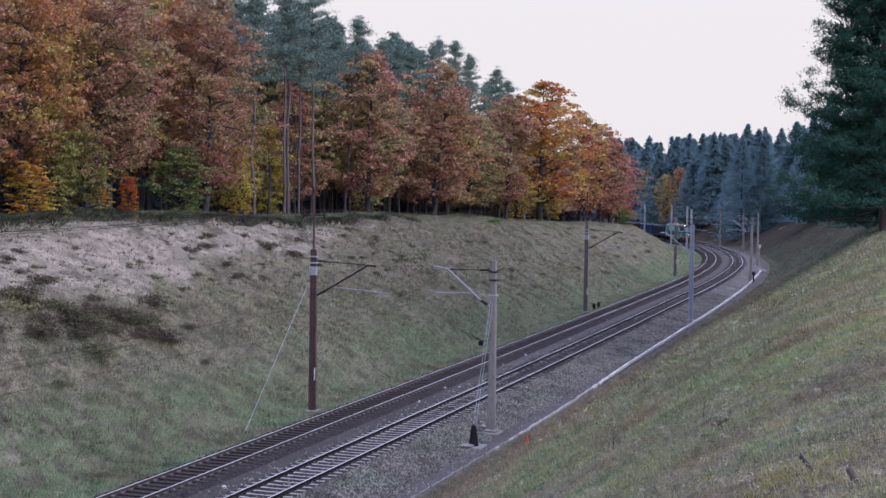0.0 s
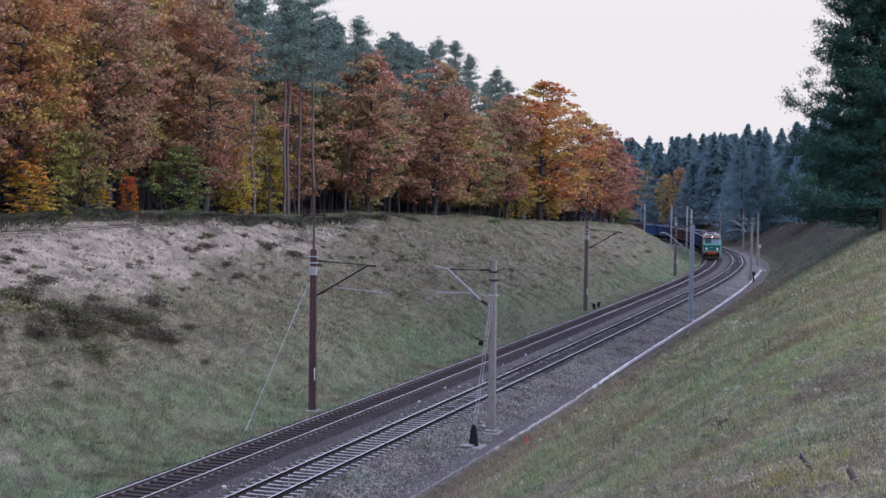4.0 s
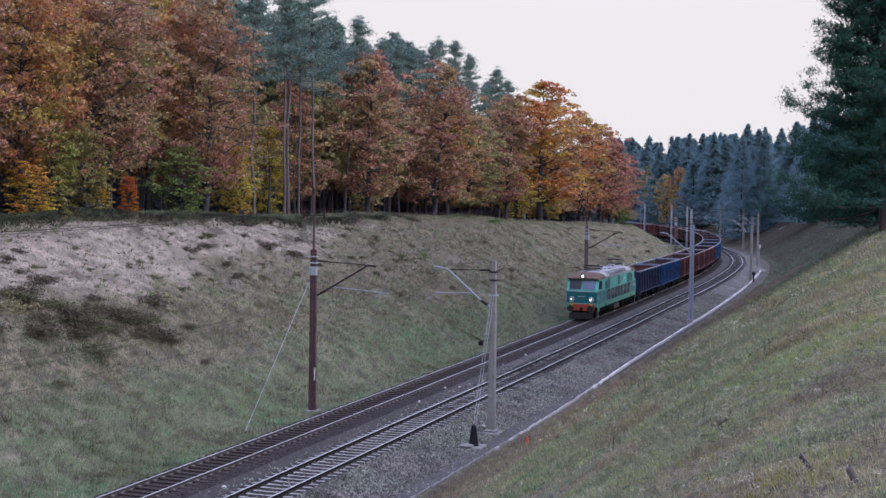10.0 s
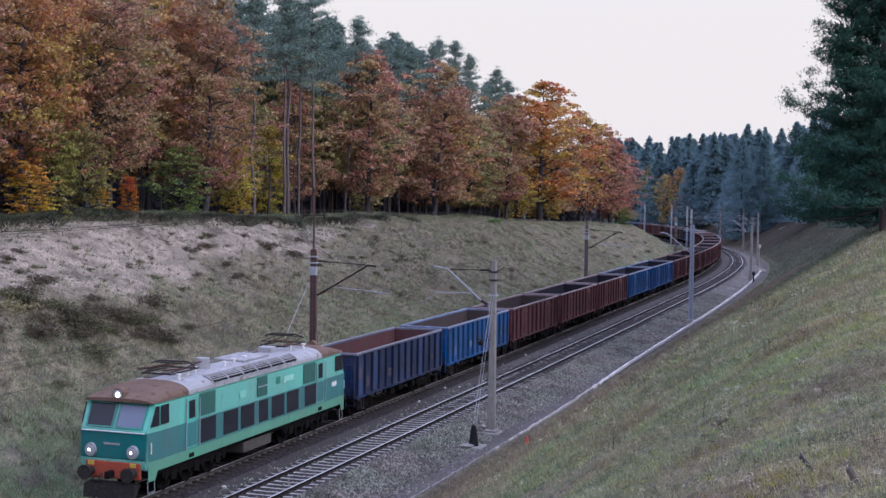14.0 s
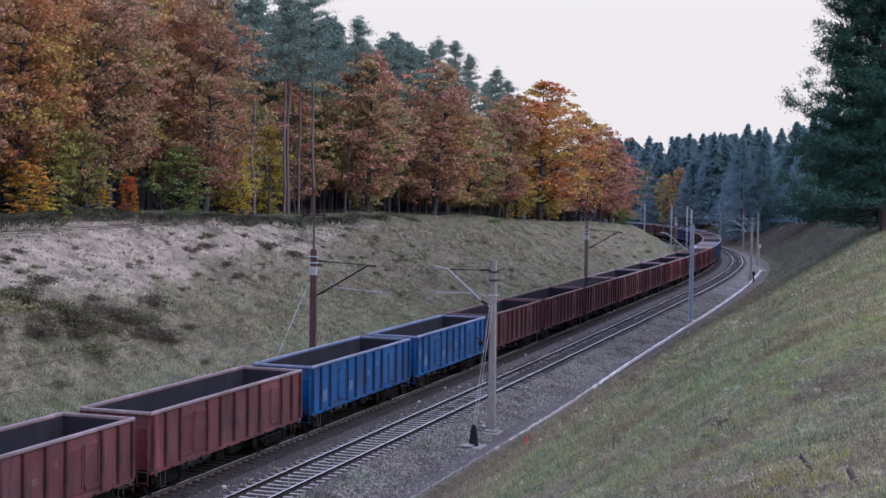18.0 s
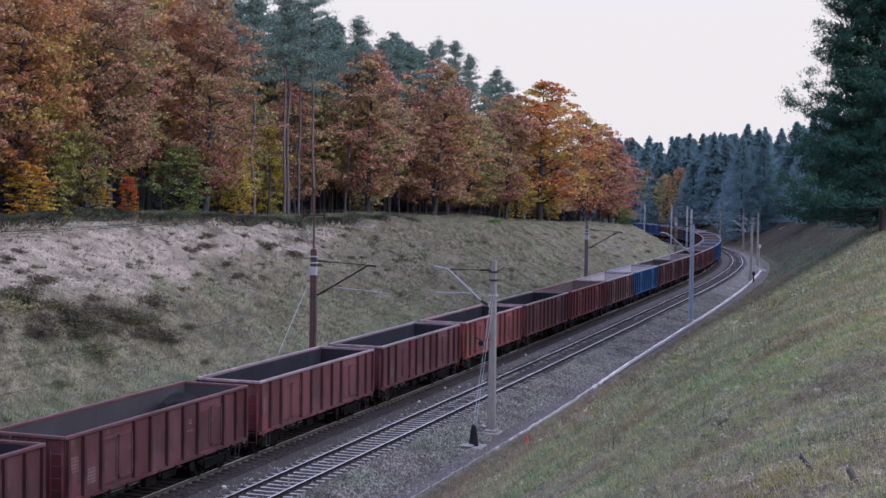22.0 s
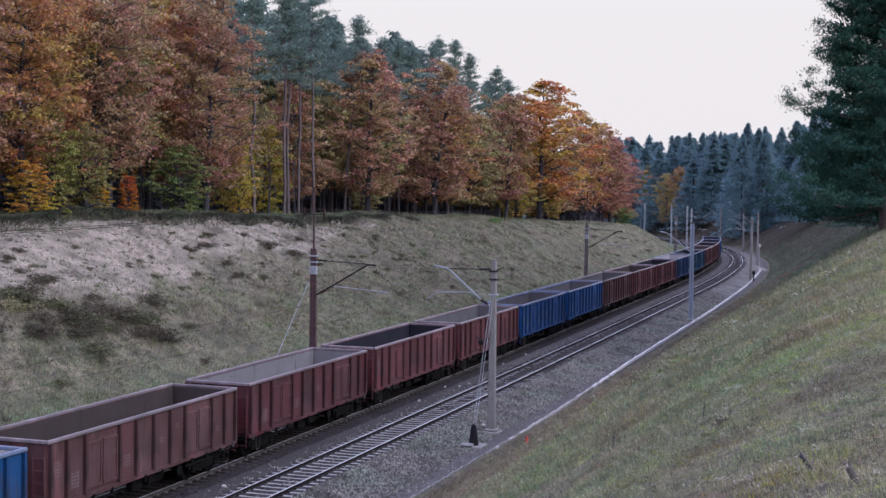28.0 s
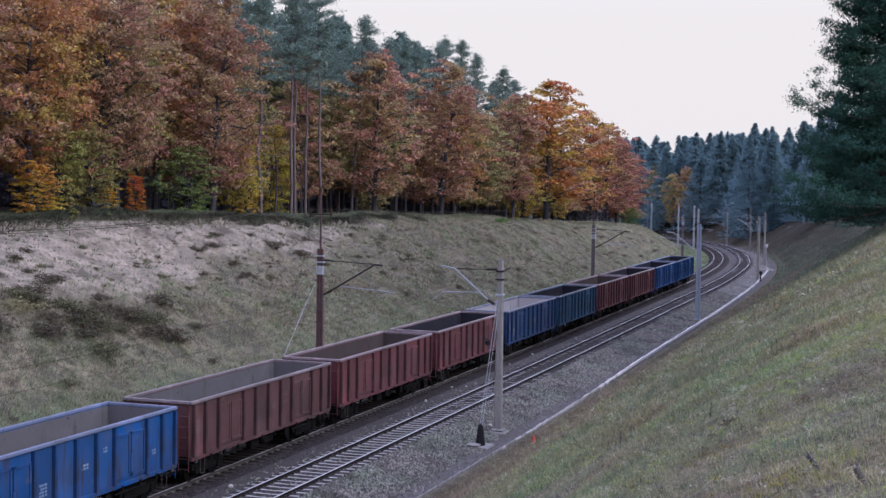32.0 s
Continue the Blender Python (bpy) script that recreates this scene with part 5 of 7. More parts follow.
overhead(0.15, LEFT_POLES, "thin overhead wires above the old track")
overhead(TRACK_GAP - 0.1, RIGHT_POLES, "thin overhead wires above the concrete-sleeper track")
for off in (-0.58, 0.58):
    s = np.arange(-36, 93, 3.0)
    t = np.where(s < 27.9, (s + 36) / 63.9, (s - 27.9) / 64.8)
    tagged(new("power_wire", wire_mesh("power_wire", np.stack(line(s, -2.6 + off, 10.2 - 4 * t * (1 - t) * 0.55), 1), 0.011)), "thin dark power wire along the pole tops", "wire")


def stay(name, label, a, b, r=0.012):
    bm = rods((a, b, r), sides=6)
    me = mesh_of(name, bm, GREY_STEEL)
    return tagged(new(name, me), label, "wire")


def at(s, lat, z):
    return tuple(float(v) for v in line(s, lat, z))


stay("guy_wire", "pale guy wire staying the maroon pole", at(27.8, -2.85, 6.35), at(20.6, -2.85, -0.3), 0.015)
for k in (-0.06, 0.06):
    stay("guy_wire", "twin guy wire of the concrete pole", at(26.05, 7.72 + k, 6.2), at(22.6, 7.95 + k, 0.25), 0.010)


def anchor():
    a = thing("stay_anchor", "dark covered stay anchor on a concrete slab", "anchor", put(22.4, 8.0, -0.66))
    part("slab", boxes((-0.75, 0.5, -0.55, 0.6, -0.2, 0.14), (-0.5, 0.1, -0.6, -0.1, 0.14, 0.24), bevel=0.05), CONCRETE, a, "broken concrete slab")
    part("cover", rods(((0, 0, 0.12), (0, 0, 1.05), 0.24, 0.11), ((0, 0, 1.05), (0, 0, 1.12), 0.11, 0.04), sides=10), TARP, a, "dark tapering cover")
    p = thing("relay_post", "dark trackside relay post", "post", put(149.0, 8.25, -0.62))
    part("post", boxes((-0.09, 0.09, -0.09, 0.09, 0, 1.0), bevel=0.02), TARP, p)
    part("cap", boxes((-0.2, 0.2, -0.15, 0.15, 0.9, 1.35), bevel=0.04), TARP, p)
    m = thing("survey_marker", "red-topped survey stake in the grass", "stake", Matrix.Translation(spot(23.0, 10.4)))
    part("stake", boxes((-0.03, 0.03, -0.03, 0.03, -0.2, 0.32), bevel=0.005), WHITE, m)
    part("red_top", rods(((0, 0, 0.3), (0, 0, 0.62), 0.07, 0.055), sides=8), MARKER_RED, m, "red painted top")
    for s, z in ((96.2, 0.0), (98.4, 0.0)):
        b = thing("trackside_box", "small dark trackside box", "box", put(s, -2.35, -0.5))
        part("case", boxes((-0.14, 0.14, -0.12, 0.12, 0, 0.55), bevel=0.03), TARP, b)
        part("lid", boxes((-0.17, 0.17, -0.15, 0.15, 0.55, 0.60), bevel=0.01), DARK_STEEL, b)
    w = thing("signal_plate", "small white plate on a short post", "sign", put(187.4, 7.6, -0.62))
    part("post", rods(((0, 0, 0), (0, 0, 3.4), 0.04), sides=8), GREY_STEEL, w)
    part("plate", boxes((-0.22, 0.22, -0.03, -0.01, 3.0, 3.5)), WHITE, w)
    # a plain dark box stands in for the small insulator beside the pole
    sq = thing("track_magnet", "small dark insulator on a bracket by the pole, as a box", "box", put(25.6, 7.3, 3.9 - 0.0))
    part("case", boxes((-0.12, 0.12, -0.07, 0.07, -0.12, 0.10), bevel=0.03), TARP, sq)
    part("bracket", rods(((0.0, 0, 0.1), (0.35, 0.4, 0.15), 0.02), ((-0.25, 0, 0.25), (0.05, 0, 0.1), 0.03), sides=6), DARK_STEEL, sq)


anchor()


# ---- trees ----
def leaves_at(rng, centres, size, flat=0.0, long=1.6, along=None, stray=0.8):
    """Three-cornered leaves at centres: turned at random, more level as flat rises, or pointing along a direction."""
    n = len(centres)
    u = rng.normal(size=(n, 3)) * (1.0 if along is None else stray)
    u[:, 2] *= 1 - flat
    if along is not None:
        u = u + along
    u /= np.linalg.norm(u, axis=1)[:, None] + 1e-9
    w = rng.normal(size=(n, 3))
    w[:, 2] *= 1 - flat
    w -= (w * u).sum(1)[:, None] * u
    w /= np.linalg.norm(w, axis=1)[:, None] + 1e-9
    sz = (np.asarray(size) * rng.uniform(0.6, 1.4, n))[:, None]
    k = rng.uniform(-0.3, 0.3, (n, 1))
    v = np.stack([centres - u * sz * long / 2 - w * sz * (0.5 + k), centres - u * sz * long / 2 * 0.6 + w * sz * (0.5 - k), centres + u * sz * long / 2], 1)
    return v.reshape(-1, 3), np.arange(n * 3).reshape(-1, 3)


def joined(*meshes):
    """Vertex and face arrays of several pieces as one."""
    vs, fs, n = [], [], 0
    for v, f in meshes:
        vs.append(v)
        fs.append(f + n)
        n += len(v)
    return np.concatenate(vs), np.concatenate(fs)


class Limbs:
    """Round tapering limbs gathered in one mesh."""

    def __init__(self):
        self.v, self.f, self.n = [], [], 0

    def add(self, points, radii, sides=6):
        pts = np.asarray(points, float)
        d = np.gradient(pts, axis=0)
        d /= np.linalg.norm(d, axis=1)[:, None] + 1e-9
        ref = np.where(np.abs(d[:, 2:3]) > 0.9, np.array([[1.0, 0, 0]]), np.array([[0, 0, 1.0]]))
        a = np.cross(d, ref)
        a /= np.linalg.norm(a, axis=1)[:, None] + 1e-9
        b = np.cross(d, a)
        ang = np.linspace(0, 2 * math.pi, sides + 1)
        ring = pts[:, None] + (a[:, None] * np.cos(ang)[None, :, None] + b[:, None] * np.sin(ang)[None, :, None]) * np.asarray(radii)[:, None, None]
        self.v.append(ring.reshape(-1, 3))
        self.f.append(grid_faces(len(pts), sides + 1) + self.n)
        self.n += ring.shape[0] * ring.shape[1]

    def mesh(self, name, material):
        return sheet(name, np.concatenate(self.v), np.concatenate(self.f), material, True)


def bent(rng, a, b, k=5, sway=0.08):
    a, b = np.asarray(a, float), np.asarray(b, float)
    t = np.linspace(0, 1, k)[:, None]
    p = a + (b - a) * t + rng.normal(size=(k, 3)) * sway * np.linalg.norm(b - a) * np.sin(t * math.pi)
    p[:, 2] += np.sin(t[:, 0] * math.pi) * 0.06 * np.linalg.norm(b - a)
    return p


def broadleaf(seed, height=16.0, radius=4.0, low=0.2, limbs_n=84, sprays=6, leaves=48, leaf=0.155, bare=0.0):
    """Trunk and crown of a broadleaved tree: rising limbs that carry flat sprays of leaves."""
    rng = np.random.default_rng(seed)
    limbs = Limbs()
    top = np.array([rng.normal() * 0.5, rng.normal() * 0.5, height * 0.95])
    stem = bent(rng, (0, 0, -0.4), top, 12, 0.014)
    limbs.add(stem, np.linspace(0.27, 0.025, 12) * height / 16, 9)
    where, reach = [], []
    lean, lobes = rng.uniform(0, 6.28), rng.uniform(0, 6.28)
    for i in range(limbs_n):
        t = ((i + rng.random()) / limbs_n) ** 0.92
        wide = radius * (0.66 + 0.40 * math.sin(math.pi * min(1, 0.12 + 0.70 * t))) * (1 - 0.72 * (max(0, t - 0.62) / 0.38) ** 1.7)
        a = i * 2.399 + rng.normal() * 0.45
        wide *= 1 + 0.18 * math.sin(2 * a + lean + 3 * t) + 0.16 * math.sin(3 * a + lobes - 7 * t)
        length = wide * rng.uniform(0.62, 1.12)
        climb = length * rng.uniform(0.05, 0.55) * (0.6 + 0.7 * t)
        z1 = height * (low + (1.0 - low) * t) + rng.normal() * 0.2
        tip = np.array((math.cos(a) * length, math.sin(a) * length, min(z1, height * 1.02)))
        z0 = max(height * 0.12, tip[2] - climb - 0.1 * height * (1 - t))
        k = min(max(z0 / (height * 0.95), 0), 0.98) * 11
        root = stem[int(k)] + (stem[int(k) + 1] - stem[int(k)]) * (k - int(k))
        p = bent(rng, root, tip, 6, 0.05)
        limbs.add(p, np.linspace(0.075 * (1.25 - t), 0.012, 6), 4)
        for j in range(sprays):
            f = 0.34 + 0.72 * (j + rng.random()) / sprays
            c = root + (tip - root) * f
            c = c + np.array((-math.sin(a), math.cos(a), 0)) * rng.normal() * 0.26 * length * (0.6 + 0.4 * f) + (0, 0, rng.normal() * 0.22)
            where.append(c)
            reach.append(rng.uniform(0.34, 0.70) * radius / 4)
    where, reach = np.array(where), np.array(reach)
    if bare:
        thin = np.where(where[:, 2] > height * 0.84, bare, 0.0)
        keep = rng.random(len(where)) > thin
        where, reach = where[keep], reach[keep]
    pick = rng.integers(0, len(where), len(where) * leaves)
    off = rng.normal(size=(len(pick), 3)) * 0.62
    out = where[pick] * (1, 1, 0)
    off[:, 2] = off[:, 2] * 0.34 - 0.18 * (off[:, 0] ** 2 + off[:, 1] ** 2)
    off *= reach[pick][:, None]
    v, f = leaves_at(rng, where[pick] + off, np.full(len(pick), leaf), 0.45, 1.35, out / (np.linalg.norm(out, axis=1)[:, None] + 0.1) * 0.3 - np.array((0, 0, 0.15)))
    return limbs.mesh("trunk", BARK), sheet("crown", v, f, LEAF)


def tall_pine(seed, height=18.0, radius=2.6, low=0.52, whorls=9, per=4, tufts=8, leaves=32, needle=0.055):
    """A bare-stemmed pine whose crown is made of level boughs with gaps between them."""
    rng = np.random.default_rng(seed)
    limbs = Limbs()
    stem = bent(rng, (0, 0, -0.4), (rng.normal() * 0.3, rng.normal() * 0.3, height * 0.99), 9, 0.008)
    limbs.add(stem, np.linspace(0.125, 0.028, 9) * height / 18, 8)
    where, size, way = [], [], []
    for w in range(whorls * per):
        t = (w + rng.random()) / (whorls * per)
        z = height * (low + (0.98 - low) * t)
        wide = radius * (0.62 + 0.5 * math.sin(math.pi * min(1, 0.15 + 0.6 * t))) * (1.0 - 0.93 * t ** 1.4)
        a = w * 2.399 + rng.normal() * 0.5
        length = wide * rng.uniform(0.35, 1.25)
        root = np.array((stem[-1][0] * z / height, stem[-1][1] * z / height, z))
        tip = root + (math.cos(a) * length, math.sin(a) * length, length * rng.uniform(-0.10, 0.35) + 0.5 * t * length)
        p = bent(rng, root, tip, 4, 0.05)
        limbs.add(p, np.linspace(0.045, 0.01, 4), 4)
        for j in range(tufts):
            f = 0.30 + 0.76 * (j + rng.random()) / tufts
            where.append(root + (tip - root) * f + rng.normal(size=3) * (0.26, 0.26, 0.05) * (0.5 + 0.25 * length))
            size.append(rng.uniform(0.22, 0.44) * radius / 2.6)
            way.append((math.cos(a) * 0.5, math.sin(a) * 0.5, 0.55))
    for j in range(8):
        where.append((stem[-1][0], stem[-1][1], height * (0.93 + 0.08 * rng.random())))
        size.append(0.28)
        way.append((0, 0, 0.8))
    for i in range(9):
        z, a = height * rng.uniform(0.22, low), rng.uniform(0, 6.28)
        limbs.add(bent(rng, (0, 0, z), (math.cos(a) * 1.1, math.sin(a) * 1.1, z - 0.1), 3, 0.05), (0.028, 0.018, 0.006), 4)
    where, size, way = np.array(where), np.array(size), np.array(way)
    pick = np.repeat(np.arange(len(where)), leaves)
    off = rng.normal(size=(len(pick), 3)) * size[pick][:, None] * (0.75, 0.75, 0.26)
    v, f = leaves_at(rng, where[pick] + off, np.full(len(pick), needle), 0.0, 3.6, way[pick])
    return limbs.mesh("trunk", PINE_BARK), sheet("crown", v, f, NEEDLE)


def bushy_pine(seed, height=22.0, radius=6.0, whorls=25, per=8, leaves=66, needle=0.050, pitch=0.5):
    """A pine at a wood's edge, branched almost to the ground: long boughs, turned up at the ends, set with round tufts."""
    rng = np.random.default_rng(seed)
    limbs = Limbs()
    stem = bent(rng, (0, 0, -0.6), (0.3, 0.2, height), 10, 0.006)
    limbs.add(stem, np.linspace(0.36, 0.03, 10), 9)
    where, size, way = [], [], []
    for w in range(whorls):
        t = (w + 0.5) / whorls
        z0 = height * (0.04 + 0.95 * t)
        reach = radius * (1 - t) ** 0.70 * (1.0 + 0.5 * max(0.0, 0.22 - t)) * (1.10, 0.88, 1.0)[w % 3]
        for b in range(per):
            a = w * 2.1 + b * 6.283 / per + rng.normal() * 0.3
            length = reach * (rng.uniform(0.55, 0.95) if rng.random() < 0.75 else rng.uniform(0.95, 1.18))
            if length < 0.4:
                continue
            d = np.array((math.cos(a), math.sin(a), 0))
            side = np.array((-d[1], d[0], 0))
            f = np.linspace(0, 1, 7)[:, None]
            sag = rng.uniform(0.02, 0.14) * (1 - t)
            p = np.array((0.3 * z0 / height, 0.2 * z0 / height, z0)) + d * length * f + np.array((0, 0, 1.0)) * length * (-sag * np.sin(f * 2.4) + rng.uniform(0.10, 0.24) * f ** 2.4)
            p += rng.normal(size=p.shape) * 0.05 * length * f * (1, 1, 0.4)
            limbs.add(p, np.linspace(0.07, 0.012, 7), 4)
            m = max(3, int(length / pitch))
            for q in range(m):
                g = 0.22 + 0.80 * (q + rng.random()) / m
                c = p[0] + (np.interp(g, f[:, 0], p[:, 0]) - p[0][0], np.interp(g, f[:, 0], p[:, 1]) - p[0][1], np.interp(g, f[:, 0], p[:, 2]) - p[0][2])
                spread = 0.22 * length * (1.1 - 0.80 * g) + 0.14
                for k in range(4 if g < 0.8 else 3):
                    o = rng.normal() * spread
                    where.append(c + side * o + d * abs(o) * 0.5 + (0, 0, rng.normal() * 0.09 + 0.25 * abs(o) * 0.4))
                    size.append(rng.uniform(0.20, 0.38))
                    way.append(d * 0.55 + side * np.sign(o) * 0.3 + np.array((0, 0, 0.55)))
    where, size, way = np.array(where), np.array(size), np.array(way)
    pick = np.repeat(np.arange(len(where)), leaves)
    off = rng.normal(size=(len(pick), 3)) * size[pick][:, None] * (0.85, 0.85, 0.40)
    crown = leaves_at(rng, where[pick] + off, np.full(len(pick), needle), 0.0, 3.8, way[pick], 1.1)
    # fill leaves added near the stem so no sky shows through the crown
    n = 9000
    u, a = rng.random(n) ** 1.1, rng.uniform(0, 6.283, n)
    r = radius * 0.62 * (1 - u) ** 0.62 * np.sqrt(rng.random(n))
    inner = leaves_at(rng, np.stack([np.cos(a) * r, np.sin(a) * r, height * (0.13 + 0.86 * u)], 1), np.full(n, 0.15), 0.3, 2.2)
    v, f = joined(crown, inner)
    return limbs.mesh("trunk", PINE_BARK), sheet("crown", v, f, NEEDLE)


def far_conifer(seed, height=16.0, radius=3.1, n=6400, card=0.15):
    """A conifer for distant woods: hanging twigs on tiers of boughs round added inner fill leaves."""
    rng = np.random.default_rng(seed)
    limbs = Limbs()
    limbs.add(np.array([(0, 0, -0.4), (0, 0, height * 0.5), (0, 0, height * 0.98)]), (0.2, 0.12, 0.02), 6)
    boughs = 420
    bt = rng.random(boughs) ** 1.2
    ba, bl = rng.uniform(0, 6.283, boughs), radius * 1.18 * (1 - bt) ** 0.80 * rng.uniform(0.7, 1.15, boughs) + 0.10
    i = rng.integers(0, boughs, n)
    g = np.sqrt(rng.uniform(0.12, 1.05, n))
    spread = rng.normal(size=n) * 0.16 * bl[i]
    d = np.stack([np.cos(ba[i]), np.sin(ba[i])], 1)
    c = np.stack([d[:, 0] * g * bl[i] - d[:, 1] * spread, d[:, 1] * g * bl[i] + d[:, 0] * spread, height * (0.02 + 0.97 * bt[i]) + bl[i] * (0.22 * g * g - 0.30 * g) - np.abs(spread) * 0.5 + rng.normal(size=n) * 0.12], 1)
    v, f = leaves_at(rng, c, np.full(n, card), 0.0, 3.0, np.concatenate([d * 0.9, np.full((n, 1), -0.25)], 1), 0.55)
    # larger leaves added inside so the gaps look less black
    m = 300
    u, a = rng.random(m), rng.uniform(0, 6.283, m)
    r = radius * 0.65 * (1 - u) ** 0.80
    gap_fill = leaves_at(rng, np.stack([np.cos(a) * r, np.sin(a) * r, height * (0.02 + 0.93 * u)], 1), np.full(m, 0.45), 0.2, 1.6)
    v, f = joined((v, f), gap_fill)
    return limbs.mesh("trunk", BARK), sheet("crown", v, f, FAR_NEEDLE)


def shrub(seed, size=1.0, n=900, leaf=0.13, level=0.0):
    rng = np.random.default_rng(seed)
    limbs = Limbs()
    k = 22
    c = rng.normal(size=(k, 3)) * (0.45, 0.45, 0.2) * size + (0, 0, 0.42 * size)
    for i in range(k):
        limbs.add(bent(rng, (c[i][0] * 0.4, c[i][1] * 0.4, -0.1), c[i], 3, 0.05), (0.02 * size, 0.014 * size, 0.006), 4)
    pick = rng.integers(0, k, n)
    v, f = leaves_at(rng, c[pick] + rng.normal(size=(n, 3)) * 0.17 * size, np.full(n, leaf), level, 2.4, np.array((0, 0, 0.7)))
    v[:, 2] = np.maximum(v[:, 2], 0.0)
    return limbs.mesh("stems", BARK), sheet("foliage", v, f, LEAF)


OAKS_NEAR = [broadleaf(s, low=lo, radius=r, bare=0.3) for s, lo, r in ((1, 0.20, 4.2), (2, 0.26, 4.0), (3, 0.16, 4.4), (4, 0.24, 4.2))]
OAKS = [broadleaf(s, low=lo, radius=r, limbs_n=72, sprays=5, leaves=44, leaf=0.21, bare=0.4) for s, lo, r in ((1, 0.16, 4.0), (2, 0.20, 3.8), (3, 0.14, 4.2), (4, 0.18, 4.0))]
OAKS_DEEP = [broadleaf(s, low=lo, limbs_n=44, sprays=5, leaves=18, leaf=0.42) for s, lo in ((5, 0.18), (6, 0.22), (7, 0.26))]
PINES = [tall_pine(s, low=lo) for s, lo in ((11, 0.60), (12, 0.66), (13, 0.57))]
PINES_DEEP = [tall_pine(s, low=lo, whorls=10, per=4, tufts=4, leaves=18, needle=0.15) for s, lo in ((14, 0.5), (15, 0.56))]
CONIFERS = [far_conifer(s) for s in (21, 22, 23, 24)]
CONIFERS_DEEP = [far_conifer(s, n=900, card=0.36) for s in (25, 26)]
YOUNG = [broadleaf(s, 5.0, 1.7, 0.08, 46, 5, 34, 0.10) for s in (31, 32)]
TREE_RNG = random.Random(77)


def tree(kind, s, lat, height, base_height, wide, colour, name, label, category="tree", group="", sink=0.1):
    """One tree of a ready kind at its place."""
    x, y, z = spot(s, lat, -sink)
    k = height / base_height
    ob = thing(name, label, category, Matrix.LocRotScale((x, y, z), Euler((TREE_RNG.gauss(0, .02), TREE_RNG.gauss(0, .02), TREE_RNG.uniform(0, 6.28))), (wide, wide, k)), group)
    part("trunk", kind[0], None, ob)
    part("crown", kind[1], None, ob, colour=colour)
    return ob


RUSSET, COPPER, OLIVE, ORANGE = (0.375, 0.190, 0.148), (0.43, 0.222, 0.166), (0.33, 0.245, 0.135), (0.53, 0.235, 0.118)
AMBER, ROSY = (0.44, 0.202, 0.118), (0.40, 0.178, 0.152)
# distance haze is mixed into the wood pines and, far more, the far conifers
PINE_C, BLUE_PINE, HAZY_PINE = (0.145, 0.200, 0.170), (0.033, 0.080, 0.056), (0.190, 0.292, 0.318)


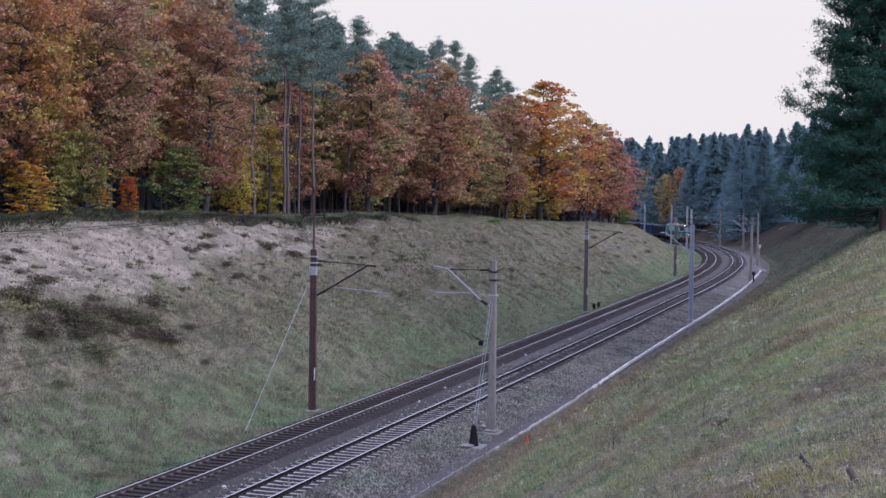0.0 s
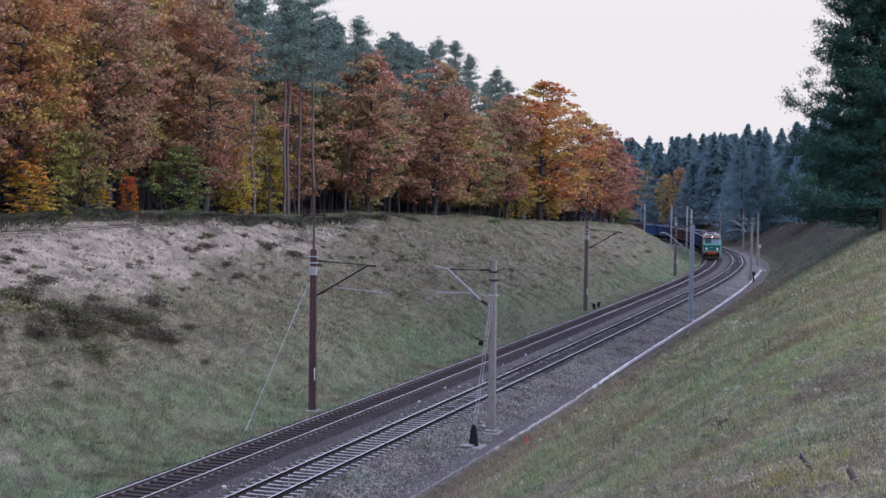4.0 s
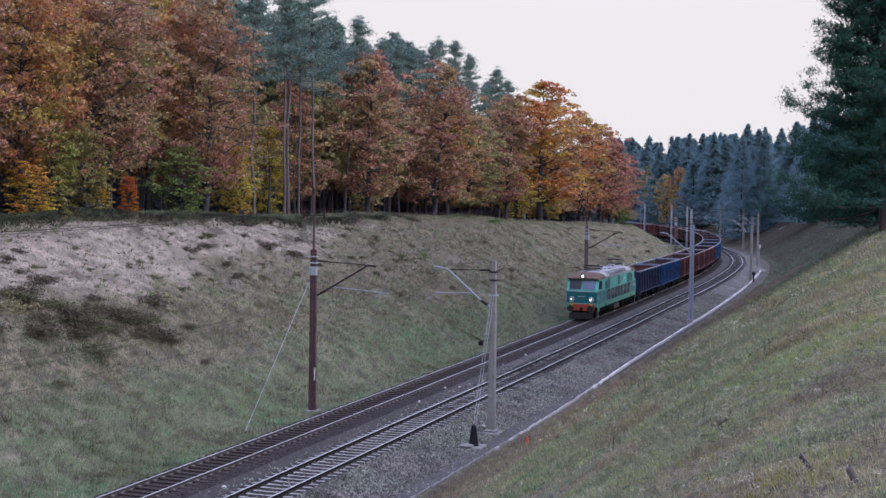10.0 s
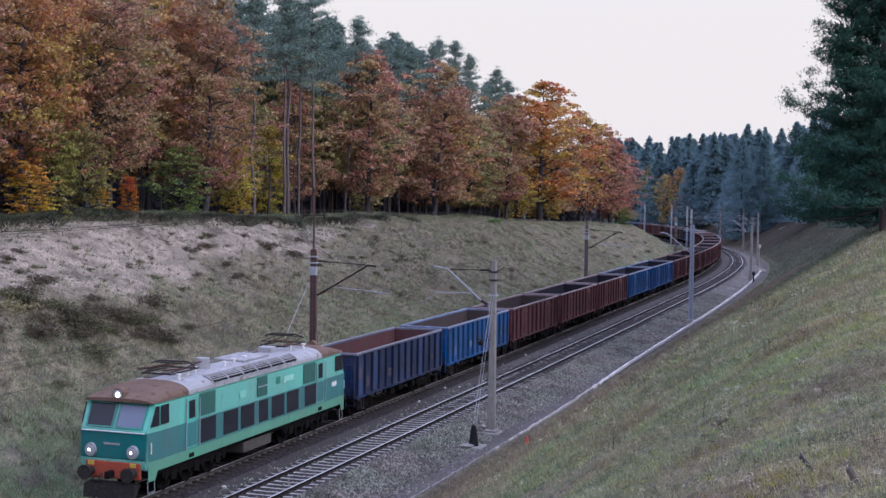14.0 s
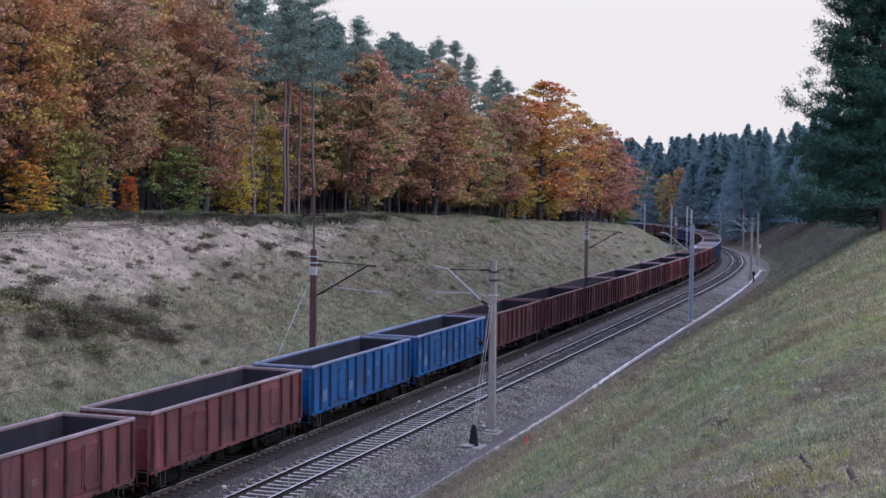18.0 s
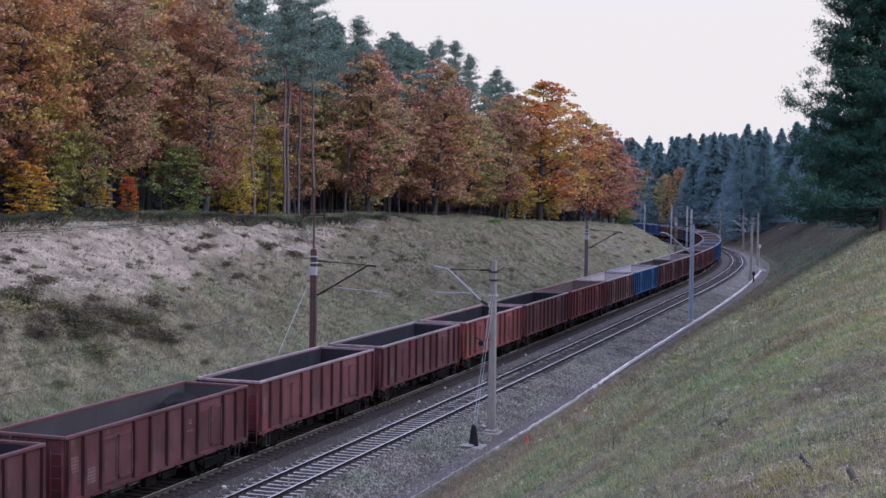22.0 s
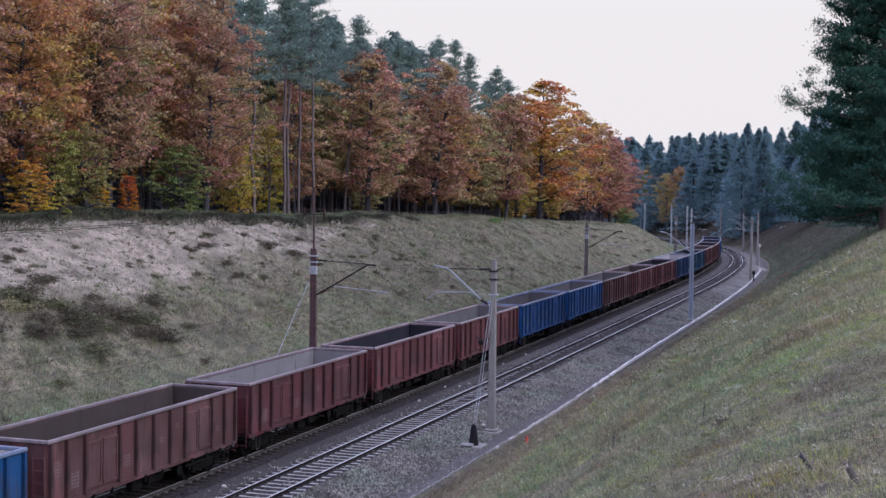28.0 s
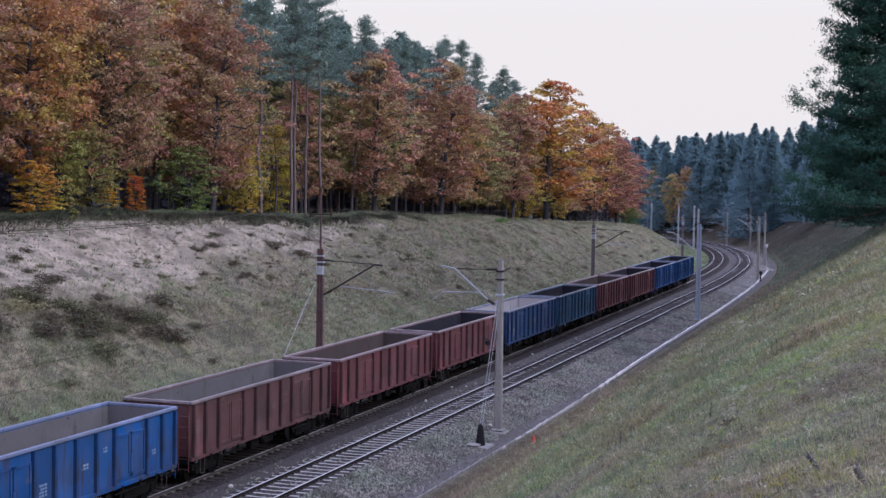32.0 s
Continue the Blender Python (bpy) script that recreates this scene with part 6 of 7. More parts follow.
def edge_of_wood():
    """The front trees along the top of the bank."""
    say = {ROSY: "autumn oak with rosy red-brown leaves at the end of the wood", AMBER: "autumn oak with orange-brown leaves at the top of the bank", RUSSET: "autumn oak with russet-brown leaves at the top of the bank", COPPER: "autumn oak with pale copper leaves at the top of the bank",
           OLIVE: "oak with olive and yellowing leaves at the top of the bank", ORANGE: "large oak with bright orange autumn leaves"}
    for k, s, lat, h, w, c in ((2, 22, -24.5, 16, 1.0, AMBER), (0, 27, -25.0, 16.5, 0.95, RUSSET), (1, 32.0, -23.5, 15.5, 0.95, AMBER), (2, 38, -26.5, 17.5, 1.0, AMBER),
                               (3, 41.5, -24.5, 17, 0.90, RUSSET), (0, 47.0, -26.8, 17.2, 0.95, OLIVE), (1, 52.2, -26.8, 17.2, 0.9, AMBER), (2, 54.25, -23.2, 16.8, 0.95, RUSSET), (3, 59.0, -26.5, 16.0, 0.8, COPPER)):
        tree(OAKS_NEAR[k], s, lat, h, 16, w, c, "oak_tree", say[c], group="trees at the wood's edge")
    for k, s, lat, h, w, c in ((3, 80, -28.0, 12.5, 0.75, COPPER), (0, 87.2, -23.0, 15.8, 1.0, COPPER), (1, 97, -26.5, 15.0, 0.9, OLIVE), (2, 108.2, -23.3, 16.9, 1.1, RUSSET),
                               (3, 117, -24.5, 14.5, 1.0, AMBER), (0, 126, -24.5, 13.5, 0.95, OLIVE), (1, 136, -22.5, 16.8, 0.95, RUSSET), (2, 70, -29, 12, 0.8, OLIVE), (3, 146, -26, 17, 1.0, OLIVE)):
        tree(OAKS[k], s, lat, h, 16, w, c, "oak_tree", say[c], group="trees at the wood's edge")
    for k, s, lat, h, w, c in ((1, 152, -21.5, 20.0, 1.7, ORANGE), (2, 170, -24, 18.5, 1.25, COPPER), (3, 190, -21.5, 19.0, 1.35, AMBER), (0, 206, -19.5, 17.5, 1.3, ROSY),
                               (1, 222, -18.2, 16.0, 1.3, ROSY), (2, 236, -17.0, 13.5, 1.2, ROSY), (3, 246, -17.5, 12, 1.0, ROSY)):
        tree(OAKS[k], s, lat, h, 16, w, c, "oak_tree", say[c], group="trees at the wood's edge")
    for k, s, lat, h in ((0, 62.75, -23.2, 18.4), (1, 70.25, -24.0, 20.2), (2, 71.25, -24.1, 19.6), (0, 77.75, -26.0, 19.5), (1, 76.5, -24, 20.4), (2, 86.5, -25.0, 19.3), (0, 66, -29, 20.5)):
        tree(PINES[k], s, lat, h, 18, 1.15, PINE_C, "pine_tree", "tall pine with a bare straight trunk", group="pines in the wood")
    for s, lat, h, w, c, words in ((30.3, -21.8, 3.0, 0.85, (0.54, 0.28, 0.085), "low orange-yellow bush at the edge of the bank"), (33.5, -22.6, 6.0, 1.1, (0.27, 0.22, 0.085), "olive yellow young tree at the edge of the bank"),
                                   (37.5, -22.6, 5.4, 1.0, (0.25, 0.205, 0.09), "olive yellow young tree at the edge of the bank"), (42.2, -22.4, 2.6, 0.45, (0.46, 0.13, 0.05), "small orange-red bush at the edge of the bank"),
                                   (49.8, -22.6, 4.6, 1.3, (0.20, 0.225, 0.085), "young green tree at the edge of the bank"), (57.6, -22.0, 5.2, 0.75, (0.50, 0.32, 0.10), "golden-yellow young tree at the edge of the bank"),
                                   (73.5, -27.5, 7.5, 1.3, (0.40, 0.28, 0.08), "young yellow tree under the pines"), (66, -26.5, 8.0, 1.2, (0.42, 0.29, 0.085), "young yellow tree under the pines"),
                                   (39.4, -23.0, 2.4, 0.6, (0.55, 0.27, 0.06), "small orange bush under the oaks"), (93, -25.5, 4.5, 1.2, OLIVE, "young yellowing tree under the oaks"),
                                   (141, -22.5, 6.0, 1.6, (0.42, 0.27, 0.09), "young yellow tree under the oaks"), (162, -22.5, 6.5, 1.8, (0.42, 0.28, 0.10), "young yellow tree under the oaks"),
                                   (216, -15.6, 3.0, 1.2, (0.20, 0.24, 0.08), "small green bush at the end of the wood")):
        tree(YOUNG[int(s) % 2], s, lat, h, 5, w, c, "young_tree", words, group="young trees at the wood's edge")


def deep_wood():
    """The wood behind: oaks and pines, darker for standing close."""
    r = random.Random(8)
    for i in range(78):
        s, lat = 4 + i * 3.0 + r.uniform(-2, 2), -r.uniform(28, 37)
        tall = r.uniform(14.5, 17.0)
        c = r.choice((RUSSET, RUSSET, OLIVE, COPPER))
        if 56 < s < 130 or r.random() < 0.25:
            tree(PINES_DEEP[i % 2], s, lat - 4, tall + (5.0 if s > 80 else 3.0), 18, r.uniform(1.2, 1.5), PINE_C, "pine_tree", "tall pine inside the wood", group="pines in the wood")
        if not 60 < s < 84:
            tree(OAKS_DEEP[i % 3], s, lat, tall - (2.0 if s > 90 else 0), 16, r.uniform(0.7, 0.95), c, "oak_tree", "autumn oak inside the wood", group="trees in the wood")
    for i in range(44):
        s, lat = r.uniform(0, 290), -r.uniform(40, 62)
        tree(PINES_DEEP[i % 2], s, lat, r.uniform(18, 22), 18, r.uniform(1.2, 1.6), PINE_C, "pine_tree", "tall pine inside the wood", group="pines in the wood")


def bare_stems():
    """Thin straight stems of the young trees that stand in the shade of the wood."""
    r = random.Random(19)
    limbs = Limbs()
    for i in range(220):
        s, lat = r.uniform(5, 260), -r.uniform(25, 40)
        x, y, z = spot(s, lat)
        h = r.uniform(5, 9)
        limbs.add(np.array([(x, y, z - 0.2), (x + r.gauss(0, .15), y + r.gauss(0, .15), z + h / 2), (x + r.gauss(0, .3), y, z + h)]), (r.uniform(0.06, 0.13), 0.06, 0.03), 5)
    tagged(new("thin_stems", limbs.mesh("thin_stems", BARK)), "thin dark stems of young trees in the wood", "trees", kind="stuff")


def far_wood():
    """Conifers round the outside of the bend, with haze put into their colour."""
    r = random.Random(4)
    for i in range(260):
        s = r.uniform(225, 460)
        lat = r.uniform(22, 62) if s < 275 else r.uniform(13.5, 70) if s < 330 else r.uniform(13, 90)
        tree(CONIFERS[i % 4] if lat < 42 else CONIFERS_DEEP[i % 2], s, lat, r.uniform(17.5, 23) + 0.05 * max(0, lat - 25), 16, r.uniform(1.6, 2.3), HAZY_PINE, "conifer", "haze-pale blue-green conifer on the hillside", group="conifers of the hillside wood")
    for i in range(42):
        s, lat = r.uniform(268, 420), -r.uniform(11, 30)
        tree(CONIFERS[i % 4], s, lat, r.uniform(9, 14), 16, r.uniform(0.9, 1.3), HAZY_PINE, "conifer", "haze-pale blue-green conifer beyond the bend", group="conifers beyond the bend")
    # young conifers added to cover the dark floor under the trees
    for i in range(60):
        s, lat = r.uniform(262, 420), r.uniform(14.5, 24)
        tree(CONIFERS_DEEP[i % 2], s, lat, r.uniform(5, 10), 16, r.uniform(0.6, 1.0), HAZY_PINE, "conifer", "haze-pale young conifer at the foot of the hillside", group="young conifers of the hillside")
    tree(OAKS[0], 330, 13.3, 16.5, 16, 0.8, (0.42, 0.255, 0.15), "birch_tree", "yellow-orange autumn birch before dark conifers")
    tree(OAKS[1], 335, 11.8, 16, 16, 0.75, (0.42, 0.30, 0.17), "birch_tree", "slender yellow autumn birch before dark conifers")
    tree(OAKS_DEEP[2], 352, 13.5, 17, 16, 0.7, (0.20, 0.20, 0.09), "birch_tree", "greenish autumn birch before dark conifers")


def slope_pines():
    big, wide, spare = bushy_pine(41), bushy_pine(42, 20.0, 5.5, 20, 6, 18, 0.08, 0.8), bushy_pine(43, 20.0, 5.5, 16, 6, 12, 0.12, 1.0)
    for kind, s, lat, h, base, w, words in ((big, 60, 25.3, 31.0, 22, 1.16, "large dark pine branched almost to the ground"), (spare, 67, 34.0, 26.0, 20, 1.25, "dark pine close behind the large one"),
                                            (wide, 80, 25.0, 13.0, 20, 1.25, "broad dark pine at the top of the grassy slope"), (spare, 120, 23.5, 8.0, 20, 0.9, "low dark pine on the grassy slope"), (spare, 140, 22.5, 7.5, 20, 0.9, "low dark pine on the grassy slope"), (spare, 105, 24.8, 9.0, 20, 0.95, "low dark pine at the top of the grassy slope"),
                                            (wide, 88, 29.0, 17.5, 20, 1.0, "dark pine at the top of the grassy slope"), (wide, 112, 28.0, 13.0, 20, 0.85, "smaller dark pine at the top of the grassy slope"),
                                            (spare, 132, 33.0, 15.0, 20, 0.9, "dark pine behind the grassy slope"), (spare, 160, 31.0, 13.0, 20, 0.9, "dark pine behind the grassy slope"),
                                            (spare, 190, 30.0, 12.0, 20, 0.8, "dark pine behind the grassy slope")):
        tree(kind, s, lat, h, base, w, BLUE_PINE, "pine_tree", words)


def undergrowth():
    """Filler saplings and brushwood that close the wood's gaps, in the colour of its shade."""
    rng = np.random.default_rng(91)
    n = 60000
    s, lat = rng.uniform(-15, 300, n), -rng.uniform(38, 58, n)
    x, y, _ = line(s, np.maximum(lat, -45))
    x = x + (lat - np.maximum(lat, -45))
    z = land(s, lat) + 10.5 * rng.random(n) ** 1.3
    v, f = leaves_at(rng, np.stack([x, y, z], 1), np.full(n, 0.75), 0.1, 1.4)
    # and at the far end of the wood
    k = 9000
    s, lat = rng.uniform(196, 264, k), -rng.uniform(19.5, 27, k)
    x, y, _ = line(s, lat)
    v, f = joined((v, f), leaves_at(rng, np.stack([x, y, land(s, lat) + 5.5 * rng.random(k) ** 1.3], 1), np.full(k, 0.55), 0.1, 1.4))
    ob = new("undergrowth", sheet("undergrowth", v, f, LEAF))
    # the dark bluish shade of the wood is put into this colour
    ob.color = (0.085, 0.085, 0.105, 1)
    tagged(ob, "brushwood filling the wood's gaps, coloured for its shade", "undergrowth", kind="stuff")


def tall_backs():
    """Tall pines whose tops show over the oaks."""
    for k, (s, lat, h) in enumerate(((88, -38, 22), (96, -36, 21), (103, -39, 22), (112, -37, 22), (120, -36, 21.5), (128, -38, 22), (137, -35, 22.5), (147, -33, 22), (152, -38, 22), (163, -34, 21), (116, -42, 23), (140, -43, 23), (92, -31, 19.0), (100, -32, 19.5), (108, -31, 20.0), (115, -31, 21.1), (118.5, -30, 20.2), (131.5, -32, 22.3), (133.5, -31, 23.4), (147, -33, 25), (151, -31, 23.2), (157, -30, 21.9), (162, -29, 20.5), (85, -33, 19.5))):
        tree(PINES[k % 3], s, lat, h, 18, 1.12, PINE_C, "pine_tree", "tall dark pine rising over the oaks", group="pines in the wood")


undergrowth()
edge_of_wood()
tall_backs()
deep_wood()
bare_stems()
far_wood()
slope_pines()


# ---- grass, heather and what lies in it ----
def blades(name, label, n, s, lat, tall, wide, colour, lean=0.35, seed=1, material=None):
    """n upright blades at s and lat, one three-cornered leaf each."""
    rng = np.random.default_rng(seed)
    x, y, _ = line(s, lat)
    z = land(s, lat) - 0.02
    a = rng.uniform(0, 6.283, n)
    h = np.asarray(tall) * rng.uniform(0.45, 1.3, n)
    w = np.asarray(wide) * rng.uniform(0.6, 1.4, n) / 2
    foot = np.stack([x, y, z], 1)
    side = np.stack([np.cos(a) * w, np.sin(a) * w, 0 * w], 1)
    tip = foot + np.stack([rng.normal(size=n) * lean * h, rng.normal(size=n) * lean * h, h], 1)
    v = np.stack([foot - side, foot + side, tip], 1).reshape(-1, 3)
    ob = new(name, sheet(name, v, np.arange(n * 3).reshape(-1, 3), material or BLADE))
    ob.color = (*colour, 1)
    return tagged(ob, label, "grass", kind="stuff")


def scatter(n, s0, s1, l0, l1, seed, crowd=1.0, mask=None, even=0.15):
    """Places in clumps; crowd above 1 draws them towards s0."""
    rng = np.random.default_rng(seed)
    s = s0 + (s1 - s0) * rng.random(n * 4) ** crowd
    lat = rng.uniform(l0, l1, n * 4)
    keep = rng.random(n * 4) < even + (1 - even) * smooth(0.35, 0.65, mottle(s / 1.3, lat / 0.7, seed) * 0.5 + mottle(s / 5.0, lat / 2.5, seed + 1) * 0.5)
    if mask is not None:
        keep &= rng.random(n * 4) < mask(s, lat)
    s, lat = s[keep][:n], lat[keep][:n]
    return len(s), s, lat


def bank_sand(s, lat):
    up = (-lat - 3.1) / ((crest_left(s) + 0.42) / 0.56)
    return 1 - 0.84 * smooth(0.46, 0.68, up) * (1 - smooth(55, 80, s)) * (1 - smooth(1.01, 1.03, up))


STRAW_C, DULL, PALE_C = (0.35, 0.285, 0.19), (0.23, 0.196, 0.148), (0.40, 0.35, 0.27)


def seen_slope(s, lat):
    """Thick grass where the camera sees the near slope, thin outside its view."""
    return 0.22 + 0.78 * smooth(-1.0, 1.0, lat - (24.5 - 0.5 * (s + 29))) * (1 - 0.7 * smooth(27.5, 29.5, lat))


def patchy(seed, low=0.0):
    """More where broad noise is high."""
    return lambda s, lat: low + (1 - low) * smooth(0.42, 0.62, mottle(s / 5.0, lat / 2.2, seed) * 0.6 + mottle(s / 1.6, lat / 0.7, seed + 3) * 0.4)


BROWN_C = (0.165, 0.122, 0.085)


def tussocks(name, label, n, s0, s1, l0, l1, colour, tall, wide, seed, mask=None, crowd=1.0, each=14, loose=0.05, material=None):
    """Tufts of long blades that bend outwards and down the slope."""
    n, s, lat = scatter(n, s0, s1, l0, l1, seed, crowd, mask, 0.6)
    rng = np.random.default_rng(seed + 5)
    size = rng.uniform(0.55, 1.4, n)
    pick = np.repeat(np.arange(n), each)
    k = len(pick)
    a = rng.uniform(0, 6.283, k)
    r = np.abs(rng.normal(size=k)) * loose * size[pick]
    x, y, _ = line(s, lat)
    h0 = np.interp(s, LINE_S, LINE_H)
    down = np.where(lat > 0, -1.0, 1.0)
    foot = np.stack([x[pick] + np.cos(a) * r, y[pick] + np.sin(a) * r, land(s, lat)[pick] - 0.03], 1)
    h = tall * size[pick] * rng.uniform(0.5, 1.2, k)
    bow = h * rng.uniform(0.0, 0.75, k)
    fall = 0.04 * h * down[pick]
    tip = foot + np.stack([np.cos(a) * bow + fall * np.sin(h0)[pick], np.sin(a) * bow - fall * np.cos(h0)[pick], h], 1)
    w = wide * rng.uniform(0.6, 1.4, k) / 2
    turn = rng.uniform(0, 6.283, k)
    side = np.stack([np.cos(turn) * w, np.sin(turn) * w, 0 * w], 1)
    v = np.stack([foot - side, foot + side, tip], 1).reshape(-1, 3)
    ob = new(name, sheet(name, v, np.arange(k * 3).reshape(-1, 3), material or SLOPE_BLADE))
    ob.color = (*colour, 1)
    return tagged(ob, label, "grass", kind="stuff")


def near(*spots_):
    """Close to some places: each s, lat and reach along the slope."""
    return lambda s, lat: np.clip(sum(np.exp(-((s - a) / r) ** 2 - ((lat - b) / (r * 0.35 + 0.2)) ** 2) for a, b, r in spots_), 0, 1)


TEAL_PATCH = near((0.9, 20.8, 6), (1.7, 22.8, 5), (8, 22.5, 8), (-2.7, 25.2, 3), (12, 23.5, 8), (-8, 21.8, 4))
YELLOW_PATCH = near((21.4, 23.2, 4), (-15.4, 26.2, 1.6), (-16.1, 25.5, 1.5), (-21.2, 25.7, 0.8), (-13, 25.6, 1.5), (-8, 25.8, 2.5), (4, 25.5, 4), (-28.9, 26.3, 0.5), (-28.3, 26.5, 0.4), (-18.6, 26.6, 1.0))
GREY_STRAW, DEAD, GREEN_G, OLIVE_G = (0.37, 0.32, 0.215), (0.25, 0.195, 0.145), (0.195, 0.205, 0.112), (0.29, 0.265, 0.125)
def over_foot(mask):
    """Keeps the brown foot of the slope free of a kind of grass."""
    return lambda s, lat: mask(s, lat) * (0.12 + 0.88 * smooth(10.8, 14.0, lat))


for i, (colour, words, share, mask) in enumerate(((STRAW_C, "long dry straw-coloured tufts of the near slope", 0.26, over_foot(patchy(501, 0.6))), (GREY_STRAW, "long grey withered tufts of the near slope", 0.26, over_foot(patchy(507, 0.6))),
                                                 (DEAD, "brown dead tufts of the near slope", 0.20, patchy(511, 0.55)), (GREEN_G, "green grass tufts of the near slope", 0.22, lambda s, lat: np.clip(0.3 + 0.3 * patchy(517)(s, lat) + TEAL_PATCH(s, lat), 0, 1) * smooth(12.5, 16.0, lat)),
                                                 (OLIVE_G, "olive grass tufts of the near slope", 0.16, lambda s, lat: np.clip(0.25 + 0.4 * patchy(523)(s, lat) + 0.8 * YELLOW_PATCH(s, lat), 0, 1) * smooth(12.0, 15.0, lat)))):
    tussocks("slope_tufts", words, int(11000 * share), -31, -13, 22.5, 28.5, colour, 0.075, 0.0055, 600 + i, lambda s, lat: seen_slope(s, lat) * mask(s, lat), 1.25, 15, 0.045)
    tussocks("slope_tufts", words, int(15000 * share), -14, 14, 10.5, 28, colour, 0.13, 0.0105, 620 + i, mask, 1.1, 14, 0.07)
    # duller than the nearer tufts: slope shade is put into the colour
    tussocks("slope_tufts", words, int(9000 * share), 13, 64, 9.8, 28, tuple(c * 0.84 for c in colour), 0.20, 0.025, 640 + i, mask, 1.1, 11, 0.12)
tussocks("slope_tufts", "blue-green grass patch of the near slope", 2600, -12, 24, 18, 26.5, (0.170, 0.205, 0.140), 0.13, 0.012, 661, lambda s, lat: 0.9 * TEAL_PATCH(s, lat), 1.0, 12, 0.07)
tussocks("slope_tufts", "yellow-green weeds of the near slope", 2200, -31, 27, 22, 27.5, (0.31, 0.295, 0.09), 0.09, 0.009, 671, YELLOW_PATCH, 1.4, 12, 0.06)
tussocks("slope_tufts", "brown withered tufts along the foot of the slope", 3400, 4, 120, 9.6, 14.0, (0.235, 0.172, 0.140), 0.22, 0.028, 681, lambda s, lat: 1 - 0.8 * smooth(11.5, 14.0, lat), 1.0, 11, 0.14, DRY_BLADE)
for i, (colour, words, count, tall, mask) in enumerate(((STRAW_C, "dry straw-coloured grass of the near slope", 90000, 0.085, over_foot(patchy(401, 0.6))), (DULL, "dull grey-brown grass of the near slope", 70000, 0.085, over_foot(lambda s, lat: 1.0)),
                                                       ((0.160, 0.176, 0.095), "short green grass of the near slope", 50000, 0.07, lambda s, lat: np.clip(patchy(407, 0.6)(s, lat) * 0.5 + 0.6 * lush(s, lat), 0, 1) * smooth(11.5, 15.0, lat)), (PALE_C, "pale seed stalks in the near slope's grass", 18000, 0.2, over_foot(patchy(411, 0.4))),
                                                       ((0.205, 0.160, 0.115), "brown withered weeds of the near slope", 35000, 0.09, lambda s, lat: np.clip(patchy(423, 0.5)(s, lat) + 0.3 * smooth(21, 25, lat) * smooth(5, 40, s), 0, 1)))):
    n, s, lat = scatter(count, -31, 60, 9.3, 31, 200 + i, 1.8, (lambda s, lat: seen_slope(s, lat) * (1 if mask is None else mask(s, lat))), 0.6)
    blades("slope_grass", words, n, s, lat, tall * (0.5 + 0.5 * smooth(-32, -5, s) + 0.6 * smooth(-5, 40, s)), (0.5 if tall > 0.15 else 1.0) * (0.008 + 0.00045 * (s + 31)), colour, 0.55, 300 + i, SLOPE_BLADE)
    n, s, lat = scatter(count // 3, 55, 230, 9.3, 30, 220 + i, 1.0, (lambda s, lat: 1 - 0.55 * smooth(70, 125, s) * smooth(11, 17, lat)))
    # scaled down for the pines' shade as well as a greener tone
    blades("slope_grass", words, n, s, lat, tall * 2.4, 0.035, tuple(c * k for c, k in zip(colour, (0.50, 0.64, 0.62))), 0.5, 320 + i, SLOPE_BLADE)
for i, (colour, words, count, tall) in enumerate((((0.225, 0.193, 0.138), "dry straw-coloured grass of the far bank", 40000, 0.24), (DULL, "dull grey-brown grass of the far bank", 26000, 0.22), ((0.145, 0.200, 0.095), "green grass at the foot of the far bank", 56000, 0.15),
                                                 (BROWN_C, "brown withered weeds of the far bank", 14000, 0.2))):
    foot = (lambda s, lat: smooth(-10, -4, lat) * 0.9 + 0.1) if i == 2 else bank_sand
    n, s, lat = scatter(int(count * 1.6), 2, 140, -22, -1.5, 240 + i, 1.3, foot)
    blades("bank_grass", words, n, s, lat, tall, 0.026, colour, 0.6, 340 + i)
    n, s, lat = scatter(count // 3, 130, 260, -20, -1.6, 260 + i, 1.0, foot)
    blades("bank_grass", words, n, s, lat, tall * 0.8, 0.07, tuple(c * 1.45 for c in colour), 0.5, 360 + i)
upper = lambda s, lat: smooth(3.5, 8.0, -lat)
for i, (colour, words, count, mask) in enumerate((((0.245, 0.218, 0.155), "long straw-coloured tufts of the far bank", 4200, lambda s, lat: bank_sand(s, lat) * upper(s, lat) * patchy(701, 0.1)(s, lat)), ((0.20, 0.185, 0.115), "olive grass tufts of the far bank", 2600, lambda s, lat: bank_sand(s, lat) * patchy(707, 0.05)(s, lat)),
                                                 ((0.13, 0.108, 0.086), "dark dead tufts of the far bank", 1500, lambda s, lat: bank_sand(s, lat) * upper(s, lat) * patchy(713, 0.0)(s, lat)), ((0.20, 0.205, 0.085), "yellowish grass tufts of the far bank", 1500, lambda s, lat: bank_sand(s, lat) * near((28.8, -12.7, 6), (30, -11.3, 6), (36.6, -10.3, 6), (60, -12, 12))(s, lat)))):
    tussocks("bank_tufts", words, count, 4, 120, -21, -3.0, colour, 0.22, 0.034, 720 + i, mask, 1.3, 11, 0.16)
tussocks("sand_tufts", "small dark tufts on the bare sand", 800, 8, 76, -20.5, -12, (0.10, 0.088, 0.066), 0.14, 0.03, 741, lambda s, lat: 1.1 - bank_sand(s, lat), 1.0, 16, 0.16)


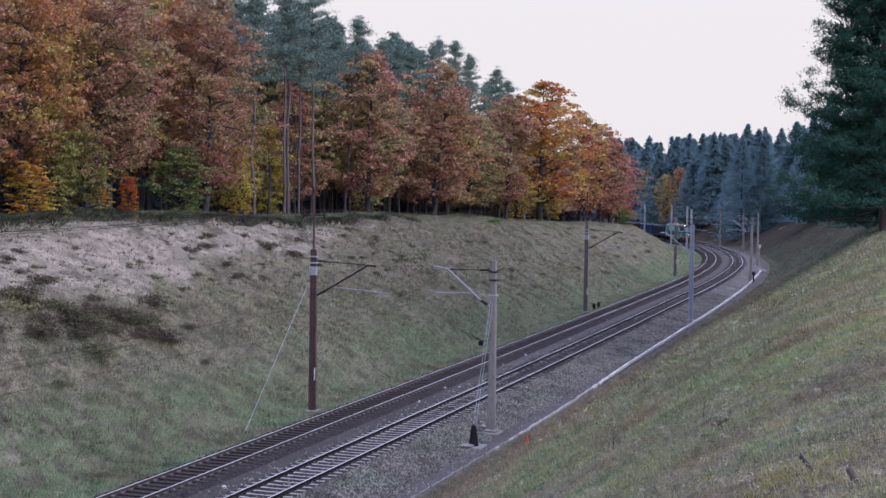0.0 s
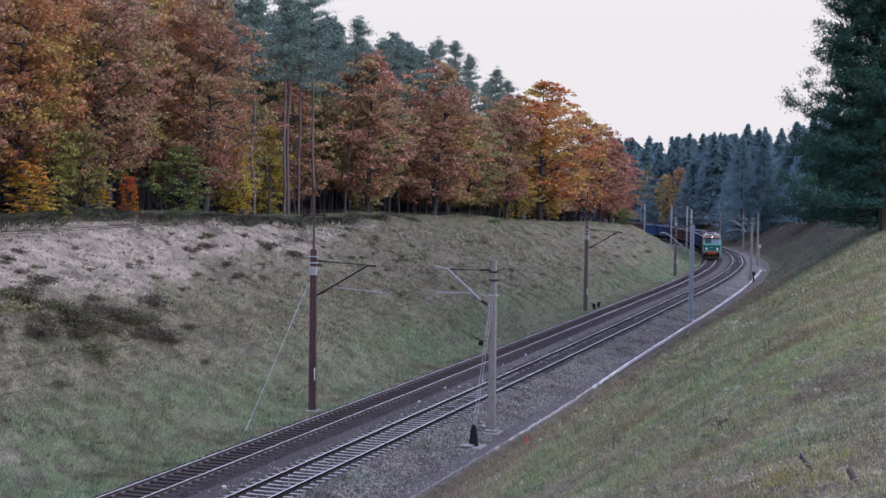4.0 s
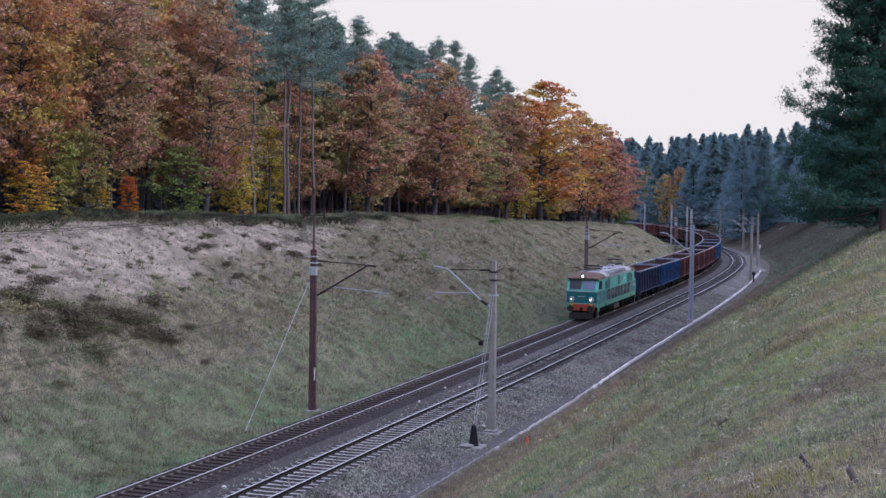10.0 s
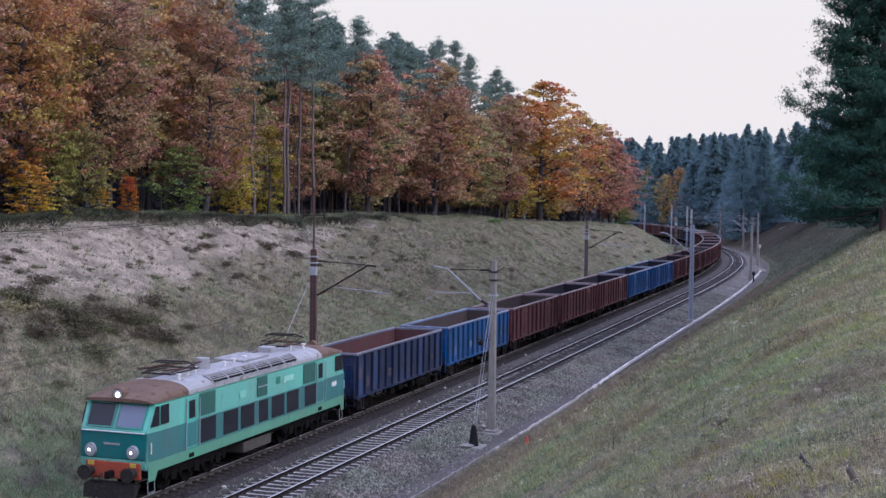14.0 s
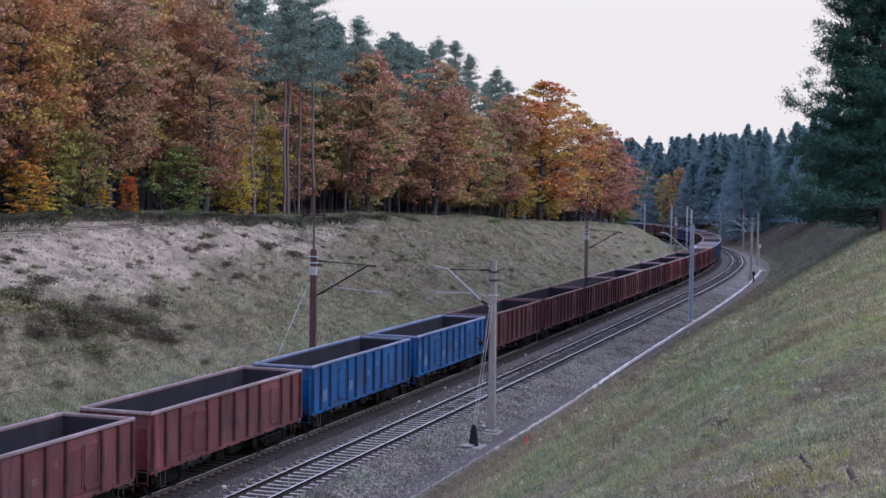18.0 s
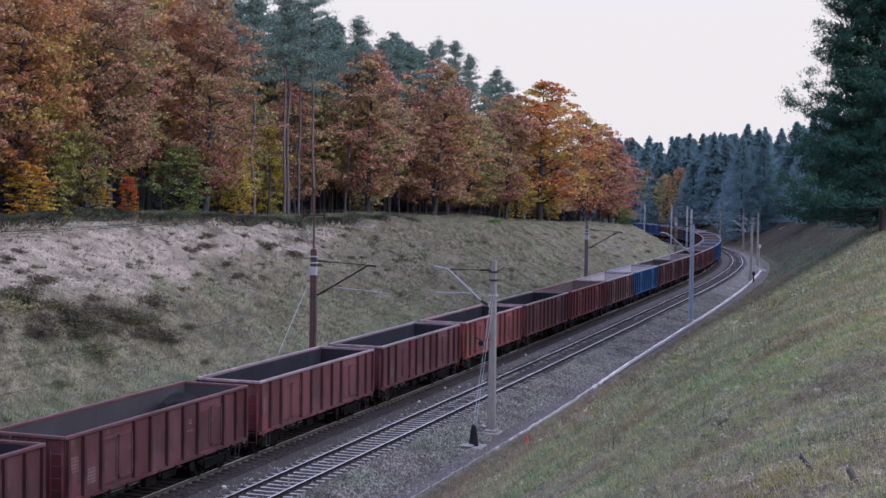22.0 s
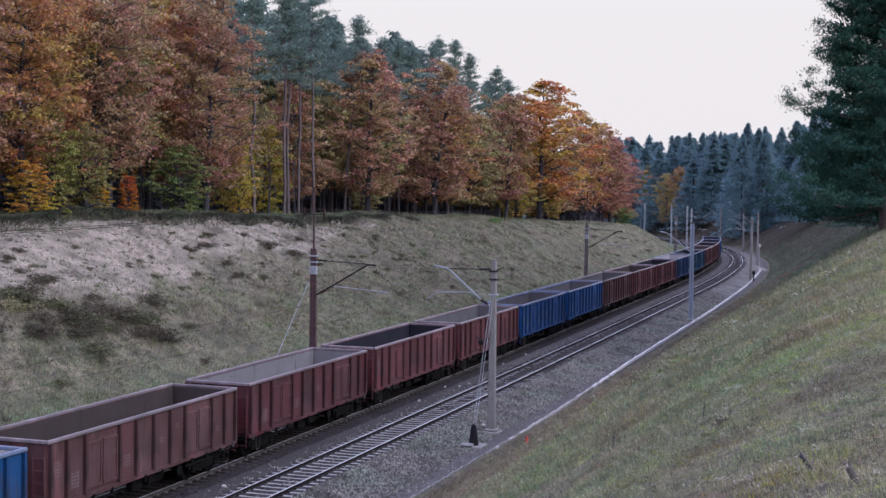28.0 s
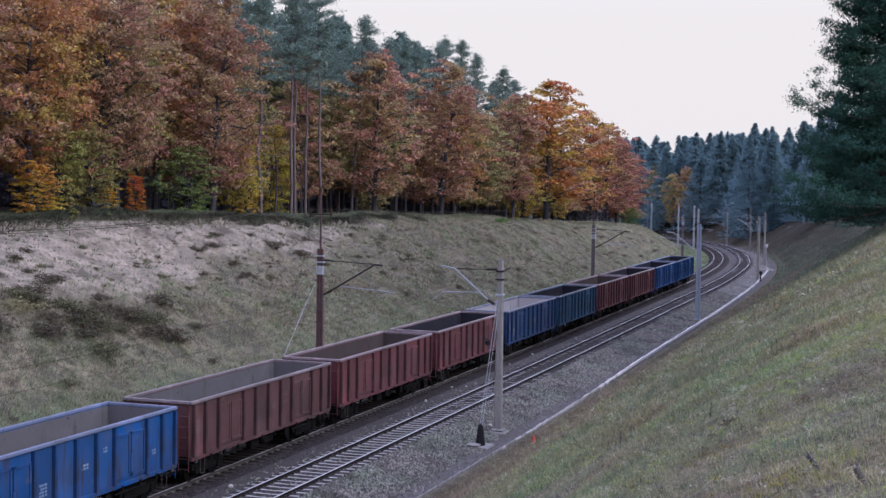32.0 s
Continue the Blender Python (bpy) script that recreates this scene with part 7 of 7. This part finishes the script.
for i, (colour, count, tall) in enumerate((((0.225, 0.165, 0.135), 90000, 0.22), ((0.27, 0.205, 0.155), 45000, 0.26))):
    n, s, lat = scatter(count, -6, 140, 9.5, 17.0, 280 + i, 1.1, lambda s, lat: 1 - smooth(12.5, 17.0, lat) * 0.9, 0.5)
    blades("withered_weeds", "brown withered weeds along the foot of the slope", n, s, lat, tall, 0.02, colour, 0.45, 380 + i, DRY_BLADE)


def low_weeds(label, n, s0, s1, l0, l1, colour, size, leaf, seed, mask=None, each=36):
    """Small leafy weeds and withered herbs among the grass."""
    n, s, lat = scatter(n, s0, s1, l0, l1, seed, 1.15, mask, 0.5)
    rng = np.random.default_rng(seed + 3)
    x, y, _ = line(s, lat)
    big = size * rng.uniform(0.4, 1.5, n)
    pick = np.repeat(np.arange(n), each)
    off = rng.normal(size=(len(pick), 3)) * big[pick][:, None] * (0.75, 0.75, 0.42)
    off[:, 2] = np.abs(off[:, 2])
    v, f = leaves_at(rng, np.stack([x, y, land(s, lat) + 0.01], 1)[pick] + off, np.full(len(pick), leaf), 0.0, 2.6, np.array((0, 0, 0.5)))
    ob = new("low_weeds", sheet("low_weeds", v, f, SLOPE_BLADE))
    ob.color = (*colour, 1)
    return tagged(ob, label, "weeds", kind="stuff")


for i, (colour, words, share, mask) in enumerate((((0.30, 0.255, 0.17), "withered straw-coloured herbs among the grass", 0.30, None), ((0.17, 0.13, 0.10), "dark brown dead herbs among the grass", 0.20, None), ((0.22, 0.225, 0.13), "grey-green leafy weeds among the grass", 0.26, lambda s, lat: smooth(11, 14, lat)),
                                                 ((0.36, 0.30, 0.105), "yellowing leafy weeds among the grass", 0.12, lambda s, lat: 0.25 + 0.75 * YELLOW_PATCH(s, lat)), ((0.44, 0.40, 0.33), "pale dry twigs and seed heads among the grass", 0.14, None))):
    low_weeds(words, int(1500 * share), -31, -13, 22.5, 28.5, colour, 0.075, 0.011, 800 + i, (lambda s, lat: seen_slope(s, lat) * (1 if mask is None else mask(s, lat))))
    low_weeds(words, int(2400 * share), -14, 16, 10.2, 28, colour, 0.13, 0.020, 820 + i, mask)
    low_weeds(words, int(1500 * share), 14, 64, 9.8, 27, colour, 0.22, 0.045, 840 + i, mask)


def turf_lip():
    """Grass and roots hanging over the edge of the bare sand."""
    rng = np.random.default_rng(51)
    n = 42000
    s = rng.uniform(5, 90, n)
    run = (crest_left(s) + 0.42) / 0.56 + (grain2(s / 3.0, 0 * s, 9) - 0.5) * 1.4
    lat = -3.1 - run * 1.022 - rng.normal(size=n) * 0.26 - 0.05
    blades("turf_lip", "dark turf overhanging the bare sand", n, s, lat, 0.24, 0.045, (0.085, 0.080, 0.062), 0.9, 52)
    tussocks("turf_top", "grey-green turf along the top of the bank", 2600, 5, 84, -24.5, -19.0, (0.17, 0.18, 0.12), 0.18, 0.045, 55, lambda s, lat: smooth(-0.2, 0.5, -lat - 3.1 - (crest_left(s) + 0.42) / 0.56 - 0.3), 1.0, 12, 0.2)


turf_lip()

HEATHER = [shrub(s, 1.0, 900, 0.07, 0.0) for s in (61, 62, 63)]
hr = random.Random(15)


def heather(s, lat, size, colour, words):
    x, y, z = spot(s, lat, -0.10)
    ob = tagged(new("heather_clump", HEATHER[hr.randrange(3)][1]), words, "shrub", "heather on the bank")
    ob.matrix_basis = Matrix.LocRotScale((x, y, z), Euler((0, 0, hr.uniform(0, 6))), (size * 1.25, size * 1.25, size * 0.75))
    ob.color = (*colour, 1)


BROWN_H, OLIVE_H = (0.094, 0.074, 0.057), (0.118, 0.112, 0.066)
for i in range(46):
    t = hr.random()
    heather(13 + 13 * t + hr.gauss(0, 1.8), -12.9 + 2.4 * t + hr.gauss(0, 1.1), hr.uniform(0.4, 0.95), hr.choice((BROWN_H, BROWN_H, OLIVE_H)), "dark brown heather clump on the grassy bank")
for i in range(100):
    s = hr.uniform(14, 72)
    heather(s, -hr.uniform(12.5, 18.5), hr.uniform(0.12, 0.42), hr.choice((BROWN_H, OLIVE_H)), "small dark heather clump on the sandy bank")
for i in range(60):
    heather(hr.uniform(60, 175), -hr.uniform(6.5, 15), hr.uniform(0.2, 0.5), hr.choice((BROWN_H, OLIVE_H)), "small dark heather clump in the grass")
heather(16.2, -12.9, 0.9, (0.24, 0.205, 0.125), "pale straw-topped clump on the bank")
for s, lat, size in ((39.7, -16.6, 0.55), (42.6, -17.0, 0.6), (42.1, -15.1, 0.5), (41.4, -13.9, 0.5), (37.2, -14.5, 0.4), (50.4, -16.2, 0.75), (53.2, -15.3, 0.8), (55.0, -14.3, 0.4), (17.0, -15.2, 0.4), (21.5, -16.8, 0.35)):
    heather(s, lat, size, BROWN_H, "dark brown heather clump on the sandy bank")
heather(111, -17.2, 0.7, (0.10, 0.16, 0.05), "small green bush at the top of the bank")
heather(113, -17.4, 0.6, (0.10, 0.16, 0.05), "small green bush at the top of the bank")


for s, lat, size in ((-22.0, 25.1, 0.20), (-22.6, 25.0, 0.14), (-25.2, 26.4, 0.10), (-25.0, 26.7, 0.08), (-24.4, 26.5, 0.07), (-12.5, 25.9, 0.16), (-26.4, 26.9, 0.09), (3.0, 17.0, 0.25), (-6.0, 22.0, 0.16)):
    heather(s, lat, size, BROWN_H, "small dark dead weed clump on the near slope")


def stumps():
    for s, lat, h, lean, words in ((-28.3, 26.5, 0.19, 38, "short dark broken stump leaning in the grass"), (-29.3, 26.85, 0.17, 24, "weathered grey stump in the grass")):
        x, y, z = spot(s, lat, -0.05)
        ob = thing("stump", words, "stump", pose(x, y, z, 0, -lean, 0))
        bm = bmesh.new()
        thick = 0.018 if lean > 30 else 0.028
        rod(bm, (0, 0, -0.05), (0.004, 0.003, h * 0.55), thick * 1.15, thick, 9)
        rod(bm, (0.004, 0.003, h * 0.53), (-0.004, 0, h), thick, thick * 0.8, 9)
        rod(bm, (thick * 0.4, 0, h * 0.9), (thick * 0.6, 0.006, h * 1.12), thick * 0.5, 0.003, 7)
        part("stem", bm, BARK if lean > 30 else WOOD, ob)
    for s, lat, h in ((-16.3, 22.5, 0.36), (8, 20, 0.4), (-20, 24.5, 0.22), (2, 24, 0.3)):
        x, y, z = spot(s, lat)
        ob = thing("dead_stalk", "thin dark dead stalk standing in the grass", "plant", Matrix.Translation((x, y, z)))
        part("stalk", rods(((0, 0, -0.05), (0.02, 0, h), 0.008, 0.004), ((0.01, 0, h * 0.6), (0.08, 0.03, h * 0.85), 0.006, 0.003), sides=5), BARK, ob)
    for s, lat, k in ((12, 11.2, 0), (13.1, 11.5, 1), (14.4, 11.35, 2), (16.2, 11.25, 3), (18, 11.2, 4)):
        x, y, z = spot(s, lat, -0.05)
        ob = thing("concrete_rubble", "pale broken concrete lump in the grass", "rubble", pose(x, y, z, 5 * k, 8, 30 * k))
        part("lump", boxes((-0.35, 0.35, -0.22, 0.22, -0.1, 0.14), bevel=0.06), CONCRETE, ob)


stumps()


# ---- what moves: the train runs down the line at an even pace ----
def motions():
    for car, behind, half in TRAIN:
        walk(car, [(t, ride(START - SPEED * t + behind, half)) for t in np.arange(0, 32.01, 0.5).tolist()])


motions()
